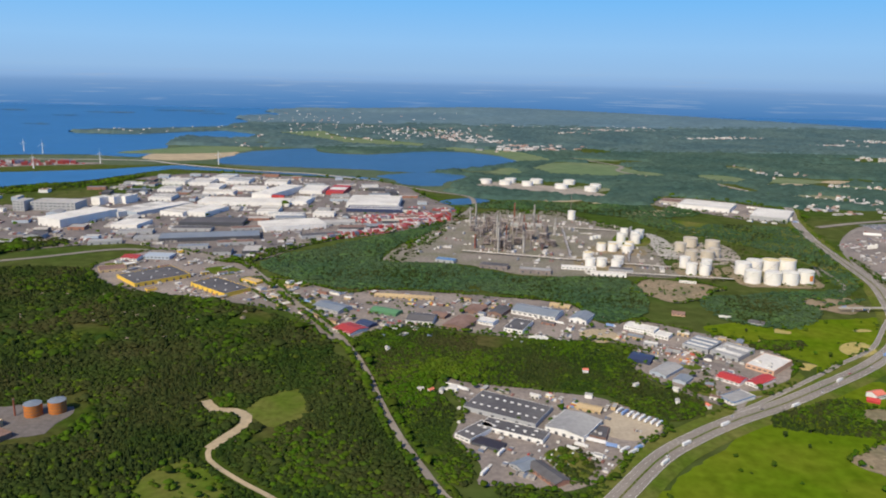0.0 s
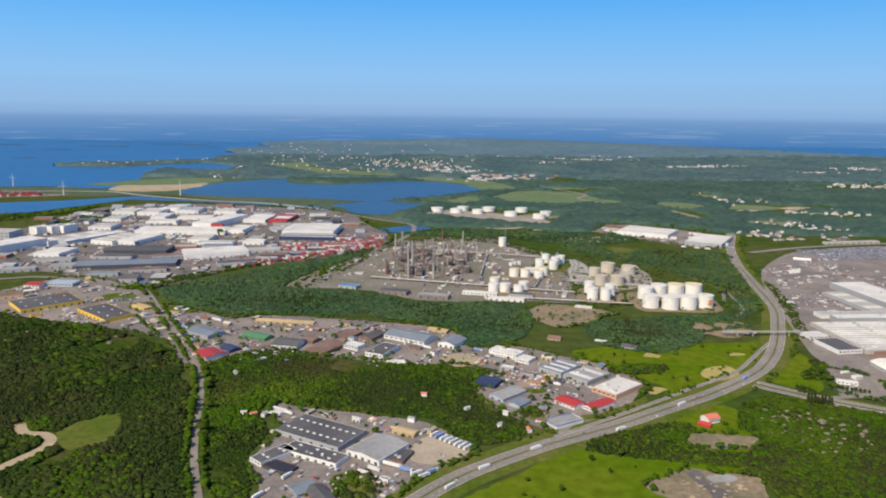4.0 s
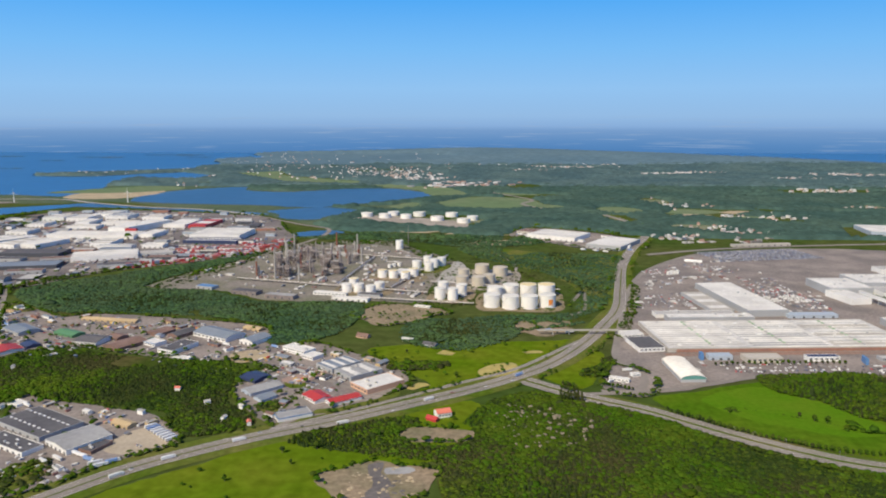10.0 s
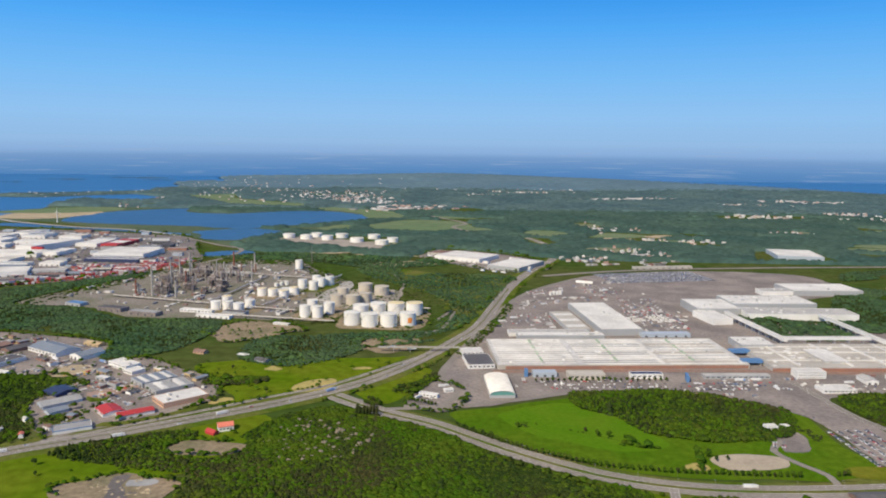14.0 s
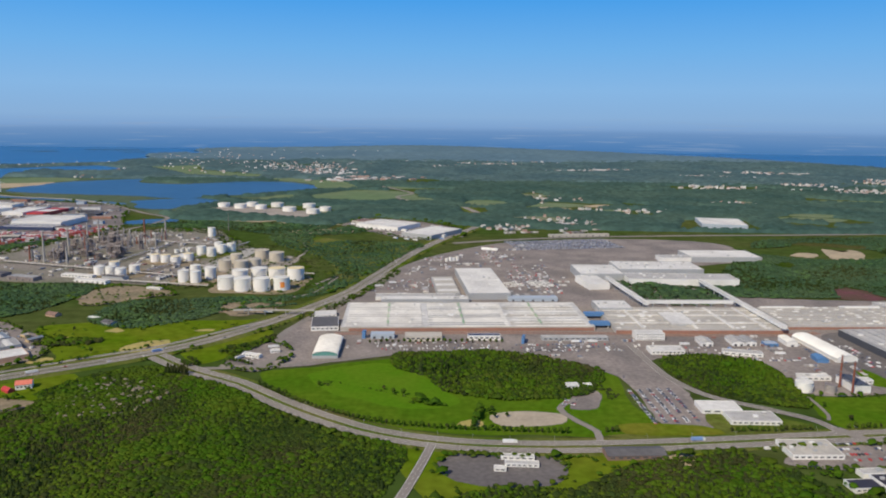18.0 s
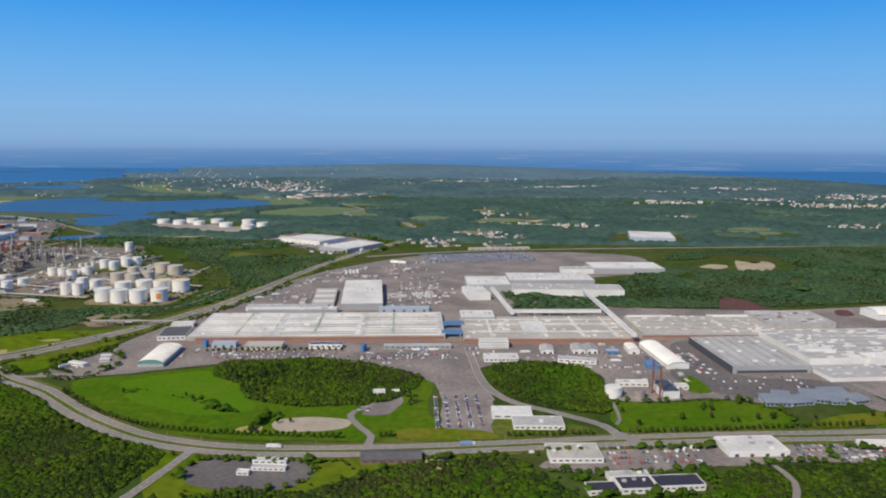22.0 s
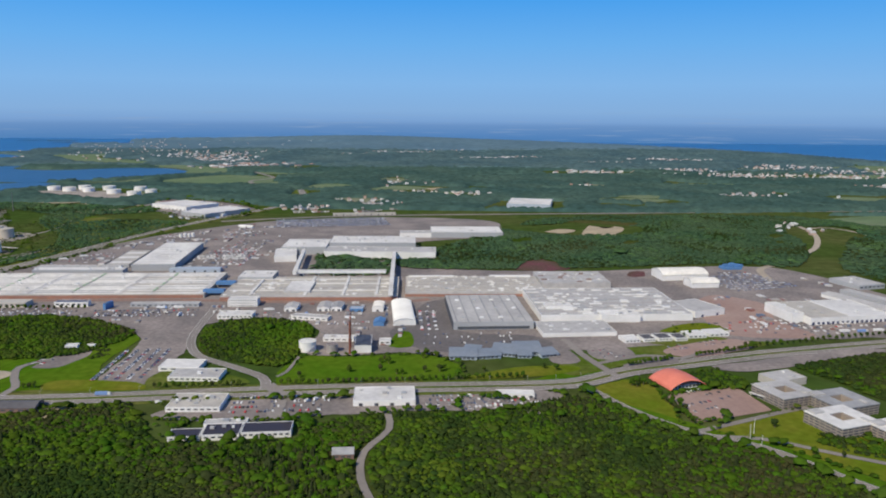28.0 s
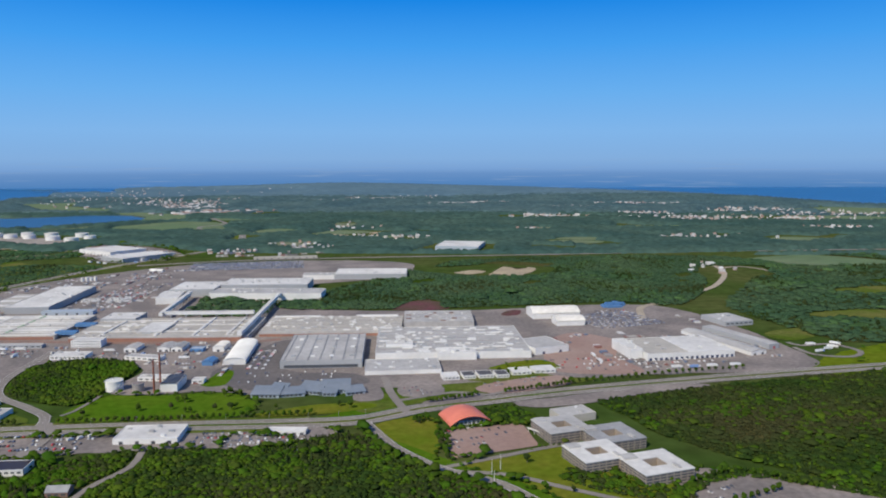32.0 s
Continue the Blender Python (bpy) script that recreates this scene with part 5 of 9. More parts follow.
hall("dark_barn", "dark-roofed barn", 321, 716, 15, 9, 2.6, -30, DARKROOF, GREYWALL, "gable", rise=1.8)
hall("site_office", "white temporary office", 300, 868, 20, 6, 2.4, -18, WHITEROOF, WHITE, panes=6)
hall("farmhouse", "white house with an orange-red tiled roof", 343, 541, 11, 9, 4.2, 24, CORAL, WHITE, "gable", rise=2.0, panes=4, category="house")
hall("farm_barn", "red wooden barn", 336, 532, 9, 5, 2.1, -30, RED, RED, "gable", rise=1.8, category="barn")

# the yellow halls
hall("yellow_hall", "dark-roofed hall with bright yellow walls", -336, 846, 66, 52, 4.6, 44, DARKROOF, YELLOW, lights=8, doors=8, trim=YELLOW)
hall("yellow_hall", "smaller dark-roofed hall with yellow walls", -246, 806, 66, 34, 4.6, -40, DARKROOF, YELLOW, lights=6, doors=7, trim=YELLOW)
hall("yellow_annex", "low yellow annex", -218, 836, 26, 10, 3, -36, TAN, YELLOW, doors=3)
hall("red_shop", "red-roofed shop with a white canopy", -396, 934, 22, 22, 3.8, -8, RED, WHITE, "gable", rise=2, panes=4)
hall("blue_shop", "pale blue flat-roofed shop", -366, 943, 36, 20, 4.6, -4, PALEBLUE, PALEBLUE, panes=7)
hall("brown_store", "brown-roofed store", -400, 880, 30, 24, 3, 30, BROWNROOF, TAN, doors=4)

# the port estate
hall("port_hall", "tall white port hall with ribbed walls", -580, 1175, 48, 110, 13, -24, WHITEROOF, WHITE, strips=4, doors=4)
hall("silo_block", "pale grey flat-roofed block", -662, 1275, 78, 40, 15, -2, PALEROOF, GREYWALL, panes=10, floors=3, vents=4)
hall("silo_block", "grey tower block", -715, 1260, 20, 30, 18, -2, PALEROOF, GREYWALL, panes=3, floors=4)
for cx, cy in ((-612, 1330), (-592, 1343), (-576, 1354)):
    hall("storage_cube", "windowless white storage cube", cx, cy, 20, 30, 14, -22, WHITEROOF, WHITE, vents=2, group="storage cubes")
hall("port_shed", "long pale shed with white gable", -520, 1272, 35, 120, 8, -28, PALEROOF, WHITE, strips=3, doors=3)
hall("port_shed", "long white shed with blue side", -487, 1274, 26, 120, 8, -28, WHITEROOF, PALEBLUE, strips=3, doors=3)
hall("port_shed", "brownish-roofed shed with white walls", -440, 1266, 44, 80, 8, -16, BEIGEROOF, WHITE, strips=3, doors=4)
hall("port_shed", "cream-roofed shed", -402, 1264, 40, 74, 8, -16, WHITEROOF, WHITE, strips=3, doors=4)
hall("long_dark_shed", "long charcoal shed", -362, 1171, 98, 44, 7, 3, DARKROOF, DARKWALL, doors=9)
hall("long_dark_shed", "very long slate-grey shed", -336, 1066, 140, 40, 6, 14, BLUEROOF, DARKWALL, doors=10)
hall("white_terminal", "broad white terminal with grey walls", -235, 1156, 97, 54, 8, 24, WHITEROOF, WHITE, strips=3, doors=9)
hall("white_row", "long white warehouse row", -360, 1363, 165, 50, 8, 1, WHITEROOF, WHITE, strips=3, doors=8)
hall("cold_store", "white cold store with a red front", -325, 1470, 42, 130, 12, -16, WHITEROOF, WHITE, "flat", strips=2, vents=3)
hall("red_block", "bright red end block of the cold store", -308, 1396, 24, 6, 12, -10, RED, RED, category="facade block")
hall("white_shed", "white shed beside the cold store", -260, 1385, 30, 60, 8, -5, WHITEROOF, WHITE, strips=2, doors=3)
hall("ferry_terminal", "white hall on dark blue base", -124, 1385, 95, 90, 10, -1, WHITEROOF, WHITE, strips=3)
hall("blue_terminal", "dark blue hall before the white one", -118, 1318, 98, 40, 6, -1, NAVY, NAVY, strips=2, doors=8)
for cx, cy, w_, d_, h_ in ((-571, 1605, 48, 60, 8), (-515, 1605, 46, 70, 8), (-487, 1662, 45, 55, 9), (-443, 1633, 50, 60, 8), (-550, 1500, 36, 50, 7), (-526, 1398, 42, 46, 7), (-358, 1622, 48, 46, 8), (-482, 1142, 42, 50, 7), (-299, 1284, 36, 56, 7), (-440, 1470, 60, 36, 7), (-395, 1530, 70, 30, 7), (-470, 1540, 30, 60, 7), (-200, 1260, 36, 26, 6), (-262, 1245, 60, 22, 6)):
    hall("port_warehouse", "flat-roofed white warehouse on the port estate", cx, cy, w_, d_, h_, random.Random(cx).choice((2, 4, -6)), random.Random(cy).choice((WHITEROOF, PALEROOF, GREYROOF, BEIGEROOF, BLUEROOF)), WHITE, strips=2, doors=4, group="port warehouses")
hall("red_white_hall", "white hall with a red end", -262, 1530, 46, 80, 7, -3, WHITEROOF, WHITE, strips=2)
hall("red_hall", "dark red hall", -212, 1530, 36, 90, 7, -3, RED, RED, strips=1)
for cx, cy, w_, d_, t_ in ((-455, 1090, 50, 22, 10), (-420, 1050, 40, 18, 14), (-380, 1120, 60, 20, 3), (-300, 1130, 46, 18, 20), (-470, 1020, 44, 16, 20), (-290, 1030, 50, 18, 16), (-180, 1090, 60, 20, 24), (-340, 1000, 40, 14, 12), (-250, 1220, 50, 20, 6), (-170, 1190, 60, 26, 15)):
    hall("grey_shed_row", "low grey shed on the port estate", cx, cy, w_, d_, 5, t_, random.Random(cx).choice((GREYROOF, DARKROOF, PALEROOF, BLUEROOF, BROWNROOF)), GREYWALL, doors=4, group="low port sheds")

# small sheds that fill the gaps on the yards
STREETS = [(-120, 702), (-60, 712), (0, 695), (60, 668), (120, 662), (165, 655), (185, 620), (215, 580), (240, 545)]


def infill(area, count, seed, low, high, turn, roofs, walls, label, name, group, tall=(2.4, 4.0), gable=0.6):
    """Small sheds set square to the yard, clear of the halls and streets."""
    r = random.Random(seed)
    line = OUTLINES[area]
    (x0, y0), (x1, y1) = line.min(0), line.max(0)
    street = smooth_line(STREETS, False, 5.0)
    made = 0
    for _ in range(6000):
        if made == count:
            break
        x, y = r.uniform(x0, x1), r.uniform(y0, y1)
        w, d = r.uniform(low, high), r.uniform(low * 0.6, high * 0.55)
        reach = math.hypot(w, d) / 2
        if not inside(line, np.array([x]), np.array([y]))[0] or np.hypot(line[:, 0] - x, line[:, 1] - y).min() < reach + 1:
            continue
        if np.hypot(street[:, 0] - x, street[:, 1] - y).min() < reach + 3 or any(math.hypot(x - a, y - b_) < (reach + c) * 0.86 for a, b_, c in HALLS):
            continue
        roof = r.choice(roofs)
        hall(name, label, round(x), round(y), w, d, r.uniform(*tall), turn + r.choice((0, 0, 90, r.uniform(-12, 12))), roof, r.choice(walls), "gable" if r.random() < gable else "flat", doors=r.choice((0, 2)), group=group)
        made += 1


infill("yard_strip", 34, 3, 6, 14, -29, (DARKROOF, BROWNROOF, GREYROOF, WHITEROOF, BLUEROOF, BROWNROOF), (WHITE, GREYWALL, TAN, BRICK), "small workshop shed on the trading estate", "workshop_shed", "workshop sheds")
infill("yard_yellow", 12, 4, 6, 14, 40, (GREYROOF, BROWNROOF, WHITEROOF), (WHITE, TAN, YELLOW), "small shed beside the yellow halls", "workshop_shed", "yellow yard sheds")
infill("yard_port", 60, 5, 16, 44, 6, (PALEROOF, GREYROOF, DARKROOF, BLUEROOF, BEIGEROOF, BROWNROOF, GREYROOF, BLUEROOF), (WHITE, GREYWALL, PALEBLUE, DARKWALL, BRICK), "low goods shed on the port estate", "goods_shed", "port goods sheds", (4.0, 7.0), 0.3)
infill("yard_depot", 5, 6, 5, 9, -29, (GREYROOF, WHITEROOF, BROWNROOF), (WHITE, TAN), "small store on the lorry yard", "workshop_shed", "depot sheds")
infill("yard_warehouse", 8, 7, 10, 24, -30, (WHITEROOF, GREYROOF, BROWNROOF), (WHITE, GREYWALL), "low shed in the warehouse yard", "goods_shed", "warehouse sheds", (3.0, 5.0))

# the warehouses by the main road
hall("warehouse", "white distribution warehouse", 512, 1418, 96, 74, 8, -30, WHITEROOF, WHITE, strips=3, doors=9)
hall("warehouse", "white distribution warehouse with grey walls", 600, 1330, 62, 100, 8, -30, WHITEROOF, GREYWALL, strips=3, doors=6)
hall("brown_terminal", "low brownish terminal", 470, 1470, 60, 40, 5, -28, BROWNROOF, BEIGEROOF, doors=5)
hall("far_depot", "white far depot with a blue side", 1165, 1525, 84, 100, 8, -8, WHITEROOF, PALEBLUE, strips=4, doors=6)
hall("roadside_shed", "long pale roadside shed", 860, 1345, 110, 10, 4, 12, BEIGEROOF, BEIGEROOF, doors=9)

# the car works
A = 4.5
main = hall("assembly_hall", "vast flat-roofed assembly hall with pale roof bands", 667, 769, 246, 98, 4.6, 5.5, HALLROOF, BEIGEROOF, vents=26, doors=10, category="factory")
for i in range(9):
    Form().box(-118 + (i % 3) * 80, -44 + (i // 3) * 30, 4.38, -44 + (i % 3) * 80, -30 + (i // 3) * 30, 4.55).make("roof_band", (PALEROOF, BEIGEROOF, GREYROOF)[(i * 2) % 3], main)
for i in range(26):
    if i % 2:
        Form().gable(-119, -46.5 + i * 3.6, -119 + 74, -44.6 + i * 3.6, 4.65, 0.4, 0, 0.2).make("skylight_strip", WHITEROOF, main)
    if i % 2 == 0:
        Form().gable(-38, -46.5 + i * 3.6, 40, -45 + i * 3.6, 4.65, 0.4, 0, 0.2).make("skylight_strip", WHITEROOF, main)
    if i % 3 == 0:
        Form().gable(46, -46.5 + i * 3.6, 118, -45 + i * 3.6, 4.65, 0.4, 0, 0.2).make("skylight_strip", WHITEROOF, main)
for x in (-78, -4, 72):
    for i in range(12):
        Form().box(x - 1.2, -44 + i * 7.6, 4.4, x + 1.2, -41 + i * 7.6, 5.5).make("green_vent", GREENVENT if i % 3 else PALEROOF, main)
Form().box(-115, -49.15, 0.2, 122, -49.02, 3.4).make("brick_base", BRICK, main)
hall("raised_hall", "white raised roof hall behind the assembly hall", 622, 829, 96, 16, 6.4, 5.5, WHITEROOF, GREYWALL, vents=8)
hall("back_hall", "low pale hall at the back", 610, 848, 90, 16, 4.6, 5.5, PALEROOF, WHITE, vents=3)
hall("press_hall", "tall white press hall with a ribbed roof", 684, 922, 48, 146, 8, 8, WHITEROOF, GREYWALL, strips=9, vents=5)
hall("press_annex", "lower beige annex of the press hall", 641, 906, 26, 92, 4.6, 8, BEIGEROOF, GREYWALL, strips=3)
hall("blue_annex", "pale blue sheds behind the assembly hall", 742, 852, 56, 12, 4.5, 5, PALEBLUE, PALEBLUE, doors=5)
body = hall("body_hall", "long flat-roofed body hall with brick front", 893, 772, 168, 86, 5, A, BEIGEROOF, PALEROOF, vents=14, doors=12, category="factory")
Form().box(-84, -43.15, 0.2, 84, -43.02, 3.6).make("brick_base", BRICK, body)
hall("body_tower", "raised white plant room", 824, 812, 36, 34, 7.6, A, WHITEROOF, GREYWALL, vents=4)
hall("body_raise", "raised white roof block", 880, 764, 25, 46, 6.6, A, WHITEROOF, PALEROOF)
hall("gate_office", "white windowed gate office", 840, 709, 27, 13, 7, A, WHITEROOF, WHITE, panes=12, floors=3)
hall("gate_lodge", "low white gate building", 846, 668, 30, 15, 4, A, WHITEROOF, WHITE, panes=8, vents=2)
for q in (0, 1):
    link = thing("link_bridge", "bright blue covered bridge between the halls", "bridge", 800, 744 + q * 36, 0, A)
    Form().box(-10, -4, 3.2, 10, 4, 6.2).make("body", BLUE, link)
    for sx in (-8, 8):
        Form().box(sx - 0.5, -3.5, 0, sx + 0.5, 3.5, 3.2).make("pier", CONCRETE, link)
hall("paint_shop", "tall white paint shop", 919, 1024, 112, 56, 11, A, WHITEROOF, GREYWALL, vents=26, category="factory")
hall("paint_shop_west", "white block of the paint shop", 836, 994, 56, 62, 10, A, WHITEROOF, GREYWALL, vents=14, category="factory")
hall("paint_shop_block", "long white front block of the paint shop", 936, 964, 138, 36, 8.6, 2, PALEROOF, WHITE, vents=20, category="factory")
hall("paint_store", "long white store beyond the paint shop", 1041, 1142, 104, 60, 8, A, WHITEROOF, GREYWALL, vents=10, strips=3, category="factory")
hall("paint_link", "white low link building", 975, 1120, 60, 24, 7, A, PALEROOF, WHITE, vents=6)
hall("white_bay", "white loading bay of the paint shop", 822, 938, 26, 50, 8, A + 8, WHITEROOF, WHITE, vents=3)


def conveyor(label, a, b, z=8.0, wide=4.0):
    """A covered conveyor bridge on legs."""
    dx, dy = b[0] - a[0], b[1] - a[1]
    n = math.hypot(dx, dy)
    c = thing("conveyor_bridge", label, "conveyor bridge", (a[0] + b[0]) / 2, (a[1] + b[1]) / 2, 0, math.degrees(math.atan2(dy, dx)))
    Form().box(-n / 2, -wide / 2, z, n / 2, wide / 2, z + 3.2).make("gallery", WHITE, c)
    Form().box(-n / 2, -wide / 2 - 0.15, z + 3.2, n / 2, wide / 2 + 0.15, z + 3.5).make("roof", WHITEROOF, c)
    for i in range(max(2, int(n / 14))):
        x = -n / 2 + (i + 0.5) * n / max(2, int(n / 14))
        Form().box(x - 0.35, -wide / 2 + 0.3, 0, x + 0.35, -wide / 2 + 0.9, z).box(x - 0.35, wide / 2 - 0.9, 0, x + 0.35, wide / 2 - 0.3, z).make("leg", GREYWALL, c)


conveyor("white covered conveyor to the paint shop", (842, 950), (862, 815), 6.4)
conveyor("long white covered conveyor over the yard", (955, 945), (974, 730), 6.4)
conveyor("white covered conveyor across the yard", (862, 822), (958, 830), 6.8)
trim = hall("trim_hall", "long flat beige-roofed trim hall with brick front", 1052, 792, 138, 70, 5.5, A, BEIGEROOF, PALEROOF, vents=10, lights=14, doors=8, category="factory")
trim_east = hall("trim_hall_east", "pale flat-roofed hall with brick front", 1156, 828, 72, 56, 6.5, A, PALEROOF, PALEROOF, vents=6, lights=8)
newhall = hall("new_hall", "huge grey hall with one charcoal side wall", 1064, 690, 67, 94, 7, 6.5, PALEROOF, GREYWALL, vents=0, strips=0, category="factory")
Form().box(-33.9, -46.5, 0.3, -33.55, 46.5, 6.7).make("side_cladding", DARKWALL, newhall, "charcoal side cladding")
Form().box(-30, -47.3, 1.0, 30, -47.02, 3.2).make("window_band", GLASS, newhall)
for i in range(7):
    Form().box(-31 + i * 9.6, -45.5, 6.7, -29.8 + i * 9.6, 45.5, 7.1).make("roof_rib", GREYROOF, newhall)
for i in range(4):
    for j in range(3):
        Form().box(-26 + i * 16, -34 + j * 30, 6.7, -22.4 + i * 16, -31.5 + j * 30, 7.7).make("roof_unit", WHITE if (i + j) % 3 else GREYWALL, newhall)


def roof_rows(ob, w, d, z, rows, seed, mats, low=2.0, high=9.0, fill=0.5):
    """Long low roof units set in rows on a flat roof, and thin pipe runs between them."""
    r = random.Random(seed)
    for i in range(rows):
        y = -d / 2 + (i + 0.5) * d / rows
        x = -w / 2 + 2
        while x < w / 2 - 4:
            n = r.uniform(low, high)
            if r.random() < fill and x + n < w / 2 - 2:
                k = r.uniform(0.6, 1.3)
                Form().box(x, y - k, z, x + n, y + k, z + r.uniform(0.5, 1.3)).make("roof_unit", r.choice(mats), ob)
            x += n + r.uniform(2.5, 14)
        if i % 2:
            Form().box(-w / 2 + 1.5, y + d / rows * 0.45, z, w / 2 - 1.5, y + d / rows * 0.45 + 0.35, z + 0.35).make("roof_pipe", PIPE, ob)


engine = hall("engine_hall", "white-walled hall with a pale grey roof", 1172, 726, 134, 100, 6.5, 6, PALEROOF, WHITE, vents=16, lights=24, category="factory")
hall("low_engine_hall", "low white-walled front hall", 1136, 646, 61, 36, 3.6, 8, PALEROOF, WHITE, lights=8, vents=5)
hall("engine_step", "white stepped front block", 1179, 682, 34, 18, 6.9, 5, WHITEROOF, WHITE, vents=3)
hall("engine_gate", "white portal building with a dark gate", 1255, 716, 34, 38, 6.2, 26, PALEROOF, WHITE, doors=2, door_mat=NAVY)
hall("plastic_hall", "long white round-shouldered hall", 1280, 862, 30, 52, 6, -80, WHITEROOF, WHITE, "vault", rise=5)
hall("plastic_hall", "short white round-shouldered hall", 1292, 822, 20, 30, 5, -80, WHITEROOF, WHITE, "vault", rise=4)
hall("roof_top_store", "white roof block", 1128, 700, 24, 14, 8.5, 6, WHITEROOF, WHITE, vents=3)
hall("logistics_hall", "broad white-roofed logistics hall with dark dock doors", 1354, 707, 38, 56, 6.5, 13, BEIGEROOF, WHITE, vents=4, doors=8, door_mat=NAVY)
hall("logistics_hall", "white-roofed logistics hall with dark dock doors", 1393, 716, 42, 56, 6.5, 13, WHITEROOF, WHITE, vents=3, doors=9, door_mat=NAVY)
hall("logistics_bay", "white loading bay", 1329, 702, 11, 40, 9, 13, WHITEROOF, WHITE, vents=2)
hall("test_shed", "long pale blue-grey test shed", 1424, 742, 17, 92, 4, 24, PALEROOF, WHITE, "gable", rise=1.4, doors=2)
hall("test_block", "grey block with a red end", 1446, 760, 12, 84, 5, 26, PALEROOF, GREYWALL, doors=1, door_mat=RED)
hall("test_office", "pale grey test building", 1460, 838, 34, 40, 5, 20, PALEROOF, GREYWALL, vents=4, panes=6)

roof_rows(engine, 134, 100, 6.25, 15, 1, (WHITE, WHITE, WHITEROOF, GREYWALL), 3, 12, 0.62)
Form().box(-69, -35.15, 0.2, 69, -35.02, 2.8).make("brick_base", BRICK, trim)
roof_rows(trim, 138, 70, 5.25, 9, 2, (WHITE, WHITEROOF, PALEROOF), 2, 7, 0.6)
roof_rows(trim_east, 72, 56, 6.25, 6, 3, (WHITEROOF, PALEROOF, BROWNROOF), 2, 6, 0.5)
roof_rows(body, 168, 86, 4.75, 10, 4, (WHITE, WHITEROOF, PALEROOF, GREYWALL), 2, 8, 0.4)
Form().box(-66, 31.5, 5.25, -18, 34.4, 6.6).make("roof_lantern", WHITE, trim)
Form().box(20, 31.5, 5.25, 64, 34.4, 7.0).make("roof_lantern", WHITE, trim)
for x in (-58, -6, 30, 62):
    Form().box(x, -40, 4.75, x + 2.6, 40, 5.8).make("roof_gallery", WHITEROOF, body)
for y in (-22, 8, 28):
    Form().box(-80, y, 4.75, 80, y + 1.8, 5.5).make("roof_gallery", WHITEROOF, body)

# sheds before the works
hall("spare_shed", "white shed before the works", 888, 697, 11, 18, 4, 2, PALEROOF, WHITE, "gable", doors=2)
hall("spare_shed", "white-walled shed before the works", 917, 701, 11, 20, 4, 2, PALEROOF, WHITE, "gable", doors=2)
hall("spare_shed", "grey shed before the works", 928.5, 702, 10, 20, 4, 2, GREYROOF, WHITE, "gable", doors=2)
hall("blue_shed", "small blue shed", 947, 696, 12, 9, 3.2, 2, PALEBLUE, BLUE, doors=2)
hall("spare_shed", "white round-roofed shed", 966, 703, 10, 20, 4, 2, WHITEROOF, WHITE, "vault", rise=2, doors=1)
hall("low_store", "low flat white store", 912, 666, 33, 10, 3.4, -10, PALEROOF, WHITE, panes=6)
hall("boat_hall", "long white barrel-roofed hall", 990, 685, 18.5, 70, 3.2, 8, WHITE, WHITE, "vault", rise=3.6, trim=WHITE)
hall("blue_tent", "bright blue store tent", 973, 654, 9, 14, 3.6, 0, BLUE, BLUE, "gable", rise=1.5)
hall("porch_canopy", "dark canopy building with white base", 686, 694, 30, 8, 5, 5, NAVY, WHITE, panes=6)
hall("canteen", "pale flat-roofed canteen", 630, 690, 34, 14, 5, 5, BEIGEROOF, BEIGEROOF, panes=7)
hall("blue_store", "pale blue store at the hall's corner", 592, 692, 22, 9, 5, 5, PALEBLUE, PALEBLUE, doors=3)
hall("entrance_row", "long pale reception building", 770, 700, 62, 8, 3.6, 5, PALEROOF, GREYWALL, panes=12)
hall("west_office", "white office at the corner of the works", 531, 728, 26, 38, 4.6, 10, DARKROOF, WHITE, panes=6)
hall("west_canopy", "white canopy building", 524, 764, 22, 16, 4, 12, WHITEROOF, WHITE, panes=5)
hall("sports_hall", "white barrel-roofed hall with teal gable", 549, 652, 21.5, 52, 3.4, 5, WHITEROOF, GREYWALL, "vault", rise=3.6, trim=TEAL)
hall("blue_gate", "blue gate tower", 575, 690, 3, 7, 7, 0, BLUE, BLUE, category="gate")
hall("blue_gate", "blue entrance portal", 722, 688, 2.5, 12, 6, -8, BLUE, BLUE, category="gate")
hall("filling_station", "filling station with a white flat canopy", 489, 626, 17, 5, 3.4, -20, WHITEROOF, WHITE, panes=5, category="filling station")
hall("station_shop", "small white shop", 505, 640, 8, 5, 3, 20, WHITEROOF, WHITE, panes=3)
hall("hill_house", "white house with a dark porch on the hill", 752, 571, 9, 6, 3.6, 10, WHITEROOF, WHITE, panes=3, category="house")
hall("hill_house", "small white outbuilding", 764, 575, 6, 4, 2.6, 10, WHITEROOF, WHITE, panes=2, category="house")
hall("shop_hall", "white showroom beside the car lot", 867, 517, 34, 18, 3.4, 2, PALEROOF, WHITE, vents=4, panes=9)
hall("shop_wing", "white wing of the showroom", 850, 535, 28, 17, 3.6, 2, WHITEROOF, WHITE, panes=4)
hall("flat_market", "flat white-roofed market hall", 885, 469, 32, 23, 3.4, 4, BEIGEROOF, WHITE, vents=10, panes=8)
hall("flat_market", "flat white-roofed hall with brick walls", 997, 486, 38, 24, 3.8, 6, WHITEROOF, WHITE, vents=5, doors=4)
hall("white_strip", "long narrow white store", 1079, 496, 24, 7, 3, 2, WHITEROOF, WHITE, doors=5)
hall("school", "school hall under dark solar panels", 938, 432, 27, 14, 3.6, 8, SOLAR, WHITE, panes=8, trim=WHITE)
hall("school_wing", "low white school wing with dark solar panels", 895, 423, 17, 11, 3.0, 8, SOLAR, WHITE, panes=5, trim=WHITE)
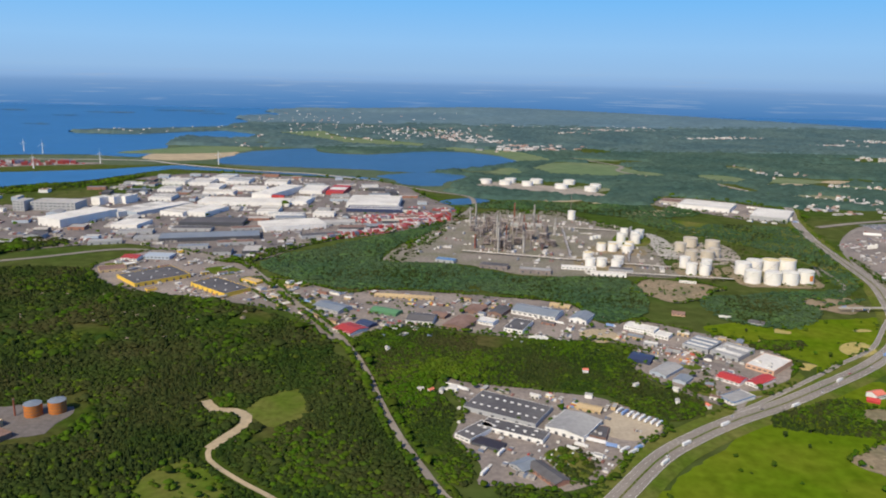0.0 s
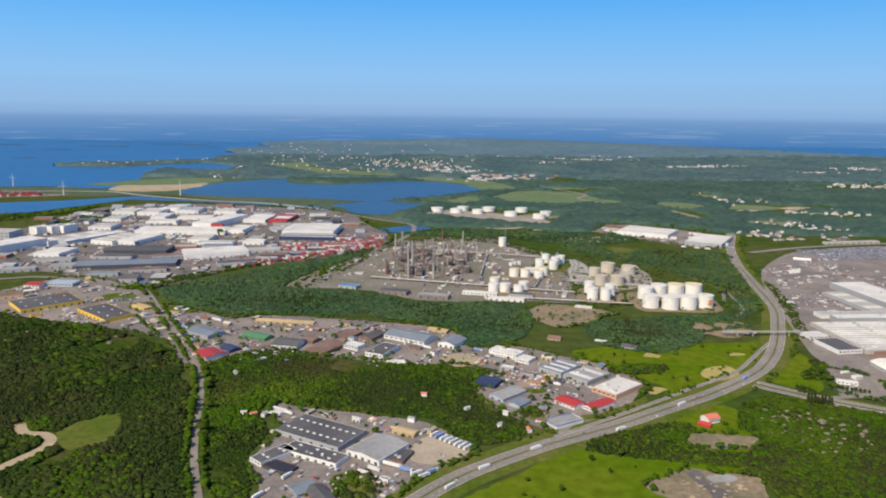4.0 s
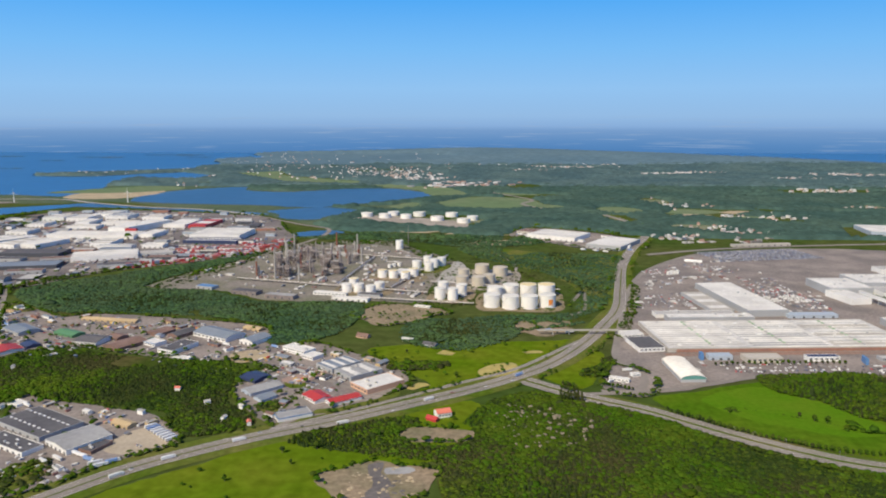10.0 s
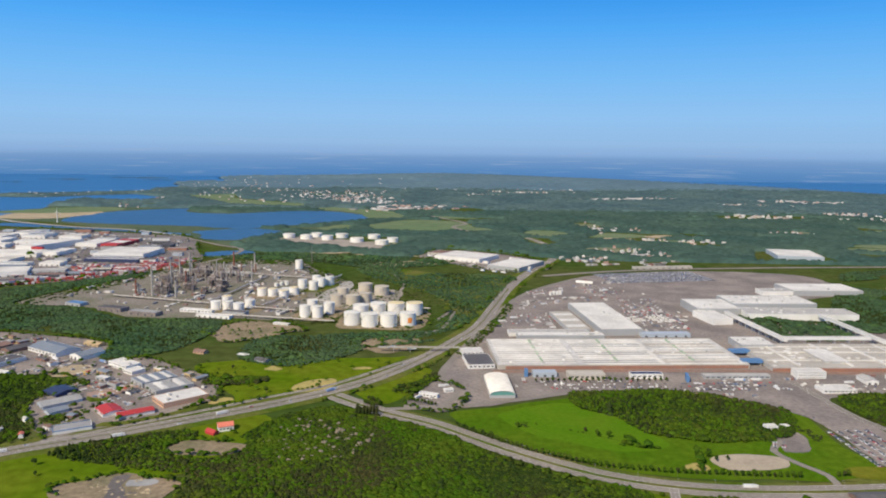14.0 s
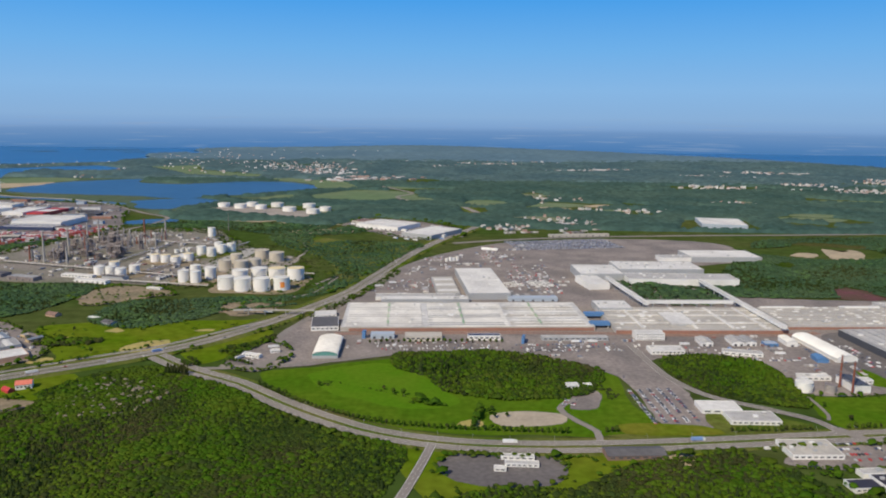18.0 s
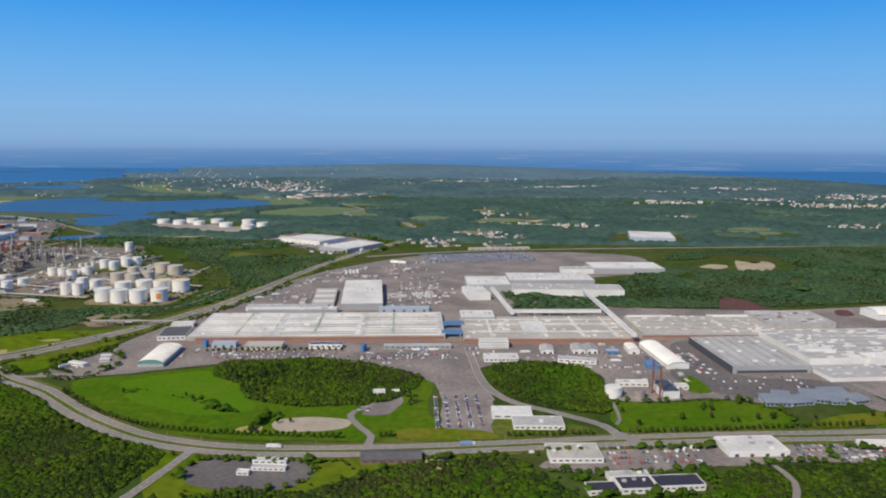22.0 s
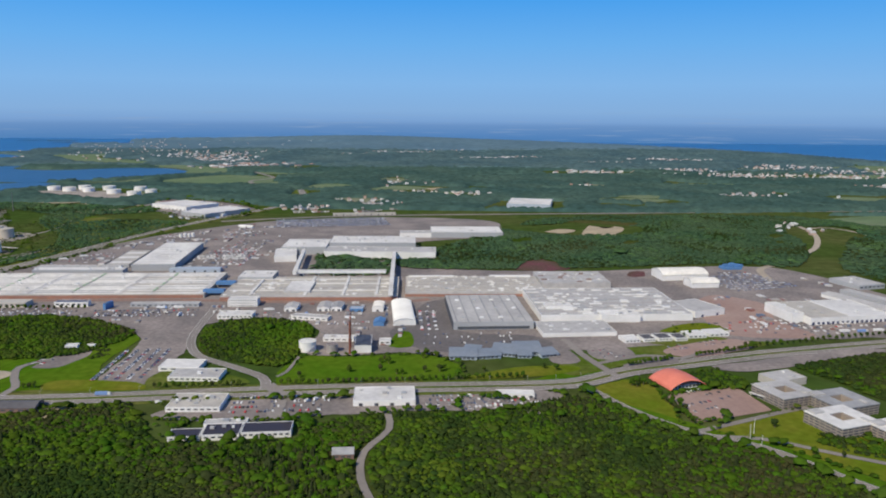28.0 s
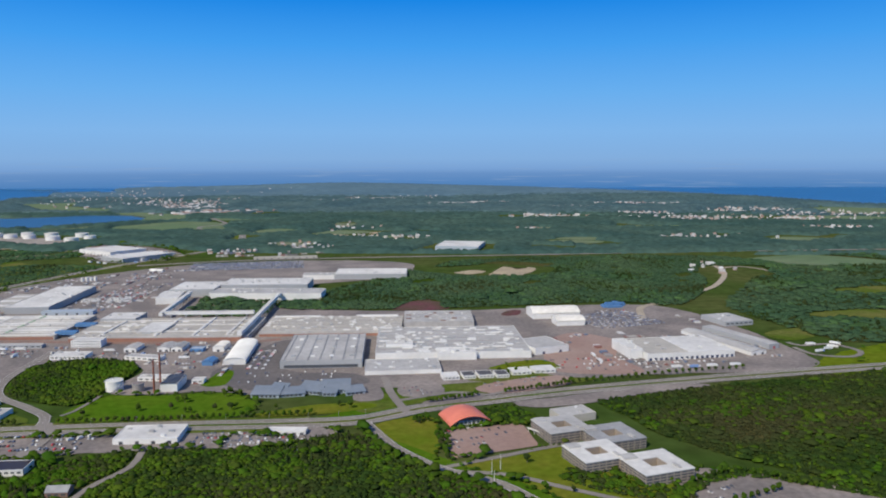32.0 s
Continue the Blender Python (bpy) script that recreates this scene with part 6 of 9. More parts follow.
hall("school_wing", "middle school wing with dark solar panels", 914, 428, 20, 15, 3.4, 8, SOLAR, WHITE, vents=3, panes=5, trim=WHITE)
hall("school_annex", "pale flat annex behind the school", 912, 440, 24, 7, 3.0, 8, PALEROOF, WHITE, vents=3)
hall("brown_motel", "low brown-roofed building with a terrace", 775, 456, 36, 13, 3.2, 6, DARKROOF, BROWNROOF, "gable", rise=1.6, panes=7)
hall("service_canopy", "white service station canopy", 704, 447, 20, 4.5, 2.5, 0, PALEROOF, WHITE, panes=5)
hall("service_shop", "white service shop", 706, 438, 20, 5, 2.4, 0, PALEROOF, WHITE, panes=6)
hall("service_hut", "small white service building", 693, 431, 7, 4, 2.6, 0, WHITEROOF, WHITE, panes=2)
def wedge_hall(label, x, y, turn, wings):
    """A low visitor hall of angular wings, each under one tilted slate-blue roof. wings: x, y, w, d, low eave, high eave, turn."""
    b = thing("visitor_hall", label, "hall", x, y, 0, turn, "visitor halls")
    for wx, wy, w, d, lo, hi, a in wings:
        m = pose(wx, wy, 0, 0, 0, a)
        f = Form()
        f.v += [(-w / 2, -d / 2, 0), (w / 2, -d / 2, 0), (w / 2, d / 2, 0), (-w / 2, d / 2, 0), (-w / 2, -d / 2, lo), (w / 2, -d / 2, lo), (w / 2, d / 2, hi), (-w / 2, d / 2, hi)]
        f.f += [(0, 1, 5, 4), (1, 2, 6, 5), (2, 3, 7, 6), (3, 0, 4, 7), (4, 5, 6, 7), (3, 2, 1, 0)]
        f.make("wall", PALEBLUE, b).matrix_basis = m
        o, t = 0.7, 0.35
        s = (hi - lo) / d * o
        f = Form()
        f.v += [(q * (w / 2 + o), e * (d / 2 + o), z) for z0 in (0.02, t) for q, e, z in ((-1, -1, lo - s + z0), (1, -1, lo - s + z0), (1, 1, hi + s + z0), (-1, 1, hi + s + z0))]
        f.f += [(3, 2, 1, 0), (4, 5, 6, 7), (0, 1, 5, 4), (1, 2, 6, 5), (2, 3, 7, 6), (3, 0, 4, 7)]
        f.make("roof", BLUEROOF, b).matrix_basis = m
        for i in range(int(w / 3)):
            Form().box(-w / 2 + 0.7 + i * 3, -d / 2 - 0.08, 0.5, -w / 2 + 3.0 + i * 3, -d / 2 + 0.02, lo * 0.8).make("window", GLASS, b).matrix_basis = m
    return b


wedge_hall("low slate-blue visitor hall with tilted roofs", 1054, 572, 1, [(-9, 0, 20, 14, 2.6, 4.6, 0), (9, 2, 17, 12, 2.2, 3.8, 12), (-2, 9, 12, 8, 3.2, 5.0, -14)])
wedge_hall("angular slate-blue hall with a glazed front", 1088, 582, 1, [(-12, 0, 18, 15, 2.6, 5.2, -12), (5, 3, 20, 16, 3.0, 6.0, 8), (19, -2, 14, 12, 2.2, 3.6, 20), (2, -8, 10, 6, 2.2, 3.4, 0)])
hall("wood_house", "lone grey-roofed house in the wood", 985, 405, 11, 8, 3.4, 8, GREYROOF, BROWNROOF, "gable", rise=2, panes=3, category="house")
for i, (cx, cy, w_) in enumerate(((1172, 612, 13), (1186, 615, 10), (1199, 618, 12), (1212, 619, 10), (1227, 628, 16), (1246, 634, 18))):
    hall("white_pavilion", "white flat-roofed pavilion", cx + 4, cy + 8, w_, 13, 3.2, 14, DARKROOF if 0 < i < 4 else WHITEROOF, WHITE, panes=4, group="pavilions")

# the boiler house
boiler = hall("boiler_house", "boiler house with a dark roof and cream front", 969, 588, 12.5, 25, 6.5, 6, DARKWALL, WHITE, "gable", rise=0.3)
hall("boiler_annex", "white flat annex of the boiler house", 947, 606, 24, 9, 3.4, 2, WHITEROOF, WHITE, vents=3, panes=5)
hall("boiler_store", "white block beside the boiler house", 984, 600, 9, 8, 3.6, 4, WHITEROOF, WHITE, panes=2)
for cx, cy, top in ((961, 572.5, 26), (959, 588, 26)):
    st = thing("chimney", "slim rust-red steel chimney", "chimney", cx, cy, group="boiler chimneys")
    Form().tube(0, 0, 0, top, 0.85, 0.6, 12).make("flue", RUST, st, smooth=True)
    for z in (top * 0.5, top * 0.8, top - 0.5):
        Form().tube(0, 0, z, z + 0.35, 1.05, 1.05, 12).make("ring", STEEL, st)

# the domed hall with its coral shell roof
dome = thing("domed_hall", "hall under a curved coral-red shell roof", "hall", 1189, 526, 0, 21)
g = Form()
N = 16
for i in range(N + 1):
    for j in range(N + 1):
        u, w_ = -1 + 2 * i / N, -1 + 2 * j / N
        g.v.append((u * 14.5, w_ * 12.5, 0.9 + 6.6 * (1 - u * u) ** 0.85 * (0.72 + 0.28 * math.cos(w_ * 1.3))))
for i in range(N):
    for j in range(N):
        a = i * (N + 1) + j
        g.f.append((a, a + N + 1, a + N + 2, a + 1))
shell = g.make("roof", CORAL, dome, smooth=True)
sol = shell.modifiers.new("thick", "SOLIDIFY")
sol.thickness = 0.5
Form().box(-10.5, -10, 0, 10.5, 10, 2.5).make("wall", WHITE, dome)
for i in range(7):
    Form().box(-9.6 + i * 2.8, -10.12, 0.5, -7.6 + i * 2.8, -9.98, 2.3).make("window", GLASS, dome)


# the office blocks
def office(label, x, y, w, d, h, turn, roof=None):
    """A four-storey courtyard block with window bands."""
    b = thing("office_building", label, "office block", x, y, 0, turn, "office blocks")
    hw, hd, c = w / 2, d / 2, 5.2
    Form().box(-hw, -hd, 0, hw, -c, h).box(-hw, c, 0, hw, hd, h).box(-hw, -c, 0, -c, c, h).box(c, -c, 0, hw, c, h).make("wall", OFFICEBRICK, b)
    Form().box(-hw - 0.3, -hd - 0.3, h, hw + 0.3, -c, h + 0.5).box(-hw - 0.3, c, h, hw + 0.3, hd + 0.3, h + 0.5).box(-hw - 0.3, -c, h, -c, c, h + 0.5).box(c, -c, h, hw + 0.3, c, h + 0.5).make("roof", roof or WHITEROOF, b)
    Form().box(-hw + 1, -hd + 1, h + 0.5, -c - 1.5, -c - 1, h + 1.5).make("plant_room", PALEROOF, b)
    Form().box(c + 1, c + 1.2, h + 0.5, hw - 2, c + 3.2, h + 1.4).make("plant_room", PALEROOF, b)
    pane = None
    for fl in range(4):
        z = h * (fl + 0.55) / 4
        for face, n in ((0, 7), (1, 3), (2, 3), (3, 7)):
            for i in range(n):
                s = (-0.5 + (i + 0.5) / n)
                at = ((s * w, -hd, z), (s * w, hd, z), (-hw, s * d, z), (hw, s * d, z))[face]
                if pane is None:
                    pane = Form().box(-0.5, -0.06, -0.5, 0.5, 0.06, 0.5).make("window", GLASS, b)
                    q = pane
                else:
                    q = share("window", pane.data, b)
                size = (w if face < 2 else d) / n * 0.8
                q.matrix_basis = Matrix.LocRotScale(at, Euler((0, 0, 0 if face < 2 else math.pi / 2)), (size, 1, h / 4 * 0.46))
    return b


office("brick four-storey courtyard office with pale roof", 1249, 501, 27, 28, 6.4, -68, PALEROOF)
office("beige four-storey courtyard office with grey roof", 1278, 488, 28, 29, 6.2, -68, GREYROOF)
office("beige four-storey courtyard office with white roof", 1264, 458, 27, 29, 6.6, -68)
office("beige four-storey courtyard office at the lawn", 1293, 444, 28, 30, 6.3, -68)
hall("office_hall", "low pale hall behind the office blocks", 1260, 532, 17, 25, 5, -66, PALEROOF, BEIGEROOF, vents=2)
canopy = thing("covered_walk", "narrow white covered walk", "canopy", 1236, 497, 0, -48)
Form().box(-11, -0.7, 2.4, 11, 0.7, 2.7).make("roof", WHITEROOF, canopy)
for x in (-10, -5, 0, 5, 10):
    Form().box(x - 0.12, -0.12, 0, x + 0.12, 0.12, 2.4).make("post", WHITE, canopy)

# the silo works in the wood
for cx, cy in ((-284, 484), (-270, 490)):
    s_ = thing("grain_silo", "orange corrugated silo with a blue-grey roof", "silo", cx, cy, group="rust silos")
    Form().tube(0, 0, 0, 9, 6, 6, 24).make("shell", SILORED, s_, smooth=True)
    Form().cone(0, 0, 9, 10.2, 6.2, 24).make("roof", BLUEROOF, s_)
    for z in (2.2, 4.5, 6.8):
        Form().tube(0, 0, z, z + 0.25, 6.1, 6.1, 24).make("band", BROWNROOF, s_)
hall("silo_hall", "cream hall of the silo works", -310, 466, 26, 14, 5, -28, WHITEROOF, TAN, doors=4, vents=3)
hall("silo_shed", "low dark shed of the silo works", -292, 452, 22, 9, 4, -28, BROWNROOF, BROWNROOF, doors=3)
st = thing("chimney", "rust-red chimney beside the silos", "chimney", -296, 482)
Form().tube(0, 0, 0, 13, 0.7, 0.5, 10).make("flue", RUST, st)
Form().tube(0, 0, 12.2, 12.6, 0.8, 0.8, 10).make("ring", STEEL, st)


# ---- tanks and refinery ----
def tank(label, x, y, r, h, paint=None, top=None, group="storage tanks", mark=False):
    """A cylindrical storage tank: shell, roof, rim, stair and a hatch."""
    t = thing("storage_tank", label, "storage tank", x, y, 0.0, random.Random(int(x * 3 + y)).uniform(0, 360), group)
    paint = paint or TANKWHITE
    shell = Form().tube(0, 0, 0, h, r, r, 32).make("shell", paint, t, smooth=True)
    lid = Form().cone(0, 0, h, h + r * 0.10, r * 0.985, 32).make("roof", top or TANKTOP, t)
    g = Form()
    n = 32
    i0 = len(g.v)
    for z, q in ((h - 0.35, r), (h - 0.35, r + 0.22), (h + 0.25, r + 0.22), (h + 0.25, r)):
        g.v += [(q * math.cos(2 * math.pi * i / n), q * math.sin(2 * math.pi * i / n), z) for i in range(n)]
    for a in range(3):
        g.f += [(i0 + a * n + i, i0 + a * n + (i + 1) % n, i0 + (a + 1) * n + (i + 1) % n, i0 + (a + 1) * n + i) for i in range(n)]
    g.make("rim", paint, t)
    g = Form()
    for i in range(15):
        a, z = i * 0.11, (h - 0.4) * i / 14
        g.v += [(q * math.cos(a), q * math.sin(a), z + e) for q, e in ((r + 0.02, 0), (r + 0.45, 0), (r + 0.45, 0.2), (r + 0.02, 0.2))]
    g.f += [(4 * i + k, 4 * i + (k + 1) % 4, 4 * i + 4 + (k + 1) % 4, 4 * i + 4 + k) for i in range(14) for k in range(4)] + [(3, 2, 1, 0), (56, 57, 58, 59)]
    g.make("stair", PALEROOF, shell)
    Form().tube(r * 0.3, 0, h + r * 0.06, h + r * 0.07 + 0.7, 0.5, 0.5, 8).make("hatch", paint, lid)
    if mark:
        t.matrix_basis = pose(x, y, 0)
        g = Form()
        for z0, z1 in ((h * 0.28, h * 0.72),):
            n = len(g.v)
            for i in range(7):
                a = math.radians(-86 + i * 5.2)
                g.v += [((r + 0.05) * math.cos(a), (r + 0.05) * math.sin(a), z0), ((r + 0.05) * math.cos(a), (r + 0.05) * math.sin(a), z1)]
            g.f += [(n + 2 * i, n + 2 * i + 2, n + 2 * i + 3, n + 2 * i + 1) for i in range(6)]
        g.make("painted_square", ORANGE, shell, "orange painted square")
    return t


tank("big white oil tank with a shallow cone roof", 382, 878, 9.7, 15.0, TANKWHITE, None, "storage tanks")
tank("big white oil tank with a shallow cone roof", 404, 872, 10.0, 15.0, TANKWHITE, None, "storage tanks")
tank("big white oil tank with a shallow cone roof", 426, 874, 10.0, 15.0, TANKWHITE, None, "storage tanks")
tank("big white oil tank with an orange square", 448, 881, 9.7, 15.0, TANKWHITE, None, "storage tanks", mark=True)
tank("big white oil tank in the back row", 386, 919, 9.8, 15.0, TANKWHITE, None, "storage tanks")
tank("big white oil tank in the back row", 406, 933, 9.9, 15.0, TANKWHITE, None, "storage tanks")
tank("big white oil tank in the back row", 428, 936, 10.6, 15.0, TANKWHITE, CREAM, "storage tanks")
tank("big white oil tank in the back row", 451, 938, 10.6, 15.0, TANKWHITE, CREAM, "storage tanks")
tank("tall white storage tank with cone roof", 318, 911, 6.7, 14.5, TANKWHITE, None, "storage tanks")
tank("tall white storage tank with cone roof", 334, 909, 6.6, 14.5, TANKWHITE, None, "storage tanks")
tank("tall white storage tank with cone roof", 344, 932, 6.8, 14.5, TANKWHITE, None, "storage tanks")
tank("tall white storage tank with cone roof", 320, 945, 6.6, 14.5, TANKWHITE, None, "storage tanks")
tank("white product tank with cone roof", 196, 942, 6.7, 11.0, TANKWHITE, None, "product tanks")
tank("white product tank with cone roof", 211, 943, 6.7, 11.0, TANKWHITE, None, "product tanks")
tank("white product tank with cone roof", 228, 934, 6.6, 11.0, TANKWHITE, None, "product tanks")
tank("white product tank with cone roof", 236, 955, 6.7, 11.0, TANKWHITE, None, "product tanks")
tank("white product tank with cone roof", 199, 976, 6.6, 11.0, TANKWHITE, CREAM, "product tanks")
tank("white product tank with cone roof", 229, 1034, 6.5, 11.0, TANKWHITE, CREAM, "product tanks")
tank("white product tank with cone roof", 245, 1032, 6.8, 11.0, TANKWHITE, CREAM, "product tanks")
tank("white product tank with cone roof", 263, 1022, 6.7, 11.0, TANKWHITE, CREAM, "product tanks")
tank("white product tank with cone roof", 272, 1046, 6.9, 11.0, TANKWHITE, CREAM, "product tanks")
tank("white product tank with cone roof", 272, 1096, 6.8, 13.0, TANKWHITE, None, "product tanks")
tank("white product tank with cone roof", 291, 1085, 6.7, 13.0, TANKWHITE, None, "product tanks")
tank("white product tank with cone roof", 297, 1112, 6.8, 13.0, TANKWHITE, None, "product tanks")
tank("white product tank with cone roof", 307, 1126, 6.5, 13.0, TANKWHITE, None, "product tanks")
tank("white product tank with cone roof", 285, 1133, 6.1, 13.0, TANKWHITE, None, "product tanks")
tank("weathered beige tank with flat top", 343, 990, 8.3, 13.0, BEIGETANK, BEIGETANK, "beige tanks")
tank("weathered beige tank with flat top", 343, 1038, 7.9, 13.0, BEIGETANK, BEIGETANK, "beige tanks")
tank("weathered beige tank with flat top", 365, 989, 9.4, 13.0, BEIGETANK, BEIGETANK, "beige tanks")
tank("weathered beige tank with flat top", 379, 1004, 8.4, 13.0, BEIGETANK, BEIGETANK, "beige tanks")
tank("weathered beige tank with flat top", 369, 1074, 10.2, 13.0, BEIGETANK, BEIGETANK, "beige tanks")
tank("weathered beige tank with flat top", 395, 1056, 10.4, 13.0, BEIGETANK, BEIGETANK, "beige tanks")
tank("lone slim white tank beyond the others", 226, 1269, 6.4, 15.0, TANKWHITE, None, "storage tanks")
tank("low white tank on the hill", 101, 1699, 13.6, 9.0, TANKWHITE, None, "hill tanks")
tank("low white tank on the hill", 145, 1683, 14.0, 9.0, TANKWHITE, None, "hill tanks")
tank("low white tank on the hill", 160, 1722, 13.1, 9.0, TANKWHITE, None, "hill tanks")
tank("low white tank on the hill", 194, 1674, 12.7, 9.0, TANKWHITE, None, "hill tanks")
tank("low white tank on the hill", 220, 1717, 14.3, 9.0, TANKWHITE, None, "hill tanks")
tank("low white tank on the hill", 266, 1643, 14.9, 9.0, TANKWHITE, None, "hill tanks")
tank("low white tank on the hill", 295, 1711, 14.2, 9.0, TANKWHITE, None, "hill tanks")
tank("low white tank on the hill", 326, 1610, 14.6, 9.0, TANKWHITE, None, "hill tanks")
tank("low white tank on the hill", 344, 1654, 12.5, 9.0, TANKWHITE, None, "hill tanks")
tank("white water tank with a tapered base", 928, 579, 6.3, 7.6, TANKWHITE, None, "boiler tanks")
tank("grey steel tank beside the boilers", 947, 577, 4.2, 6.2, PIPE, STEEL, "boiler tanks")
tank("small white sphere-topped tank", 230, 1106, 3.0, 5.0, TANKWHITE, None, "small tanks")
tank("small white sphere-topped tank", 236, 1112, 3.0, 5.0, TANKWHITE, None, "small tanks")
tank("small white sphere-topped tank", 243, 1117, 3.0, 5.0, TANKWHITE, None, "small tanks")

# the refinery's process area
R0 = random.Random(5)
def column(x, y, h, r, mat):
    c = thing("process_column", "slim weathered steel process column with platforms", "process column", x, y, group="process columns")
    Form().tube(0, 0, 0, h, r, r * 0.85, 10).make("shaft", mat, c, smooth=True)
    for k in range(max(1, int(h / 7))):
        z = h * (k + 1) / (int(h / 7) + 1)
        Form().tube(0, 0, z, z + 0.3, r + 0.7, r + 0.7, 10).make("platform", STEEL, c)
    Form().cone(0, 0, h, h + r, r * 0.85, 10).make("cap", mat, c)


for i in range(70):
    u, v = R0.random(), R0.random()
    column(48 + 112 * u + 12 * v, 1010 + 215 * v + 14 * u, R0.choice((8, 11, 14, 17, 20, 23)), R0.uniform(0.6, 1.4), R0.choice((STEEL, STEEL, PIPE, STEEL, RUST, CONCRETE)))
for x, y, h in ((81, 1015, 43), (83, 1075, 41), (48, 1195, 32), (58, 1212, 34), (124, 1236, 33), (158, 1240, 30), (116, 1010, 24), (180, 1150, 24)):
    st = thing("flue_stack", "tall grey refinery flue stack", "chimney", x, y, group="flue stacks")
    Form().tube(0, 0, 0, h, 1.6, 1.1, 12).make("flue", CONCRETE if h != 33 else RUST, st, smooth=True)
    Form().tube(0, 0, h * 0.85, h * 0.85 + 0.4, 1.9, 1.9, 12).make("ring", STEEL, st)
    Form().tube(0, 0, h, h + 0.3, 1.2, 1.2, 12).make("cap", DARKWALL, st)


def steel_frame(x, y, w, d, levels, turn):
    f = thing("pipe_structure", "open steel structure full of pipes and vessels", "steel structure", x, y, 0, turn, "refinery structures")
    h = levels * 3.2
    for sx in (-w / 2, -w / 6, w / 6, w / 2):
        for sy in (-d / 2, d / 2):
            Form().box(sx - 0.25, sy - 0.25, 0, sx + 0.25, sy + 0.25, h).make("post", STEEL, f)
    for k in range(1, levels + 1):
        Form().box(-w / 2 - 0.3, -d / 2 - 0.3, k * 3.2 - 0.3, w / 2 + 0.3, d / 2 + 0.3, k * 3.2).make("deck", STEEL, f)
        for j in range(3):
            a = R0.uniform(-d / 2 + 1, d / 2 - 1)
            Form().pipe((-w / 2, a, k * 3.2 + 0.7), (w / 2, a, k * 3.2 + 0.7), R0.uniform(0.35, 0.8), 8).make("vessel", R0.choice((PIPE, STEEL, STEEL)), f)


for i in range(40):
    u, v = R0.random(), R0.random()
    steel_frame(50 + 118 * u, 1012 + 210 * v + 12 * u, R0.uniform(6, 13), R0.uniform(5, 9), R0.randint(1, 4), -14)
for a, b in (((30, 1006), (300, 934)), ((40, 1230), (300, 1160)), ((250, 960), (312, 1200)), ((176, 975), (196, 1180)), ((300, 1000), (470, 960)), ((210, 905), (360, 880))):
    n = math.hypot(b[0] - a[0], b[1] - a[1])
    rack = thing("pipe_rack", "long pipe rack on steel trestles", "pipe rack", a[0], a[1], 0, math.degrees(math.atan2(b[1] - a[1], b[0] - a[0])), "pipe racks")
    for j in range(5):
        Form().pipe((0, -1.6 + j * 0.8, 3.4), (n, -1.6 + j * 0.8, 3.4), 0.32, 6).make("pipe", (PIPE, WHITE, PIPE, STEEL, PIPE)[j], rack)
    for k in range(int(n / 14) + 1):
        Form().box(k * 14 - 0.2, -2.1, 0, k * 14 + 0.2, -1.8, 3.1).box(k * 14 - 0.2, 1.8, 0, k * 14 + 0.2, 2.1, 3.1).box(k * 14 - 0.2, -2.1, 2.8, k * 14 + 0.2, 2.1, 3.08).make("trestle", STEEL, rack)
hall("control_house", "long white control building", 178, 925, 44, 9, 4, -10, WHITEROOF, WHITE, panes=9)
hall("refinery_store", "grey refinery store", 230, 915, 30, 12, 5, -12, DARKROOF, GREYWALL, doors=4)
hall("refinery_store", "long white refinery shed", 210, 897, 44, 9, 4, -12, WHITEROOF, WHITE, doors=6)
hall("refinery_store", "blue-tarped store", 8, 952, 26, 14, 4, -20, BLUE, GREYWALL, doors=3)
hall("refinery_store", "grey machine store", 70, 925, 36, 16, 5, -16, DARKROOF, STEEL, doors=4)
hall("refinery_store", "grey machine store beside the wood", 120, 905, 40, 14, 5, -14, GREYROOF, STEEL, doors=4)
hall("refinery_office", "white refinery office", 255, 1060, 20, 30, 5, -12, WHITEROOF, WHITE, panes=4)
hall("refinery_office", "beige refinery workshop", 140, 1200, 50, 16, 5, -10, BEIGEROOF, GREYWALL, doors=5)
mast = thing("lattice_mast", "slim steel radio mast", "mast", 235, 1330)
Form().tube(0, 0, 0, 34, 0.7, 0.3, 4).make("shaft", STEEL, mast)


# ---- woods and far country ----
CLEAR1 = [(-139, 499), (-111, 535), (-93, 492), (-114, 474)]
CLEAR2 = [(-178, 400), (-160, 424), (-148, 418), (-128, 398), (-116, 381), (-140, 370), (-168, 378)]
TRACK = [(-172, 512), (-160, 497), (-146, 496), (-135, 487), (-134, 472), (-141, 456), (-147, 440), (-143, 426), (-119, 403), (-94, 384), (-70, 362)]
SILO = [(-335, 482), (-300, 500), (-256, 505), (-248, 470), (-262, 440), (-330, 436)]
woods("wood_west", "dense dark mixed wood beside the lane", [(-560, 600), (-400, 610), (-250, 606), (-100, 612), (-66, 560), (-40, 480), (0, 385), (30, 330), (-100, 270), (-420, 300), (-600, 450)], 1, 2.05, 3.1, holes=(CLEAR1, CLEAR2, SILO), spruce=0.20, bright=0.08, dark=0.82, lines=[(LANE, 3.0), (TRACK, 5.5)])
woods("wood_west_far", "dark mixed wood with rocky gaps below the yellow halls", [(-720, 780), (-560, 870), (-499, 884), (-440, 880), (-400, 838), (-345, 792), (-212, 745), (-125, 680), (-95, 625), (-110, 600), (-250, 590), (-400, 596), (-570, 584), (-680, 640)], 21, 3.31, 3.99, spruce=0.14, bright=0.06, dark=0.72, lines=[(LANE, 3.0)], coarse=True)
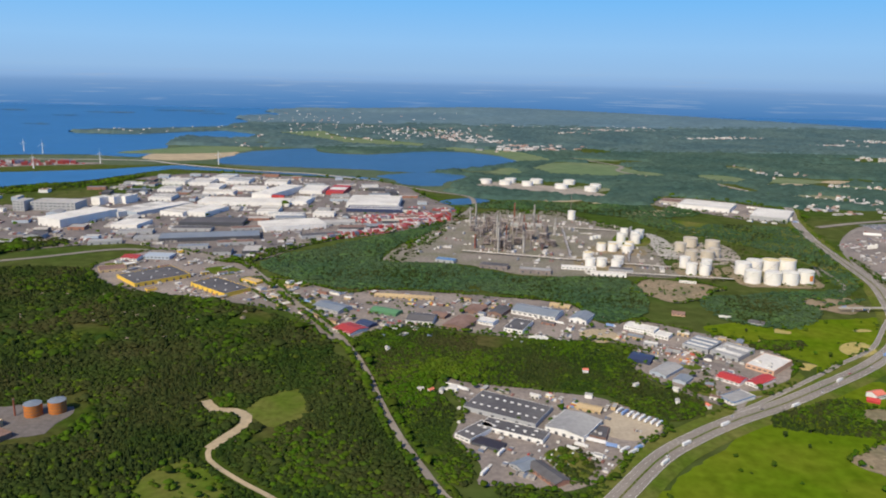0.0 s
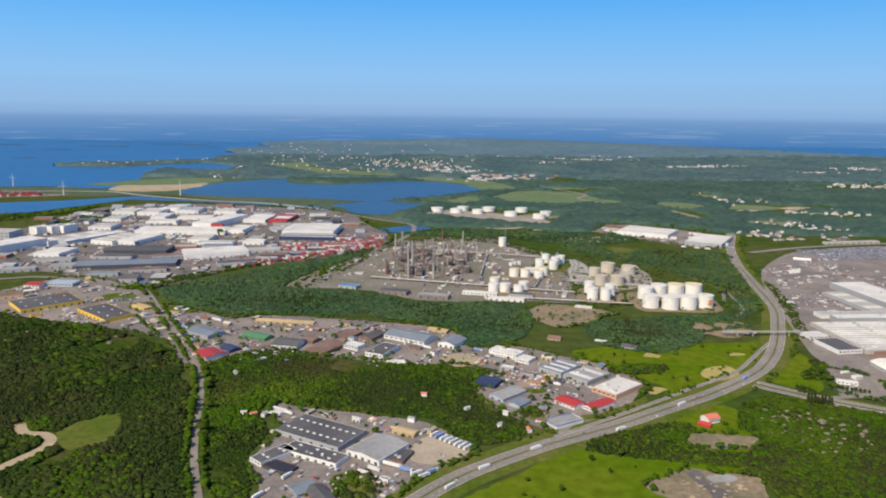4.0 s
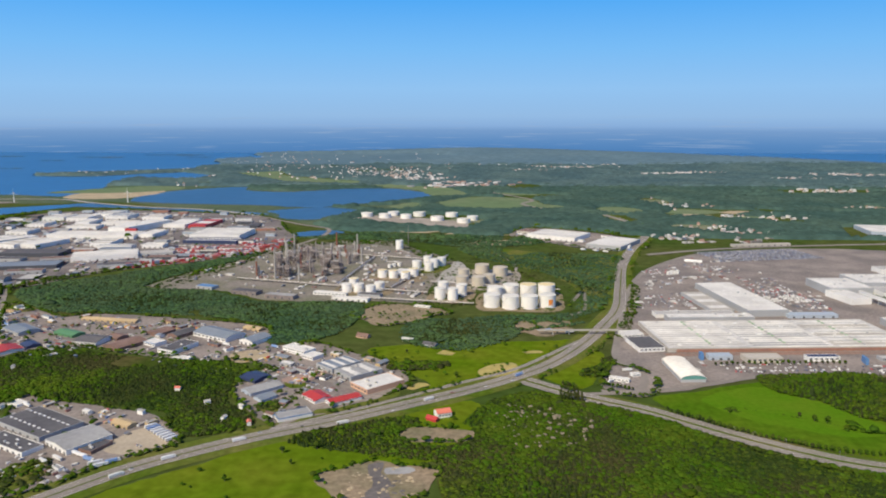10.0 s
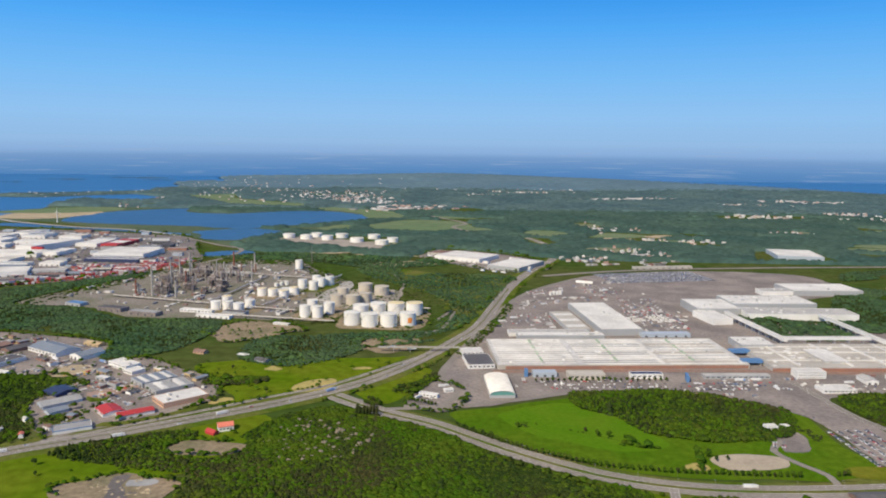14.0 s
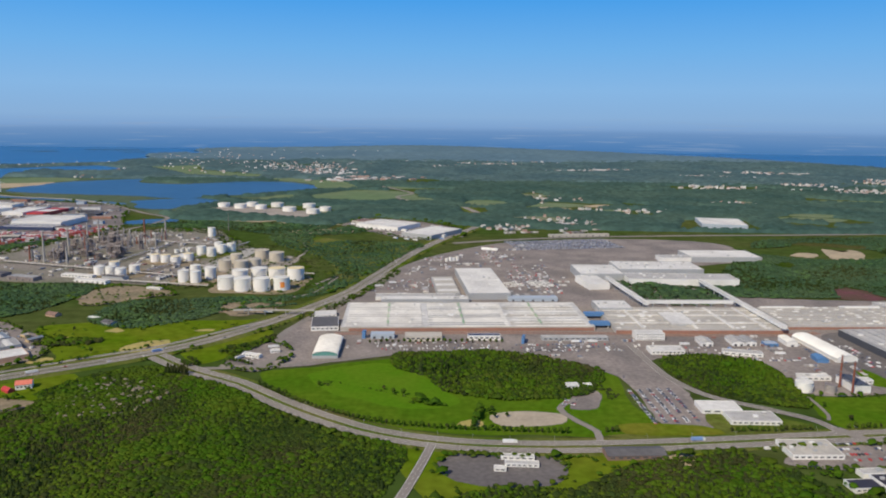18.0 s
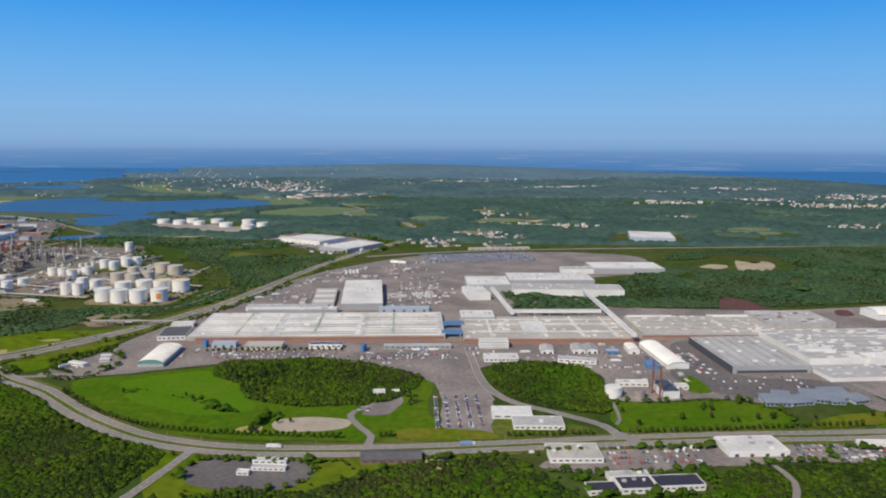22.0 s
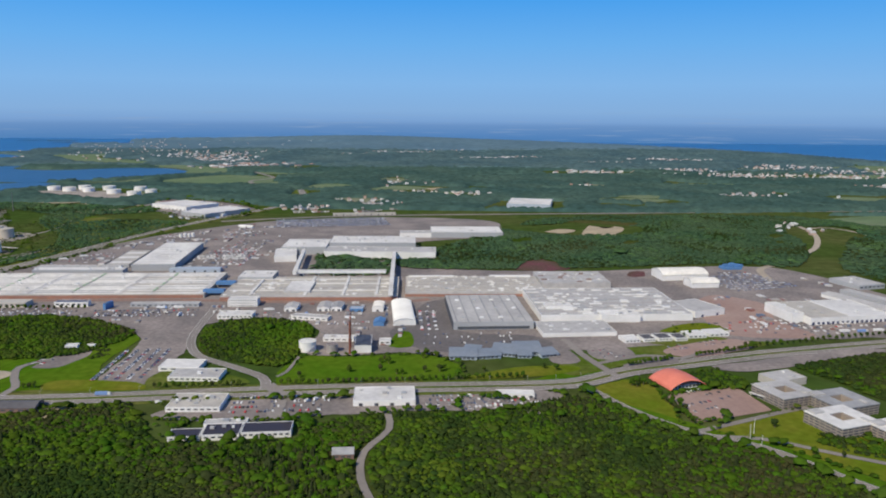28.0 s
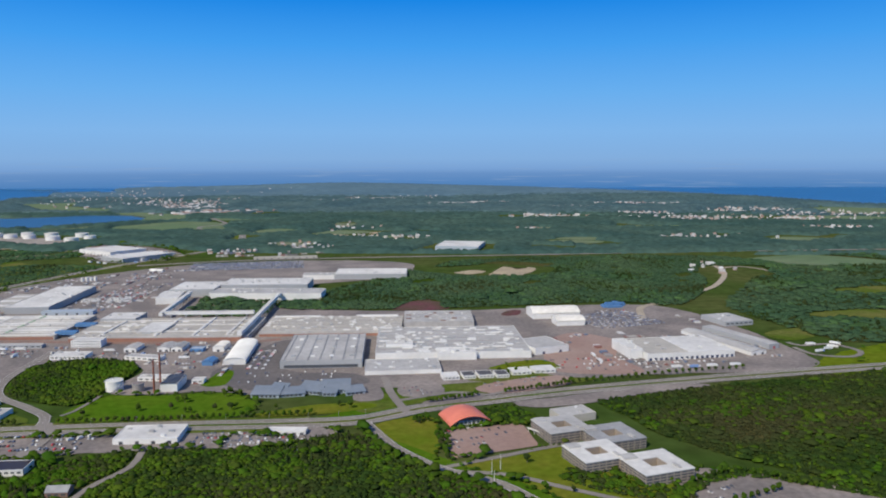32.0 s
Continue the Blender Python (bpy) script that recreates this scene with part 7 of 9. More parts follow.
woods("wood_depot", "bright broadleaf wood between lane and depot", [(-76, 650), (-42, 684), (45, 664), (119, 655), (160, 645), (164, 595), (170, 562), (205, 522), (186, 500), (168, 492), (144, 510), (134, 534), (74, 549), (25, 558), (3, 566), (-4, 540), (14, 505), (8, 466), (22, 430), (22, 405), (8, 402), (-12, 448), (-30, 495), (-50, 560)], 2, 1.75, 2.5, spruce=0.07, bright=0.36, dark=0.50, lines=[(LANE, 3.0)])
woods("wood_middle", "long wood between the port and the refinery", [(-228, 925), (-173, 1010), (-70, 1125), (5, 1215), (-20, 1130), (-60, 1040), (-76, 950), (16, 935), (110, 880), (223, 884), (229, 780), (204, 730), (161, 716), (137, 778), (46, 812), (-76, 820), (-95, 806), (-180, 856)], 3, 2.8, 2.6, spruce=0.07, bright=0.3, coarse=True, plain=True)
woods("wood_hill", "rocky wooded hill above the highway", [(355, 395), (347, 440), (352, 490), (362, 535), (380, 575), (415, 596), (448, 578), (490, 556), (545, 508), (600, 474), (636, 456), (633, 420), (612, 340), (560, 280), (420, 270), (370, 330)], 4, 1.75, 2.2, spruce=0.08, bright=0.50, dark=0.25, lines=[(SIDE, 6)], holes=([(332, 500), (352, 526), (372, 514), (354, 488)],))
woods("wood_oval", "rounded dense green copse on the lawn", [(613, 605), (607, 640), (632, 648), (701, 655), (745, 640), (782, 610), (772, 575), (762, 556), (722, 543), (694, 541), (654, 556), (640, 588)], 5, 1.80, 3.7, spruce=0.04, bright=0.45, dark=0.25)
woods("wood_boiler", "dense broadleaf copse beside the works", [(834, 640), (863, 662), (900, 650), (920, 636), (924, 600), (922, 560), (915, 540), (880, 550), (855, 565), (840, 595)], 6, 1.80, 3.7, spruce=0.03, bright=0.55, dark=0.2)
woods("wood_south", "broad green wood along the foreground", [(660, 385), (690, 408), (735, 412), (775, 446), (815, 456), (838, 468), (862, 444), (874, 424), (884, 413), (905, 412), (956, 421), (966, 446), (1000, 462), (1050, 466), (1090, 482), (1115, 496), (1146, 472), (1170, 447), (1211, 419), (1237, 375), (1180, 280), (1000, 250), (760, 260), (650, 320)], 7, 1.85, 2.95, gap=-0.8, spruce=0.11, bright=0.36, lines=[(SIDE, 6), ([(1000, 470), (1005, 440), (995, 410), (998, 380), (1008, 350), (1005, 310)], 4.5)], holes=([(977, 398), (977, 412), (993, 412), (993, 397)],))
woods("wood_north", "dark mixed wood beside the office blocks", [(1283, 562), (1316, 581), (1372, 604), (1491, 642), (1652, 682), (1740, 692), (1680, 400), (1560, 350), (1420, 418), (1384, 440), (1350, 462), (1333, 478), (1308, 506), (1298, 535)], 8, 2.4, 3.0, spruce=0.08, bright=0.2, dark=0.55, coarse=True, gap=-9.0)
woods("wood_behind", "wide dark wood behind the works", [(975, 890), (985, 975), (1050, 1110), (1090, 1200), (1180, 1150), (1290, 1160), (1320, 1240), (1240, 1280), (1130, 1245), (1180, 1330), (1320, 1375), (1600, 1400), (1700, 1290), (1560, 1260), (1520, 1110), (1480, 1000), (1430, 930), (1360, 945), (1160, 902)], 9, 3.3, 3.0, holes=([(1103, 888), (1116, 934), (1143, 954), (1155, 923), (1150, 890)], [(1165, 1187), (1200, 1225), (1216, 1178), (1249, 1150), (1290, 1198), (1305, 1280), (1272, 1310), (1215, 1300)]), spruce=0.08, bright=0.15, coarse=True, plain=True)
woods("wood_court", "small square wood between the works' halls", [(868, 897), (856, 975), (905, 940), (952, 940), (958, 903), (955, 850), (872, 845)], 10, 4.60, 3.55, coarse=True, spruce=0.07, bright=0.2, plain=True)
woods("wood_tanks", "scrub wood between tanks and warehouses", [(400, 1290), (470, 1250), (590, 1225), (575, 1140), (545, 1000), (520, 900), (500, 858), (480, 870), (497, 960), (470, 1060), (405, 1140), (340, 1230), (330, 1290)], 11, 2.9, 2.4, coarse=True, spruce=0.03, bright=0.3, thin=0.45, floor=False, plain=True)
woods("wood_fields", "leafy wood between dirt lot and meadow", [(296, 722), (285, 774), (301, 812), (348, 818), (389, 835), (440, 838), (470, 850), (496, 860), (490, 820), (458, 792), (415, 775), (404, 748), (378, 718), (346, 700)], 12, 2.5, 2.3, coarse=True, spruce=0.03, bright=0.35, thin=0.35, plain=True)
woods("wood_hedge", "bushy strip below the highway", [(240, 486), (250, 506), (285, 524), (316, 537), (328, 526), (316, 512), (314, 496), (345, 487), (368, 488), (356, 464), (330, 466), (296, 472), (265, 478)], 13, 1.65, 2.6, spruce=0.03, bright=0.45, thin=0.15, floor=False)
woods("wood_port", "dark pine wood beside the port road", [(-760, 1000), (-640, 1010), (-560, 1040), (-520, 1010), (-600, 930), (-760, 880)], 14, 5.06, 5.22, coarse=True, spruce=0.28, bright=0.15)
woods("wood_quay", "green belt along the inlet", [(-1200, 1290), (-960, 1430), (-760, 1600), (-680, 1690), (-720, 1540), (-860, 1400), (-1000, 1300)], 15, 5.98, 4.75, coarse=True, spruce=0.07, bright=0.3)
woods("wood_lots", "green belt north of the tanks", [(20, 1370), (60, 1400), (120, 1450), (250, 1440), (420, 1430), (480, 1350), (400, 1300), (320, 1300), (250, 1340), (120, 1360)], 16, 5.52, 2.90, coarse=True, spruce=0.07, bright=0.35, plain=True)
woods("copse_meadow", "bushes in the meadow", [(285, 648), (318, 668), (345, 660), (330, 645), (300, 640)], 17, 2.5, 2.74, coarse=True, bright=0.4, floor=False, spruce=0)
woods("copse_office", "leafy trees on the office lawn", [(1240, 435), (1258, 452), (1284, 432), (1300, 424), (1310, 408), (1280, 412)], 18, 1.9, 3.06, bright=0.4, floor=False, spruce=0, thin=0.35)
woods("copse_dome", "trees behind the domed hall", [(1200, 540), (1225, 545), (1236, 528), (1222, 515), (1206, 522)], 19, 1.73, 2.82, bright=0.35, floor=False, spruce=0)
woods("copse_corner", "hedge trees round the corner car park", [(1285, 395), (1300, 420), (1335, 450), (1400, 430), (1400, 418), (1338, 441), (1304, 414), (1292, 390)], 20, 1.82, 2.57, bright=0.35, floor=False, spruce=0)

woods("hedge_estate", "trees and bushes between the estate's yards", [(168, 645), (186, 644), (186, 612), (172, 600), (164, 612)], 23, 2.13, 2.43, coarse=True, floor=False, spruce=0, thin=0.4)
woods("hedge_estate", "trees and bushes along the estate street", [(196, 552), (216, 570), (226, 594), (232, 588), (222, 556), (206, 538)], 24, 2.13, 2.28, coarse=True, floor=False, spruce=0, thin=0.5)
woods("hedge_depot", "trees round the workshop of the depot", [(72, 440), (92, 452), (104, 432), (96, 408), (84, 400), (76, 420)], 25, 2.13, 2.74, coarse=True, floor=False, spruce=0, thin=0.45)
woods("hedge_depot", "bushes along the depot fence", [(36, 404), (50, 398), (75, 392), (100, 405), (104, 398), (76, 380), (40, 385)], 26, 2.13, 2.74, coarse=True, floor=False, spruce=0, thin=0.3)
woods("hedge_port", "trees along the port road", [(-300, 935), (-250, 925), (-200, 1010), (-150, 1080), (-160, 1095), (-220, 1030), (-265, 945)], 27, 2.88, 3.34, coarse=True, floor=False, spruce=0.07, thin=0.35)
woods("hedge_station", "trees beside the filling station", [(455, 640), (478, 668), (486, 690), (496, 680), (488, 660), (470, 632)], 28, 2.13, 2.74, coarse=True, floor=False, spruce=0, thin=0.4)
woods("hedge_works", "bushes between highway and works", [(512, 760), (530, 840), (556, 940), (570, 1000), (578, 1000), (566, 930), (540, 830), (520, 755)], 29, 2.62, 2.28, coarse=True, floor=False, spruce=0, thin=0.55)
woods("hedge_oval", "low bushes on the oval lawn", [(556, 566), (564, 570), (572, 566), (566, 560)], 31, 2.2, 1.6, coarse=True, floor=False, spruce=0, thin=0.4)
woods("hedge_hill", "bushes round the hill house", [(735, 545), (744, 556), (748, 580), (770, 585), (785, 560), (776, 545), (772, 575), (752, 578), (746, 548)], 32, 2.13, 2.28, coarse=True, floor=False, spruce=0, thin=0.45)

woods("hedge_tanks", "scattered trees and scrub in the tank farm", [(300, 882), (360, 878), (470, 850), (492, 900), (490, 1005), (440, 1110), (400, 1170), (330, 1200), (300, 1130)], 33, 2.72, 1.92, coarse=True, floor=False, spruce=0, thin=0.9)
woods("hedge_refinery", "scrub round the refinery fence", [(-72, 948), (-20, 1180), (19, 1275), (110, 1345), (205, 1348), (318, 1180), (300, 1150), (200, 1300), (110, 1300), (40, 1240), (0, 1100), (-40, 960)], 34, 2.72, 2.08, coarse=True, floor=False, spruce=0, thin=0.75)

# the far country: a rolling canopy of woods, opened by fields, towns and water
WATERS = [[(-6500, 500), (-2200, 900), (-1250, 1230), (-1000, 1400), (-880, 1480), (-800, 1580), (-690, 1800), (-640, 1900), (-1023, 1725), (-1500, 1600), (-6500, 1300)], SEA_WEST, SEA_NORTH,
          [(-640, 1880), (-620, 2250), (-560, 2360), (-420, 2450), (-360, 2325), (-229, 2290), (-68, 2400), (40, 2420), (160, 2370), (270, 2170), (90, 1960), (-60, 1850), (-326, 1890)], [(-170, 1790), (-40, 1890), (80, 1815), (20, 1640), (-90, 1630)]]
OPEN = [[(-700, 3039), (-509, 3200), (-380, 2913), (-50, 2680), (-70, 2510), (-275, 2550), (-480, 2780)], [(-70, 2490), (40, 2570), (260, 2440), (340, 2200), (237, 2120), (130, 2370)], [(230, 1990), (330, 2180), (500, 2140), (540, 1950), (420, 1830), (280, 1860)], [(-1000, 2100), (-800, 2420), (-600, 2440), (-500, 2060), (-700, 1900)],
        [(1900, 2330), (2200, 2470), (2650, 2350), (2300, 2210)], [(2280, 2750), (2500, 2930), (2950, 2700), (2700, 2520)], [(1430, 2010), (1650, 2080), (1920, 2045), (1700, 1970)], [(-820, 1100), (-700, 1700), (-560, 1800), (-100, 1700), (60, 1500), (60, 1240), (-300, 880)]] + [[(60, 1640), (130, 1760), (330, 1740), (380, 1640), (330, 1500), (200, 1560)], [(400, 1440), (470, 1560), (600, 1500), (690, 1430), (660, 1280), (470, 1340)], [(620, 1270), (1080, 1400), (1500, 1440), (2300, 1590), (2300, 1500), (1320, 1380), (900, 1300)],
        [(1060, 1440), (1110, 1600), (1240, 1600), (1230, 1440)], [(1450, 900), (1490, 1260), (1570, 1280), (1570, 1050), (1510, 930)], [(760, 1740), (860, 1920), (1060, 1880), (900, 1720)]] + [[(-50, 1860), (50, 1560), (-160, 1640), (-400, 1720), (-700, 1850), (-700, 2000)]]


# the towns: middle, spread and number of houses
TOWN_A = [(50, 2990, 120, 120, 110), (-120, 3090, 150, 120, 60), (-20, 3300, 168, 122, 40), (150, 2790, 90, 80, 46), (-236, 2830, 84, 54, 14), (-518, 3700, 230, 216, 24), (-774, 3850, 195, 216, 20), (-470, 3420, 168, 122, 18), (-766, 2808, 111, 81, 13), (-1252, 3000, 168, 81, 24), (-1100, 3250, 168, 108, 16), (-339, 4300, 364, 270, 22), (-521, 3200, 126, 81, 14), (-820, 4500, 126, 270, 10), (-640, 2520, 84, 54, 10)]
TOWN_B = [(322, 2600, 120, 60, 36), (291, 2492, 90, 40, 40), (120, 2760, 80, 40, 20)]
TOWN_C = [(717, 3455, 111, 60, 80), (1096, 3105, 110, 40, 90), (1274, 3200, 90, 40, 80), (1538, 2878, 120, 40, 100), (1448, 2345, 64, 50, 60), (1866, 3049, 108, 50, 90), (757, 3494, 187, 60, 50), (1758, 2486, 78, 60, 50), (1792, 3100, 115, 50, 60), (560, 3250, 60, 40, 40), (300, 3600, 160, 60, 60), (900, 3700, 160, 60, 40)]
TOWN_D = [(1860, 2293, 99, 70, 120), (2156, 2705, 117, 90, 110), (2125, 2297, 99, 60, 80), (2130, 1999, 71, 40, 40), (1679, 1761, 64, 40, 30), (2350, 2500, 150, 60, 60)]
TOWN_E = [(997, 1733, 80, 30, 30), (888, 1955, 45, 60, 24), (827, 1559, 29, 40, 18), (754, 1427, 32, 30, 14), (877, 1493, 33, 30, 16), (1587, 1242, 40, 30, 9), (1320, 1930, 40, 20, 16)]
TOWNS = TOWN_A + TOWN_B + TOWN_C + TOWN_D + TOWN_E


def canopy(name, label, x0, x1, y0, y1, cell, tall, mat, seed, gap=-0.34):
    """A rolling sheet of tree tops on the far land, sunk under the ground where the land is open."""
    nx, ny = int((x1 - x0) / cell) + 1, int((y1 - y0) / cell) + 1
    r = np.random.default_rng(seed)
    gx, gy = np.meshgrid(np.linspace(x0, x1, nx), np.linspace(y0, y1, ny))
    gx, gy = gx + r.uniform(-0.35, 0.35, gx.shape) * cell, gy + r.uniform(-0.35, 0.35, gy.shape) * cell
    soft = np.array([noise.noise((a * 0.0032, b * 0.0032, seed)) + 0.5 * noise.noise((a * 0.011, b * 0.011, seed + 4)) for a, b in zip(gx.ravel(), gy.ravel())]).reshape(gx.shape)
    shut = soft > gap
    wet = np.zeros(gx.shape, bool)
    for p in WATERS:
        wet |= inside(p, gx, gy)
    shut &= ~wet
    for p in OPEN:
        shut &= ~inside(p, gx, gy)
    for fx, fy, fa, fc in FIELDS:
        shut &= ((gx - fx) / fa) ** 2 + ((gy - fy) / fc) ** 2 > 1
    shut[0] = shut[-1] = False
    grown = np.full(gx.shape, float(tall))
    for cx, cy, sx, sy, n in TOWNS:      # low gardens where the houses stand
        grown = np.where(((gx - cx) / sx) ** 2 + ((gy - cy) / sy) ** 2 < 2.2, tall * 0.22, grown)
    z = np.where(wet, -4.0, height(gx, gy) + np.where(shut, grown * r.uniform(0.45, 1.35, gx.shape), -1.5))
    v = np.stack((gx, gy, z), -1).reshape(-1, 3)
    i = (np.arange(ny - 1)[:, None] * nx + np.arange(nx - 1)[None]).ravel()
    f = np.stack((i, i + 1, i + nx + 1, i + nx), -1)
    used = shut.ravel()[f].any(1)
    f = f[used]
    me = bpy.data.meshes.new(name)
    me.vertices.add(len(v))
    me.vertices.foreach_set("co", v.astype(np.float32).ravel())
    me.loops.add(len(f) * 4)
    me.loops.foreach_set("vertex_index", f.astype(np.int32).ravel())
    me.polygons.add(len(f))
    me.polygons.foreach_set("loop_start", np.arange(0, len(f) * 4, 4, dtype=np.int32))
    me.materials.append(mat)
    me.update(calc_edges=True)
    me.validate()
    return tagged(new(name, me), label, "woodland", kind="stuff")


def land_hill(name, x0, x1, y0, y1, cell):
    gx, gy = np.meshgrid(np.arange(x0, x1 + 1, cell), np.arange(y0, y1 + 1, cell))
    z = np.where(inside(SEA_WEST, gx, gy) | inside(SEA_NORTH, gx, gy), -4.0, height(gx, gy) - 0.6)
    nx = gx.shape[1]
    i = (np.arange(gx.shape[0] - 1)[:, None] * nx + np.arange(nx - 1)[None]).ravel()
    me = bpy.data.meshes.new(name)
    me.from_pydata(np.stack((gx, gy, z), -1).reshape(-1, 3).tolist(), [], np.stack((i, i + 1, i + nx + 1, i + nx), -1).tolist())
    me.materials.append(LAND)
    return tagged(new(name, me), "low green hills beyond the works", "hill", kind="structure")


land_hill("hills", -1000, 3200, 2000, 5900, 60)
# each canopy sheet carries its share of haze in its colour
canopy("mid_woods", "rolling woods beyond the works", -350, 3000, 1420, 2540, 8.0, 7.0, HAZEDMIDWOOD, 31)
woods("wood_side", "broken woods between the northern fields", [(1530, 770), (1500, 860), (1490, 930), (1545, 1035), (1590, 1120), (1660, 1240), (1640, 1330), (1800, 1420), (2200, 1480), (2500, 1400), (2450, 1150), (2100, 850), (1850, 720), (1700, 700), (1690, 770), (1560, 750)], 22, 5.2, 3.8, holes=([(1640, 1330), (1800, 1430), (1910, 1330), (1750, 1270)], [(1560, 880), (1640, 910), (1700, 880), (1620, 850)], [(1660, 1040), (1760, 1080), (1800, 1040), (1720, 1010)]), coarse=True, spruce=0.08, bright=0.15, dark=0.5, plain=True)
patch("field_side", "pale green field among the northern woods", "field", [(1560, 880), (1640, 910), (1700, 880), (1620, 850)], VERGE, 0.4, 4)
patch("field_side", "dry green field among the northern woods", "field", [(1660, 1040), (1760, 1080), (1800, 1040), (1720, 1010)], VERGE, 0.4, 4)
canopy("far_woods", "bluish far woods on the hills", -1500, 3600, 2440, 3740, 12.0, 9.0, HAZEDFARWOOD, 32, -0.5)
canopy("farthest_woods", "blue-green woods along the far coast", -1500, 3400, 3640, 5800, 20.0, 10.0, HAZEDFARTHEST, 33, -2.0)
canopy("peninsula_woods", "low wood on the lake's peninsula", -420, -50, 2270, 2600, 10.0, 6.0, HAZEDMIDWOOD, 35, -2.0)

# towns and villages: small houses, too many and too far to count
def house_form(gabled):
    if gabled:
        v = np.array([(-.5, -.35, 0), (.5, -.35, 0), (.5, .35, 0), (-.5, .35, 0), (-.5, -.35, .6), (.5, -.35, .6), (.5, .35, .6), (-.5, .35, .6)], float)
        f = [(0, 1, 5), (0, 5, 4), (1, 2, 6), (1, 6, 5), (2, 3, 7), (2, 7, 6), (3, 0, 4), (3, 4, 7)]
    else:
        v = np.array([(-.55, -.42, .58), (.55, -.42, .58), (.55, 0, 1.0), (-.55, 0, 1.0), (-.55, .42, .58), (.55, .42, .58)], float)
        f = [(0, 1, 2), (0, 2, 3), (3, 2, 5), (3, 5, 4), (0, 3, 4), (1, 5, 2), (4, 5, 1), (4, 1, 0)]
    return v, np.array(f)


def village(label, centres, seed, size=7.0):
    r = np.random.default_rng(seed)
    rows = []
    for cx, cy, sx, sy, n in centres:
        x, y = r.normal(cx, sx, n), r.normal(cy, sy, n)
        keep = np.ones(n, bool)
        for p in WATERS:
            keep &= ~inside(p, x, y)
        x, y = x[keep], y[keep]
        rows.append(np.c_[x, y, height(x, y) - 0.7, r.uniform(0.7, 1.7, len(x)) * size, r.uniform(0.8, 1.4, len(x)) * 5.4, r.choice((0.1, 0.5, 1.7, -0.4), len(x))])
    rows = np.concatenate(rows)
    t = thing("village", label, "houses", 0, 0, kind="stuff")
    tagged(share("house_walls", scatter_mesh("house_walls", [house_form(True)], rows, HOUSEPAINT), t), kind="stuff")
    tagged(share("house_roofs", scatter_mesh("house_roofs", [house_form(False)], rows, TILEROOF), t), kind="stuff")
    return t


village("pale houses of a seaside town among trees", TOWN_A, 41, 6.2)
village("broad white halls at the edge of the town", TOWN_B, 45, 14.0)
village("pale villas scattered on wooded hills", TOWN_C, 42, 5.6)
village("pale houses of a northern village", TOWN_D, 43, 5.4)
village("scattered farmhouses beyond the works", TOWN_E, 44, 5.0)


# ---- bushes along the edges of yards, roads and fields ----
ROADS = [(HWY, 10.0), (AVENUE, 11.5), (LANE, 3.6), (SOUTH, 5.0), (SIDE, 4.2)]


def bushes(name, label, places, seed, width=2.4, tall=2.2, bright=0.5, off=()):
    """Single bushes and small trees, too many to count, kept off the roads."""
    r = np.random.default_rng(seed)
    q = np.array(places, float)
    keep = np.ones(len(q), bool)
    for pts, w in ROADS:
        for px, py in smooth_line(pts, False, 5.0):
            keep &= (q[:, 0] - px) ** 2 + (q[:, 1] - py) ** 2 > w * w
    for key in off:
        keep &= ~inside(OUTLINES[key], q[:, 0], q[:, 1])
    q = q[keep]
    size = np.exp(r.normal(0, 0.35, len(q)))
    rows = np.c_[q, np.full(len(q), -0.2), size * width * 1.9, size * tall * 1.25, r.uniform(0, 6.28, len(q))]
    out = thing(name, label, "bushes", 0, 0, kind="stuff")
    pick = r.random(len(q)) < bright
    for tag, mat, sel in (("bright_bushes", LEAFBRIGHT, pick), ("dark_bushes", LEAF, ~pick)):
        if sel.any():
            tagged(share(tag, scatter_mesh(tag, SMALLCROWNS, rows[sel], mat, smooth=True), out), kind="stuff")
    return out


def along(line, gap, spread, seed, clump=0.35):
    """Places beside a line, in loose clumps."""
    r = np.random.default_rng(seed)
    line = np.asarray(line, float)
    s = np.r_[0, np.cumsum(np.hypot(*np.diff(line, axis=0).T))]
    at = np.arange(0, s[-1], gap) + r.uniform(-gap, gap, len(np.arange(0, s[-1], gap)))
    x, y = np.interp(at, s, line[:, 0]), np.interp(at, s, line[:, 1])
    keep = np.array([noise.noise((a * 0.03, b * 0.03, seed)) for a, b in zip(x, y)]) > clump - 0.5
    return np.c_[x, y][keep] + r.normal(0, spread, (int(keep.sum()), 2))


def strewn(line, n, seed):
    """Places anywhere within a closed line."""
    r = np.random.default_rng(seed)
    line = np.asarray(line, float)
    (x0, y0), (x1, y1) = line.min(0), line.max(0)
    x, y = r.uniform(x0, x1, n * 4), r.uniform(y0, y1, n * 4)
    k = inside(line, x, y)
    return np.c_[x, y][k][:n]


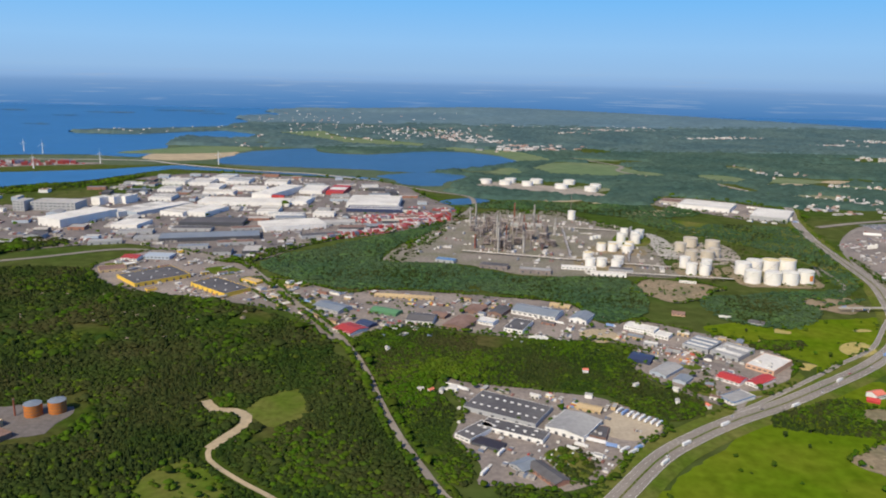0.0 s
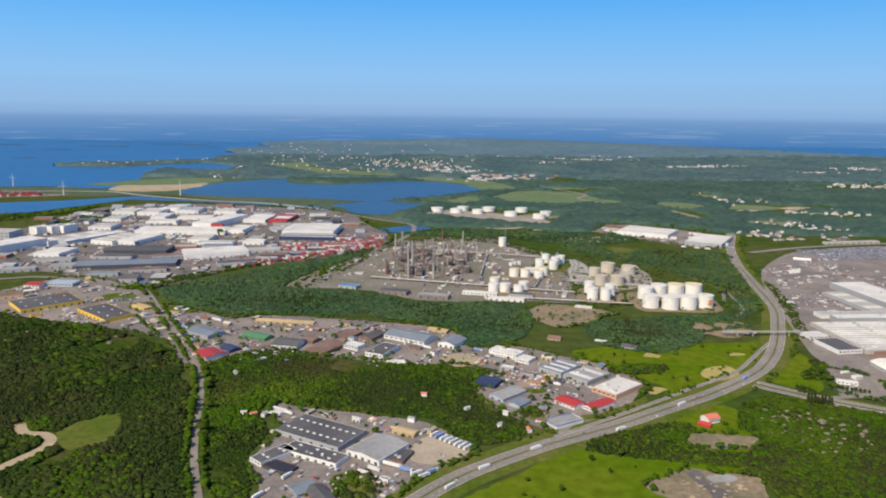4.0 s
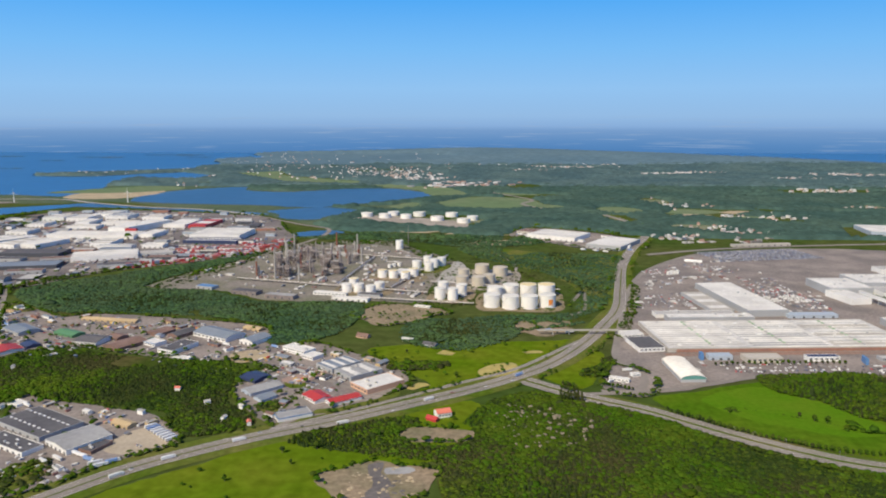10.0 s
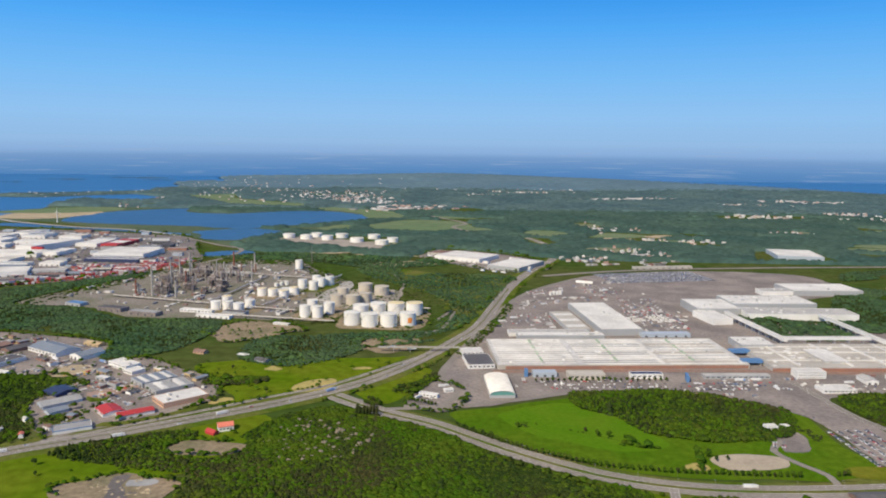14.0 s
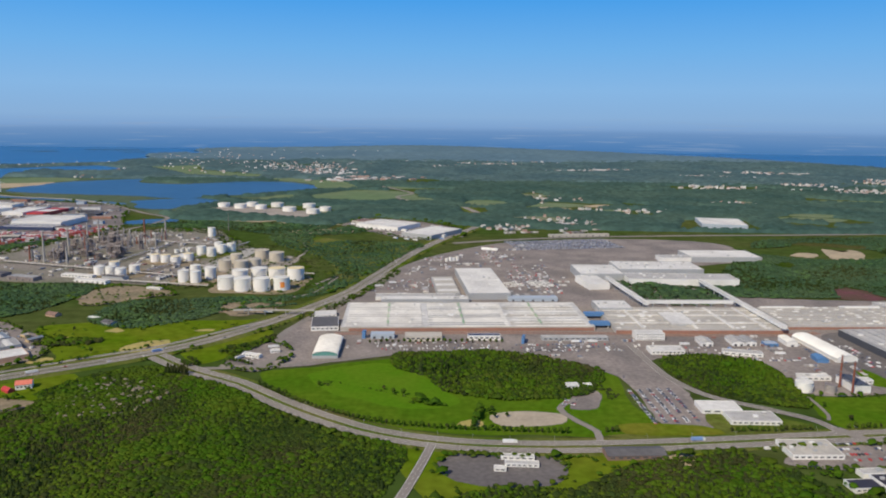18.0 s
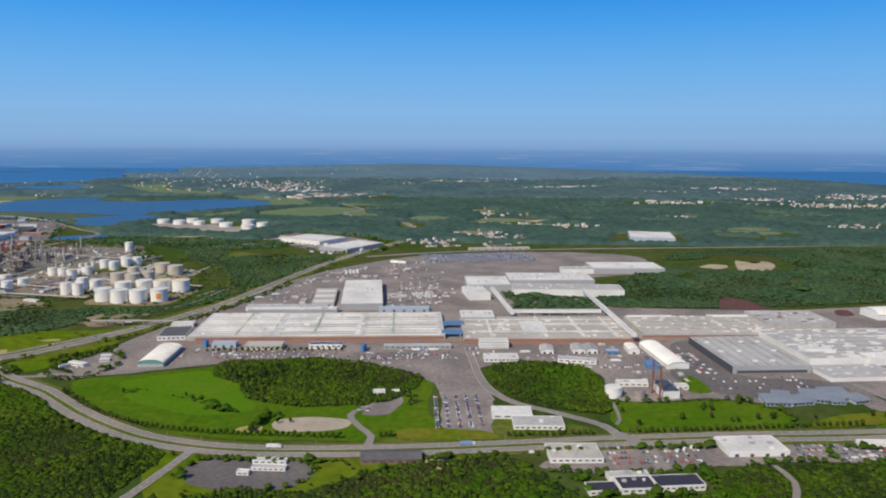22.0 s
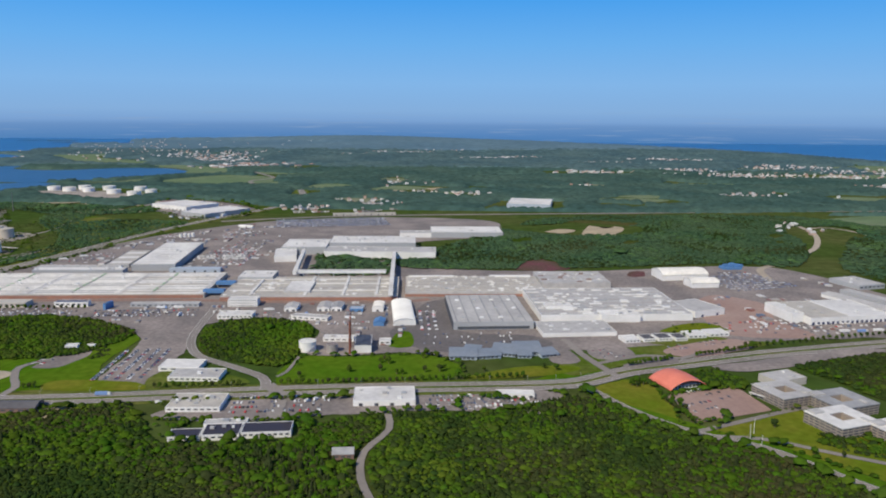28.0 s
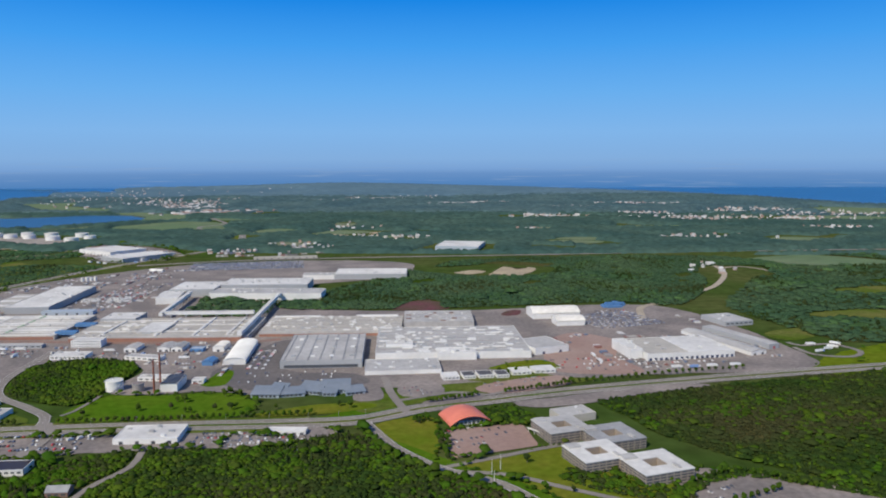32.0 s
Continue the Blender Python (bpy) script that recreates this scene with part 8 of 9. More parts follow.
for i, (key, text, gap) in enumerate((("yard_strip", "bushes along the trading estate", 1.6), ("yard_yellow", "bushes along the yellow halls' yard", 2.2), ("yard_depot", "bushes round the lorry yard", 1.7), ("yard_port", "trees round the port estate", 5.0), ("dirt_lot", "scrub round the bare lot", 1.8), ("quarry", "scrub round the gravel dump", 2.2), ("yard_station", "bushes round the filling station", 2.0), ("carpark_office", "shrubs round the car park", 2.2), ("carpark_corner", "trees round the corner car park", 2.0), ("carpark_south", "bushes along the car parks", 2.0), ("yard_island", "shrubs round the service yard", 3.0), ("lawn_plant", "shrubs on the plant lawn", 4.0), ("yard_warehouse", "trees round the warehouses", 4.0), ("wood_lot", "bushes round the lot by the wood", 1.6), ("farm_patch", "bushes round the farm", 2.0), ("lawn_office", "trees round the office lawn", 3.6), ("lawn_dome", "shrubs along the dome's lawn", 4.0))):
    bushes("edge_bushes", text, along(np.r_[OUTLINES[key], OUTLINES[key][:1]], gap, 1.3, 200 + i), 300 + i, 3.4 if key in ("yard_port", "yard_warehouse") else 2.2, 3.6 if key in ("yard_port", "yard_warehouse") else 2.2)
for i, (key, text, n) in enumerate((("yard_strip", "garden trees between the estate's buildings", 260), ("yard_depot", "single trees on the lorry yard", 26), ("yard_port", "single trees on the port estate", 240), ("meadow_south", "single bushes in the meadow", 26), ("oval_lawn", "single bushes on the lawn", 8), ("meadow_field", "bushes in the rough meadow", 40), ("tank_grass", "scrub in the tank farm", 160), ("lawn_island", "bushes on the grass by the avenue", 70), ("clearing", "scrub in the grassy clearing", 60), ("dirt_lot", "scrub on the bare lot", 36), ("dirt_lot_small", "scrub on the trodden earth", 30), ("lawn_north", "trees on the northern field", 60))):
    bushes("scattered_bushes", text, strewn(OUTLINES[key], n, 220 + i), 330 + i, 3.0 if key == "yard_port" else 2.2, 3.2 if key == "yard_port" else 2.4, off=("yard_island",))
bushes("wood_edge", "ragged bushes where lane and wood meet", np.r_[along(smooth_line(LANE, False, 6) + (5.0, 1.0), 1.3, 1.0, 240, 0.2), along(smooth_line(LANE, False, 6) - (5.0, 1.0), 1.3, 1.0, 241, 0.2)], 341, 2.3, 2.8)
bushes("verge_bushes", "bushes on the highway's verges", np.r_[along(smooth_line(HWY, False, 8) + (-13, 12), 3.2, 2.0, 242, 0.55), along(smooth_line(HWY[8:], False, 8) + (15, -8), 3.0, 2.5, 243, 0.5)], 342, 2.2, 2.2)
bushes("field_hedge", "thin hedge across the mown field", along(np.array([(566, 571), (585, 563), (610, 552), (632, 540)]), 2.6, 0.5, 244, 0.2), 343, 0.9, 0.8)
bushes("field_hedge", "round bushes at the copse's foot", along(np.array([(632, 534), (645, 529), (657, 527)]), 0.9, 1.6, 245, -0.5), 344, 2.4, 2.4)
bushes("tall_hedge", "tall dark hedge beside the sand patch", along(np.array([(677, 492), (680, 508), (683, 522)]), 0.7, 0.8, 246, -0.5), 345, 2.3, 3.6, 0.1)
bushes("school_trees", "trees round the school", np.r_[strewn(np.array([(868, 446), (880, 420), (890, 412), (892, 416), (886, 432), (900, 440), (896, 448)]), 26, 251), strewn(np.array([(953, 428), (960, 426), (968, 444), (955, 447), (928, 445), (926, 442), (950, 441)]), 34, 252), strewn(np.array([(886, 415), (930, 419), (955, 423), (955, 419), (905, 409), (888, 411)]), 40, 253)], 347, 2.4, 2.8)
bushes("road_edge", "bushes along the road past the offices", along(smooth_line(SOUTH, False, 6) + (-5.5, -5.0), 1.2, 1.4, 254, 0.0), 348, 2.4, 2.8)
bushes("poplar_belt", "bushes along the avenue's southern verge", along(smooth_line(AVENUE[2:12], False, 8) + (-4, -15), 2.0, 1.6, 247, 0.3), 346, 2.3, 2.3)


# ---- trees in rows ----
def street_tree(x, y, tall, seed):
    """A small street tree: tapered trunk with limbs, and an uneven crown of clumps."""
    r = random.Random(seed)
    t = thing("street_tree", "young leafy street tree in a row", "tree", x, y, 0.3, r.uniform(0, 360), "street trees")
    g = Form().tube(0, 0, -0.35, tall * 0.45, 0.16, 0.09, 6)
    for k in range(3):
        a = k * 2.1 + r.random()
        g.pipe((0, 0, tall * 0.33), (math.cos(a) * tall * 0.16, math.sin(a) * tall * 0.16, tall * 0.58), 0.05, 4)
    g.make("trunk", BARK, t)
    v, f = crown_form(seed, 6)
    share("crown", scatter_mesh("crown", [(v, f)], [(0, 0, tall * 0.12, tall * 0.86, tall * 0.95, 0)], LEAF if seed % 3 else LEAFDARK), t)
    return t


TREES = [street_tree(520 + 0.2 * i, 553 - 0.2 * i, 3.4 + 0.3 * i, 60 + i) for i in range(5)]
for i, q in enumerate(TREES):
    q.matrix_basis = pose(514 + i * 6.4, 561 - i * 6.2 + i * i * 0.2, 0.3)


def tree_row(points, gap, seed, jitter=0.5):
    """Trees along a line, at an even gap."""
    r = random.Random(seed)
    line = smooth_line(points, False, 3.0)
    s = np.r_[0, np.cumsum(np.hypot(*np.diff(line, axis=0).T))]
    for a in np.arange(0, s[-1], gap):
        x, y = np.interp(a, s, line[:, 0]) + r.uniform(-jitter, jitter), np.interp(a, s, line[:, 1]) + r.uniform(-jitter, jitter)
        copy_thing(r.choice(TREES), Matrix.Translation((x, y, 0.3)) @ Matrix.Rotation(r.uniform(0, 6.28), 4, "Z"))


tree_row([(516, 556), (531, 543), (546, 530), (571, 513), (602, 497), (644, 488), (681, 486), (738, 485)], 4.1, 1, 0.25)
tree_row([(846, 495), (875, 498), (904, 502)], 4.2, 2)
tree_row([(927, 506), (968, 511), (1010, 517)], 4.4, 3)
tree_row([(1014, 518), (1034, 522), (1089, 530)], 4.6, 4)
tree_row([(1163, 557), (1182, 566), (1199, 575)], 3.4, 5)
tree_row([(1263, 610), (1295, 617), (1332, 630), (1380, 645), (1415, 654)], 6.0, 6)
tree_row([(583, 672), (620, 676), (660, 680), (705, 684)], 5.2, 7)
tree_row([(1218, 582), (1245, 594), (1272, 608)], 3.6, 8)
tree_row([(764, 489), (772, 490)], 3.6, 9)
tree_row([(475, 612), (488, 606), (498, 602)], 3.2, 10)
tree_row([(440, 612), (450, 604), (447, 596), (437, 604)], 2.4, 11)
tree_row([(1310, 432), (1340, 446), (1372, 428)], 5.0, 12)
tree_row([(1325, 410), (1352, 424)], 5.0, 13)
tree_row([(1196, 532), (1210, 544), (1226, 548)], 4.5, 14)
tree_row([(1180, 458), (1178, 470), (1174, 484), (1172, 496)], 3.0, 15)
for i, (x, y) in enumerate(((700, 510), (560, 560), (470, 640), (476, 648), (482, 655), (610, 555), (618, 548), (626, 545), (690, 520), (688, 514), (692, 508), (967, 533), (986, 553), (989, 557), (992, 552), (988, 537), (1000, 531), (1004, 530), (1019, 536), (1018, 570), (1022, 571), (1026, 568), (1016, 566), (1029, 537), (1032, 540), (1178, 498), (1176, 490), (1179, 484), (1181, 478), (1160, 520), (1163, 523), (1157, 518), (1060, 540), (1102, 548), (1110, 544), (1215, 635),) + ((1222, 632), (1228, 637), (240, 470), (262, 478), (250, 455), (215, 430), (300, 500), (1225, 455), (1232, 420), (1246, 418), (330, 640), (350, 625), (300, 690), (1165, 520), (1160, 516), (905, 560), (928, 545), (935, 520))):
    copy_thing(TREES[i % 5], Matrix.Translation((x, y, 0.3)) @ Matrix.Rotation(i * 1.7, 4, "Z") @ Matrix.Scale(1.0 + 0.12 * (i % 4), 4))


def poplar(x, y, tall, seed):
    """A slim upright poplar: trunk and a narrow ragged crown."""
    t = thing("poplar", "slim dark poplar in a tight clump", "tree", x, y, 0.2, seed * 50, "poplars")
    Form().tube(0, 0, -0.2, tall * 0.5, 0.14, 0.08, 6).make("trunk", BARK, t)
    v, f = crown_form(seed, 7, 1.5)
    share("crown", scatter_mesh("crown", [(v, f)], [(0, 0, tall * 0.02, tall * 0.42, tall, 0)], LEAFDARK), t)
    return t


for i in range(14):
    poplar(435 + (i % 7) * 2.7, 577 + (i // 7) * 4.5 - (i % 7) * 0.3, 6.0 + (i * 7 % 5) * 0.4, 400 + i)


# ---- vehicles ----
def make_car(x, y, turn):
    c = thing("parked_car", "small passenger car standing in a parking bay", "car", x, y, 0.14, turn, "parked cars")
    g = Form()
    n = 0
    side = [(-1.4, -0.1), (1.4, -0.1), (1.4, 0.48), (0.7, 0.58), (0.35, 0.60), (-1.35, 0.60)]
    for yy in (-0.55, 0.55):
        g.v += [(a, yy, b_) for a, b_ in side]
    g.f += [tuple(range(5, -1, -1)), tuple(range(6, 12))] + [(i, (i + 1) % 6, 6 + (i + 1) % 6, 6 + i) for i in range(6)]
    g.make("body", CARPAINT, c)
    g = Form()
    top = [(-1.2, 0.6, 0.5), (0.5, 0.6, 0.5), (0.1, 0.92, 0.42), (-0.95, 0.92, 0.42)]
    g.v += [(a, -w_, b_) for a, b_, w_ in top] + [(a, w_, b_) for a, b_, w_ in top]
    g.f += [(3, 2, 1, 0), (4, 5, 6, 7), (0, 1, 5, 4), (1, 2, 6, 5), (2, 3, 7, 6), (3, 0, 4, 7)]
    g.make("cabin", GLASS, c)
    return c


CAR = make_car(796, 598, 80)
RC = random.Random(77)


def park(x, y, turn, rows, cols, pitch, gap, fill, group_turn=90):
    """Rows of parked cars as things: rows go along the local y, cars stand side by side along x."""
    m = pose(x, y, 0.14, 0, 0, turn)
    for i in range(rows):
        for j in range(cols):
            if RC.random() < fill:
                copy_thing(CAR, m @ pose(j * pitch, i * gap, 0, 0, 0, group_turn + RC.choice((0, 180)) + RC.uniform(-3, 3)))


park(798, 560, 78, 4, 24, 1.55, -6.4, 0.0, 90)
for k, x0 in enumerate((797, 804.5, 812, 819.5, 827)):
    park(x0 + 3, 506 + k * 1.5, 95, 1, 40, 1.62, 5.0, 0.78, 90)
park(1186, 476, 28, 4, 12, 3.4, 9.0, 0.42)
park(880, 478, 8, 2, 7, 3.2, 6.0, 0.4)
park(922, 462, 8, 3, 12, 3.4, 9.0, 0.34)
park(1024, 478, 6, 3, 20, 2.3, 7.0, 0.55)
park(1310, 400, 28, 3, 12, 3.0, 8.0, 0.35)
park(1206, 598, 26, 2, 18, 2.8, 7.0, 0.5)
park(746, 530, 70, 2, 8, 2.2, 6.0, 0.4)
park(486, 612, 60, 1, 7, 2.4, 6.0, 0.6)


def car_mass(label, lots, seed, paint=None):
    """Closely parked cars past counting, on several lots: x, y, turn, rows, columns, pitch, gap, fill."""
    r = np.random.default_rng(seed)
    box_v = np.array([(-1.35, -.55, .15), (1.35, -.55, .15), (1.35, .55, .15), (-1.35, .55, .15), (-1.35, -.55, .58), (1.35, -.55, .52), (1.35, .55, .52), (-1.35, .55, .58), (-1.0, -.42, .92), (.15, -.42, .92), (.15, .42, .92), (-1.0, .42, .92), (.6, -.5, .56), (.6, .5, .56)])
    f = np.array([(0, 1, 5), (0, 5, 4), (1, 2, 6), (1, 6, 5), (2, 3, 7), (2, 7, 6), (3, 0, 4), (3, 4, 7), (5, 6, 13), (5, 13, 12), (12, 13, 10), (12, 10, 9), (9, 10, 11), (9, 11, 8), (8, 11, 7), (8, 7, 4), (4, 12, 9), (4, 9, 8), (7, 10, 13), (7, 11, 10), (4, 5, 12), (7, 13, 6)])
    rows = []
    for x, y, turn, n, c, pitch, gap, fill in lots:
        j, i = np.meshgrid(np.arange(c), np.arange(n))
        k = r.random(j.shape) < fill
        u, w_ = j[k] * pitch + r.uniform(-.2, .2, k.sum()), i[k] * gap + r.uniform(-.2, .2, k.sum())
        a = math.radians(turn)
        rows.append(np.c_[x + u * math.cos(a) - w_ * math.sin(a), y + u * math.sin(a) + w_ * math.cos(a), np.full(k.sum(), 0.25), np.ones(k.sum()), np.ones(k.sum()), np.full(k.sum(), a + math.pi / 2)])
    t = thing("parked_cars", label, "cars", 0, 0, kind="stuff")
    tagged(share("car_bodies", scatter_mesh("car_bodies", [(box_v, f)], np.concatenate(rows), paint or CARPAINT), t), kind="stuff")


car_mass("blue and grey new cars in close rows on the far lot", [(745, 1186, 14, 12, 120, 1.5, 7.5, 0.92), (1322, 800, 22, 9, 44, 1.8, 8.0, 0.7)], 4, NEWCARS)
car_mass("new cars standing close on the storage lots", [(720, 940, 5, 5, 34, 1.7, 9.0, 0.7), (610, 1080, 30, 3, 22, 2.0, 10.0, 0.5), (690, 1100, 10, 4, 26, 1.9, 12.0, 0.5), (1330, 880, 12, 2, 20, 2.0, 8.0, 0.5)], 1)
car_mass("cars scattered on the works' yards", [(600, 655, 5, 2, 30, 2.6, 9.0, 0.28), (700, 658, 5, 3, 40, 2.4, 9.0, 0.22), (1000, 650, 96, 4, 34, 2.0, 7.0, 0.5), (560, 880, 15, 3, 26, 2.4, 12.0, 0.4), (780, 880, 95, 2, 30, 4.0, 14.0, 0.3), (1300, 640, 12, 2, 30, 3.0, 8.0, 0.3), (850, 672, 5, 2, 16, 3.0, 8.0, 0.4), (930, 650, 5, 2, 14, 2.6, 6.0, 0.4)], 2)
car_mass("cars and vans in loose rows on the works' front yards", [(590, 656, 6, 3, 56, 2.0, 8.5, 0.4), (720, 662, 6, 3, 44, 2.0, 8.5, 0.45), (852, 655, 5, 2, 24, 2.2, 9.0, 0.4), (908, 458, 8, 4, 26, 2.3, 7.5, 0.5), (1048, 474, 14, 3, 22, 2.2, 6.0, 0.55), (1022, 640, 96, 3, 30, 2.0, 6.0, 0.6), (1010, 600, 8, 4, 34, 2.4, 8.0, 0.3), (1260, 650, 12, 4, 60, 2.4, 8.0, 0.4), (780, 900, 95, 5, 60, 2.4, 12.0, 0.35), (580, 900, 20, 5, 30, 2.4, 10.0, 0.45)], 5)
car_mass("cars parked between the estate's buildings", [(60, 440, -30, 3, 14, 2.2, 8.0, 0.5), (92, 432, -32, 3, 12, 2.4, 7.0, 0.5), (60, 660, -28, 3, 30, 3.2, 9.0, 0.4), (180, 640, -35, 4, 14, 3.0, 8.0, 0.45), (215, 590, -45, 4, 10, 3.0, 7.0, 0.4), (-120, 760, -34, 3, 22, 3.4, 9.0, 0.4), (-60, 705, -28, 2, 20, 3.0, 9.0, 0.5), (-300, 800, -35, 3, 20, 3.0, 8.0, 0.5), (105, 755, -28, 2, 24, 3.0, 8.0, 0.5)], 3)


def make_van(x, y, turn):
    v = thing("van", "plain white delivery van in a row", "van", x, y, 0.36, turn, "white vans")
    g = Form()
    side = [(-1.9, 0.3), (1.9, 0.3), (1.9, 0.85), (1.35, 1.0), (0.85, 1.7), (-1.9, 1.75)]
    for yy in (-0.72, 0.72):
        g.v += [(a, yy, b_) for a, b_ in side]
    g.f += [tuple(range(5, -1, -1)), tuple(range(6, 12))] + [(i, (i + 1) % 6, 6 + (i + 1) % 6, 6 + i) for i in range(6)]
    body_ = g.make("body", TANKWHITE, v)
    Form().box(-1.5, -0.6, 0.0, 1.5, 0.6, 0.3).make("chassis", RUBBER, v)
    g = Form()
    g.v += [(1.33, -0.62, 1.06), (1.33, 0.62, 1.06), (0.92, 0.62, 1.64), (0.92, -0.62, 1.64)]
    g.v += [(x_ + 0.06, y_, z_ + 0.05) for x_, y_, z_ in g.v]
    g.f += [(0, 1, 2, 3), (7, 6, 5, 4), (0, 4, 5, 1), (1, 5, 6, 2), (2, 6, 7, 3), (3, 7, 4, 0)]
    g.make("windscreen", GLASS, body_)
    return v


VAN = make_van(716, 914, 110)
for x0, y0, n, rows in ((718, 918, 9, 3), (749, 918, 11, 4)):
    for i in range(n):
        for j in range(rows):
            if RC.random() < 0.85 and (i or j):
                copy_thing(VAN, pose(x0 + i * 2.4 - j * 2.2, y0 + i * 0.9 + j * 9.0, 0.36, 0, 0, 100 + RC.choice((0, 180))))
for x, y, a in ((600, 664, 20), (606, 667, 25), (612, 663, 10), (690, 668, 60), (724, 664, 100), (780, 676, 5), (822, 680, 95), (826, 684, 95), (840, 690, 80), (630, 1046, 30), (636, 1050, 30), (668, 1010, 20), (760, 890, 5), (768, 890, 5), (776, 891, 5), (700, 1080, 40), (860, 470, 10), (950, 478, 60), (955, 481, 60), (960, 484, 60), (1050, 492, 20), (1066, 478, 95)):
    copy_thing(VAN, pose(x, y, 0.36, 0, 0, a))
shed = thing("tent_store", "white winged tent store on the car lot", "tent", 699, 1181, 0.3, -20)
Form().gable(-13, -3, 13, 3, 1.6, 2.2, 0.1).make("roof", WHITE, shed)
Form().gable(-3, -9, 3, 9, 1.4, 1.6, 0.1).make("wing", WHITE, shed)
Form().box(-12.6, -2.6, -0.25, 12.6, 2.6, 1.7).make("wall", WHITE, shed)
for i, (x, y) in enumerate(((636, 1078), (641, 1081), (646, 1083), (651, 1085))):
    tk = thing("small_tank", "small white tank behind the press hall", "tank", x, y, 0.2, 0, "press hall tanks")
    Form().tube(0, 0, 0, 5 + i % 2, 2.2, 2.2, 14).make("shell", TANKWHITE, tk, smooth=True)
    Form().cone(0, 0, 5 + i % 2, 5.7 + i % 2, 2.3, 14).make("top", TANKTOP, tk)


def make_lorry(x, y, turn):
    c = thing("lorry", "white articulated lorry with a box trailer", "lorry", x, y, 0.36, turn, "lorries")
    Form().box(-4.2, -0.8, 0.6, 3.2, 0.8, 2.5).make("trailer", TRUCKPAINT, c)
    g = Form()
    side = [(3.5, 0.4), (5.1, 0.4), (5.1, 1.3), (4.9, 2.1), (3.5, 2.3)]
    for yy in (-0.75, 0.75):
        g.v += [(a, yy, b_) for a, b_ in side]
    g.f += [tuple(range(4, -1, -1)), tuple(range(5, 10))] + [(i, (i + 1) % 5, 5 + (i + 1) % 5, 5 + i) for i in range(5)]
    cab = g.make("cab", TRUCKPAINT, c)
    Form().box(5.0, -0.65, 1.35, 5.12, 0.65, 2.0).make("windscreen", GLASS, cab)
    Form().box(-4.1, -0.5, 0.4, 4.6, 0.5, 0.6).make("chassis", DARKWALL, c)
    for wx in (-3.2, -2.2, 3.0, 4.4):
        for wy in (-0.8, 0.55):
            Form().pipe((wx, wy, 0.32), (wx, wy + 0.25, 0.32), 0.32, 8).make("wheel", RUBBER, c)
    return c


LORRY = make_lorry(168, 457, 40)
for x, y, a in ((146, 431, 48), (205, 487, 36), (271, 521, 32), (330, 571, 40), (404, 633, 45), (134, 506, 50), (137.4, 503.1, 50), (140.8, 500.2, 50), (144.2, 497.3, 50), (147.6, 494.4, 50), (151, 491.5, 50), (154.4, 488.6, 50), (157.8, 485.7, 50), (110, 457, -24), (117, 452, -22), (104, 460, -24), (124, 447, 40), (129, 444, 40), (134, 450, 40), (42, 440, 60),
                (90, 447, -30), (96, 452, -30), (30, 415, 60), (20, 540, -30),) + ((75, 530, -28), (1298, 690, 100), (1301, 672, 100), (1360, 655, 12), (1375, 656, 12), (1390, 660, 12), (1410, 664, 12), (1503, 738, 10), (1519, 730, -30), (1527, 742, -40), (1512, 722, 20), (1500, 712, 20),
                (770, 690, 5), (785, 692, 5), (795, 668, 95), (560, 905, 20), (575, 925, 20), (620, 1010, 30), (640, 1030, 40), (720, 1120, 20), (540, 1280, -30), (560, 1270, -30), (575, 1262, -30), (620, 1280, -30),) + ((452, 1430, -30), (440, 1445, -30), (820, 480, 8), (700, 468, 2), (-140, 760, -34), (-150, 770, -34), (-130, 735, 55), (-115, 712, 55), (120, 705, -28), (170, 700, -30), (10, 690, 60), (1010, 480, 6), (945, 668, 5), (905, 676, 90), (868, 690, 10), (480, 620, 60), (500, 652, 20), (462, 770, 20), (440, 775, 30)):
    copy_thing(LORRY, pose(x, y, 0.36, 0, 0, a))
for i, (s_, off) in enumerate(((60, -5), (140, -2), (230, 5), (260, 2), (330, -5), (420, -2), (470, 5), (520, -5), (600, 2), (680, -2), (760, 5), (840, -5), (930, 2), (1010, -2), (1100, 5), (390, 2), (450, -5), (560, 5), (640, -2))):
    line = smooth_line(HWY[1:], False, 5.0)
    s = np.r_[0, np.cumsum(np.hypot(*np.diff(line, axis=0).T))]
    k = min(int(np.searchsorted(s, s_)), len(line) - 2)
    d_ = line[k + 1] - line[k]
    a = math.degrees(math.atan2(d_[1], d_[0]))
    d_ = d_ / np.hypot(*d_)
    copy_thing(CAR, pose(line[k][0] - d_[1] * off, line[k][1] + d_[0] * off, 0.4, 0, 0, a + (180 if off < 0 else 0)))


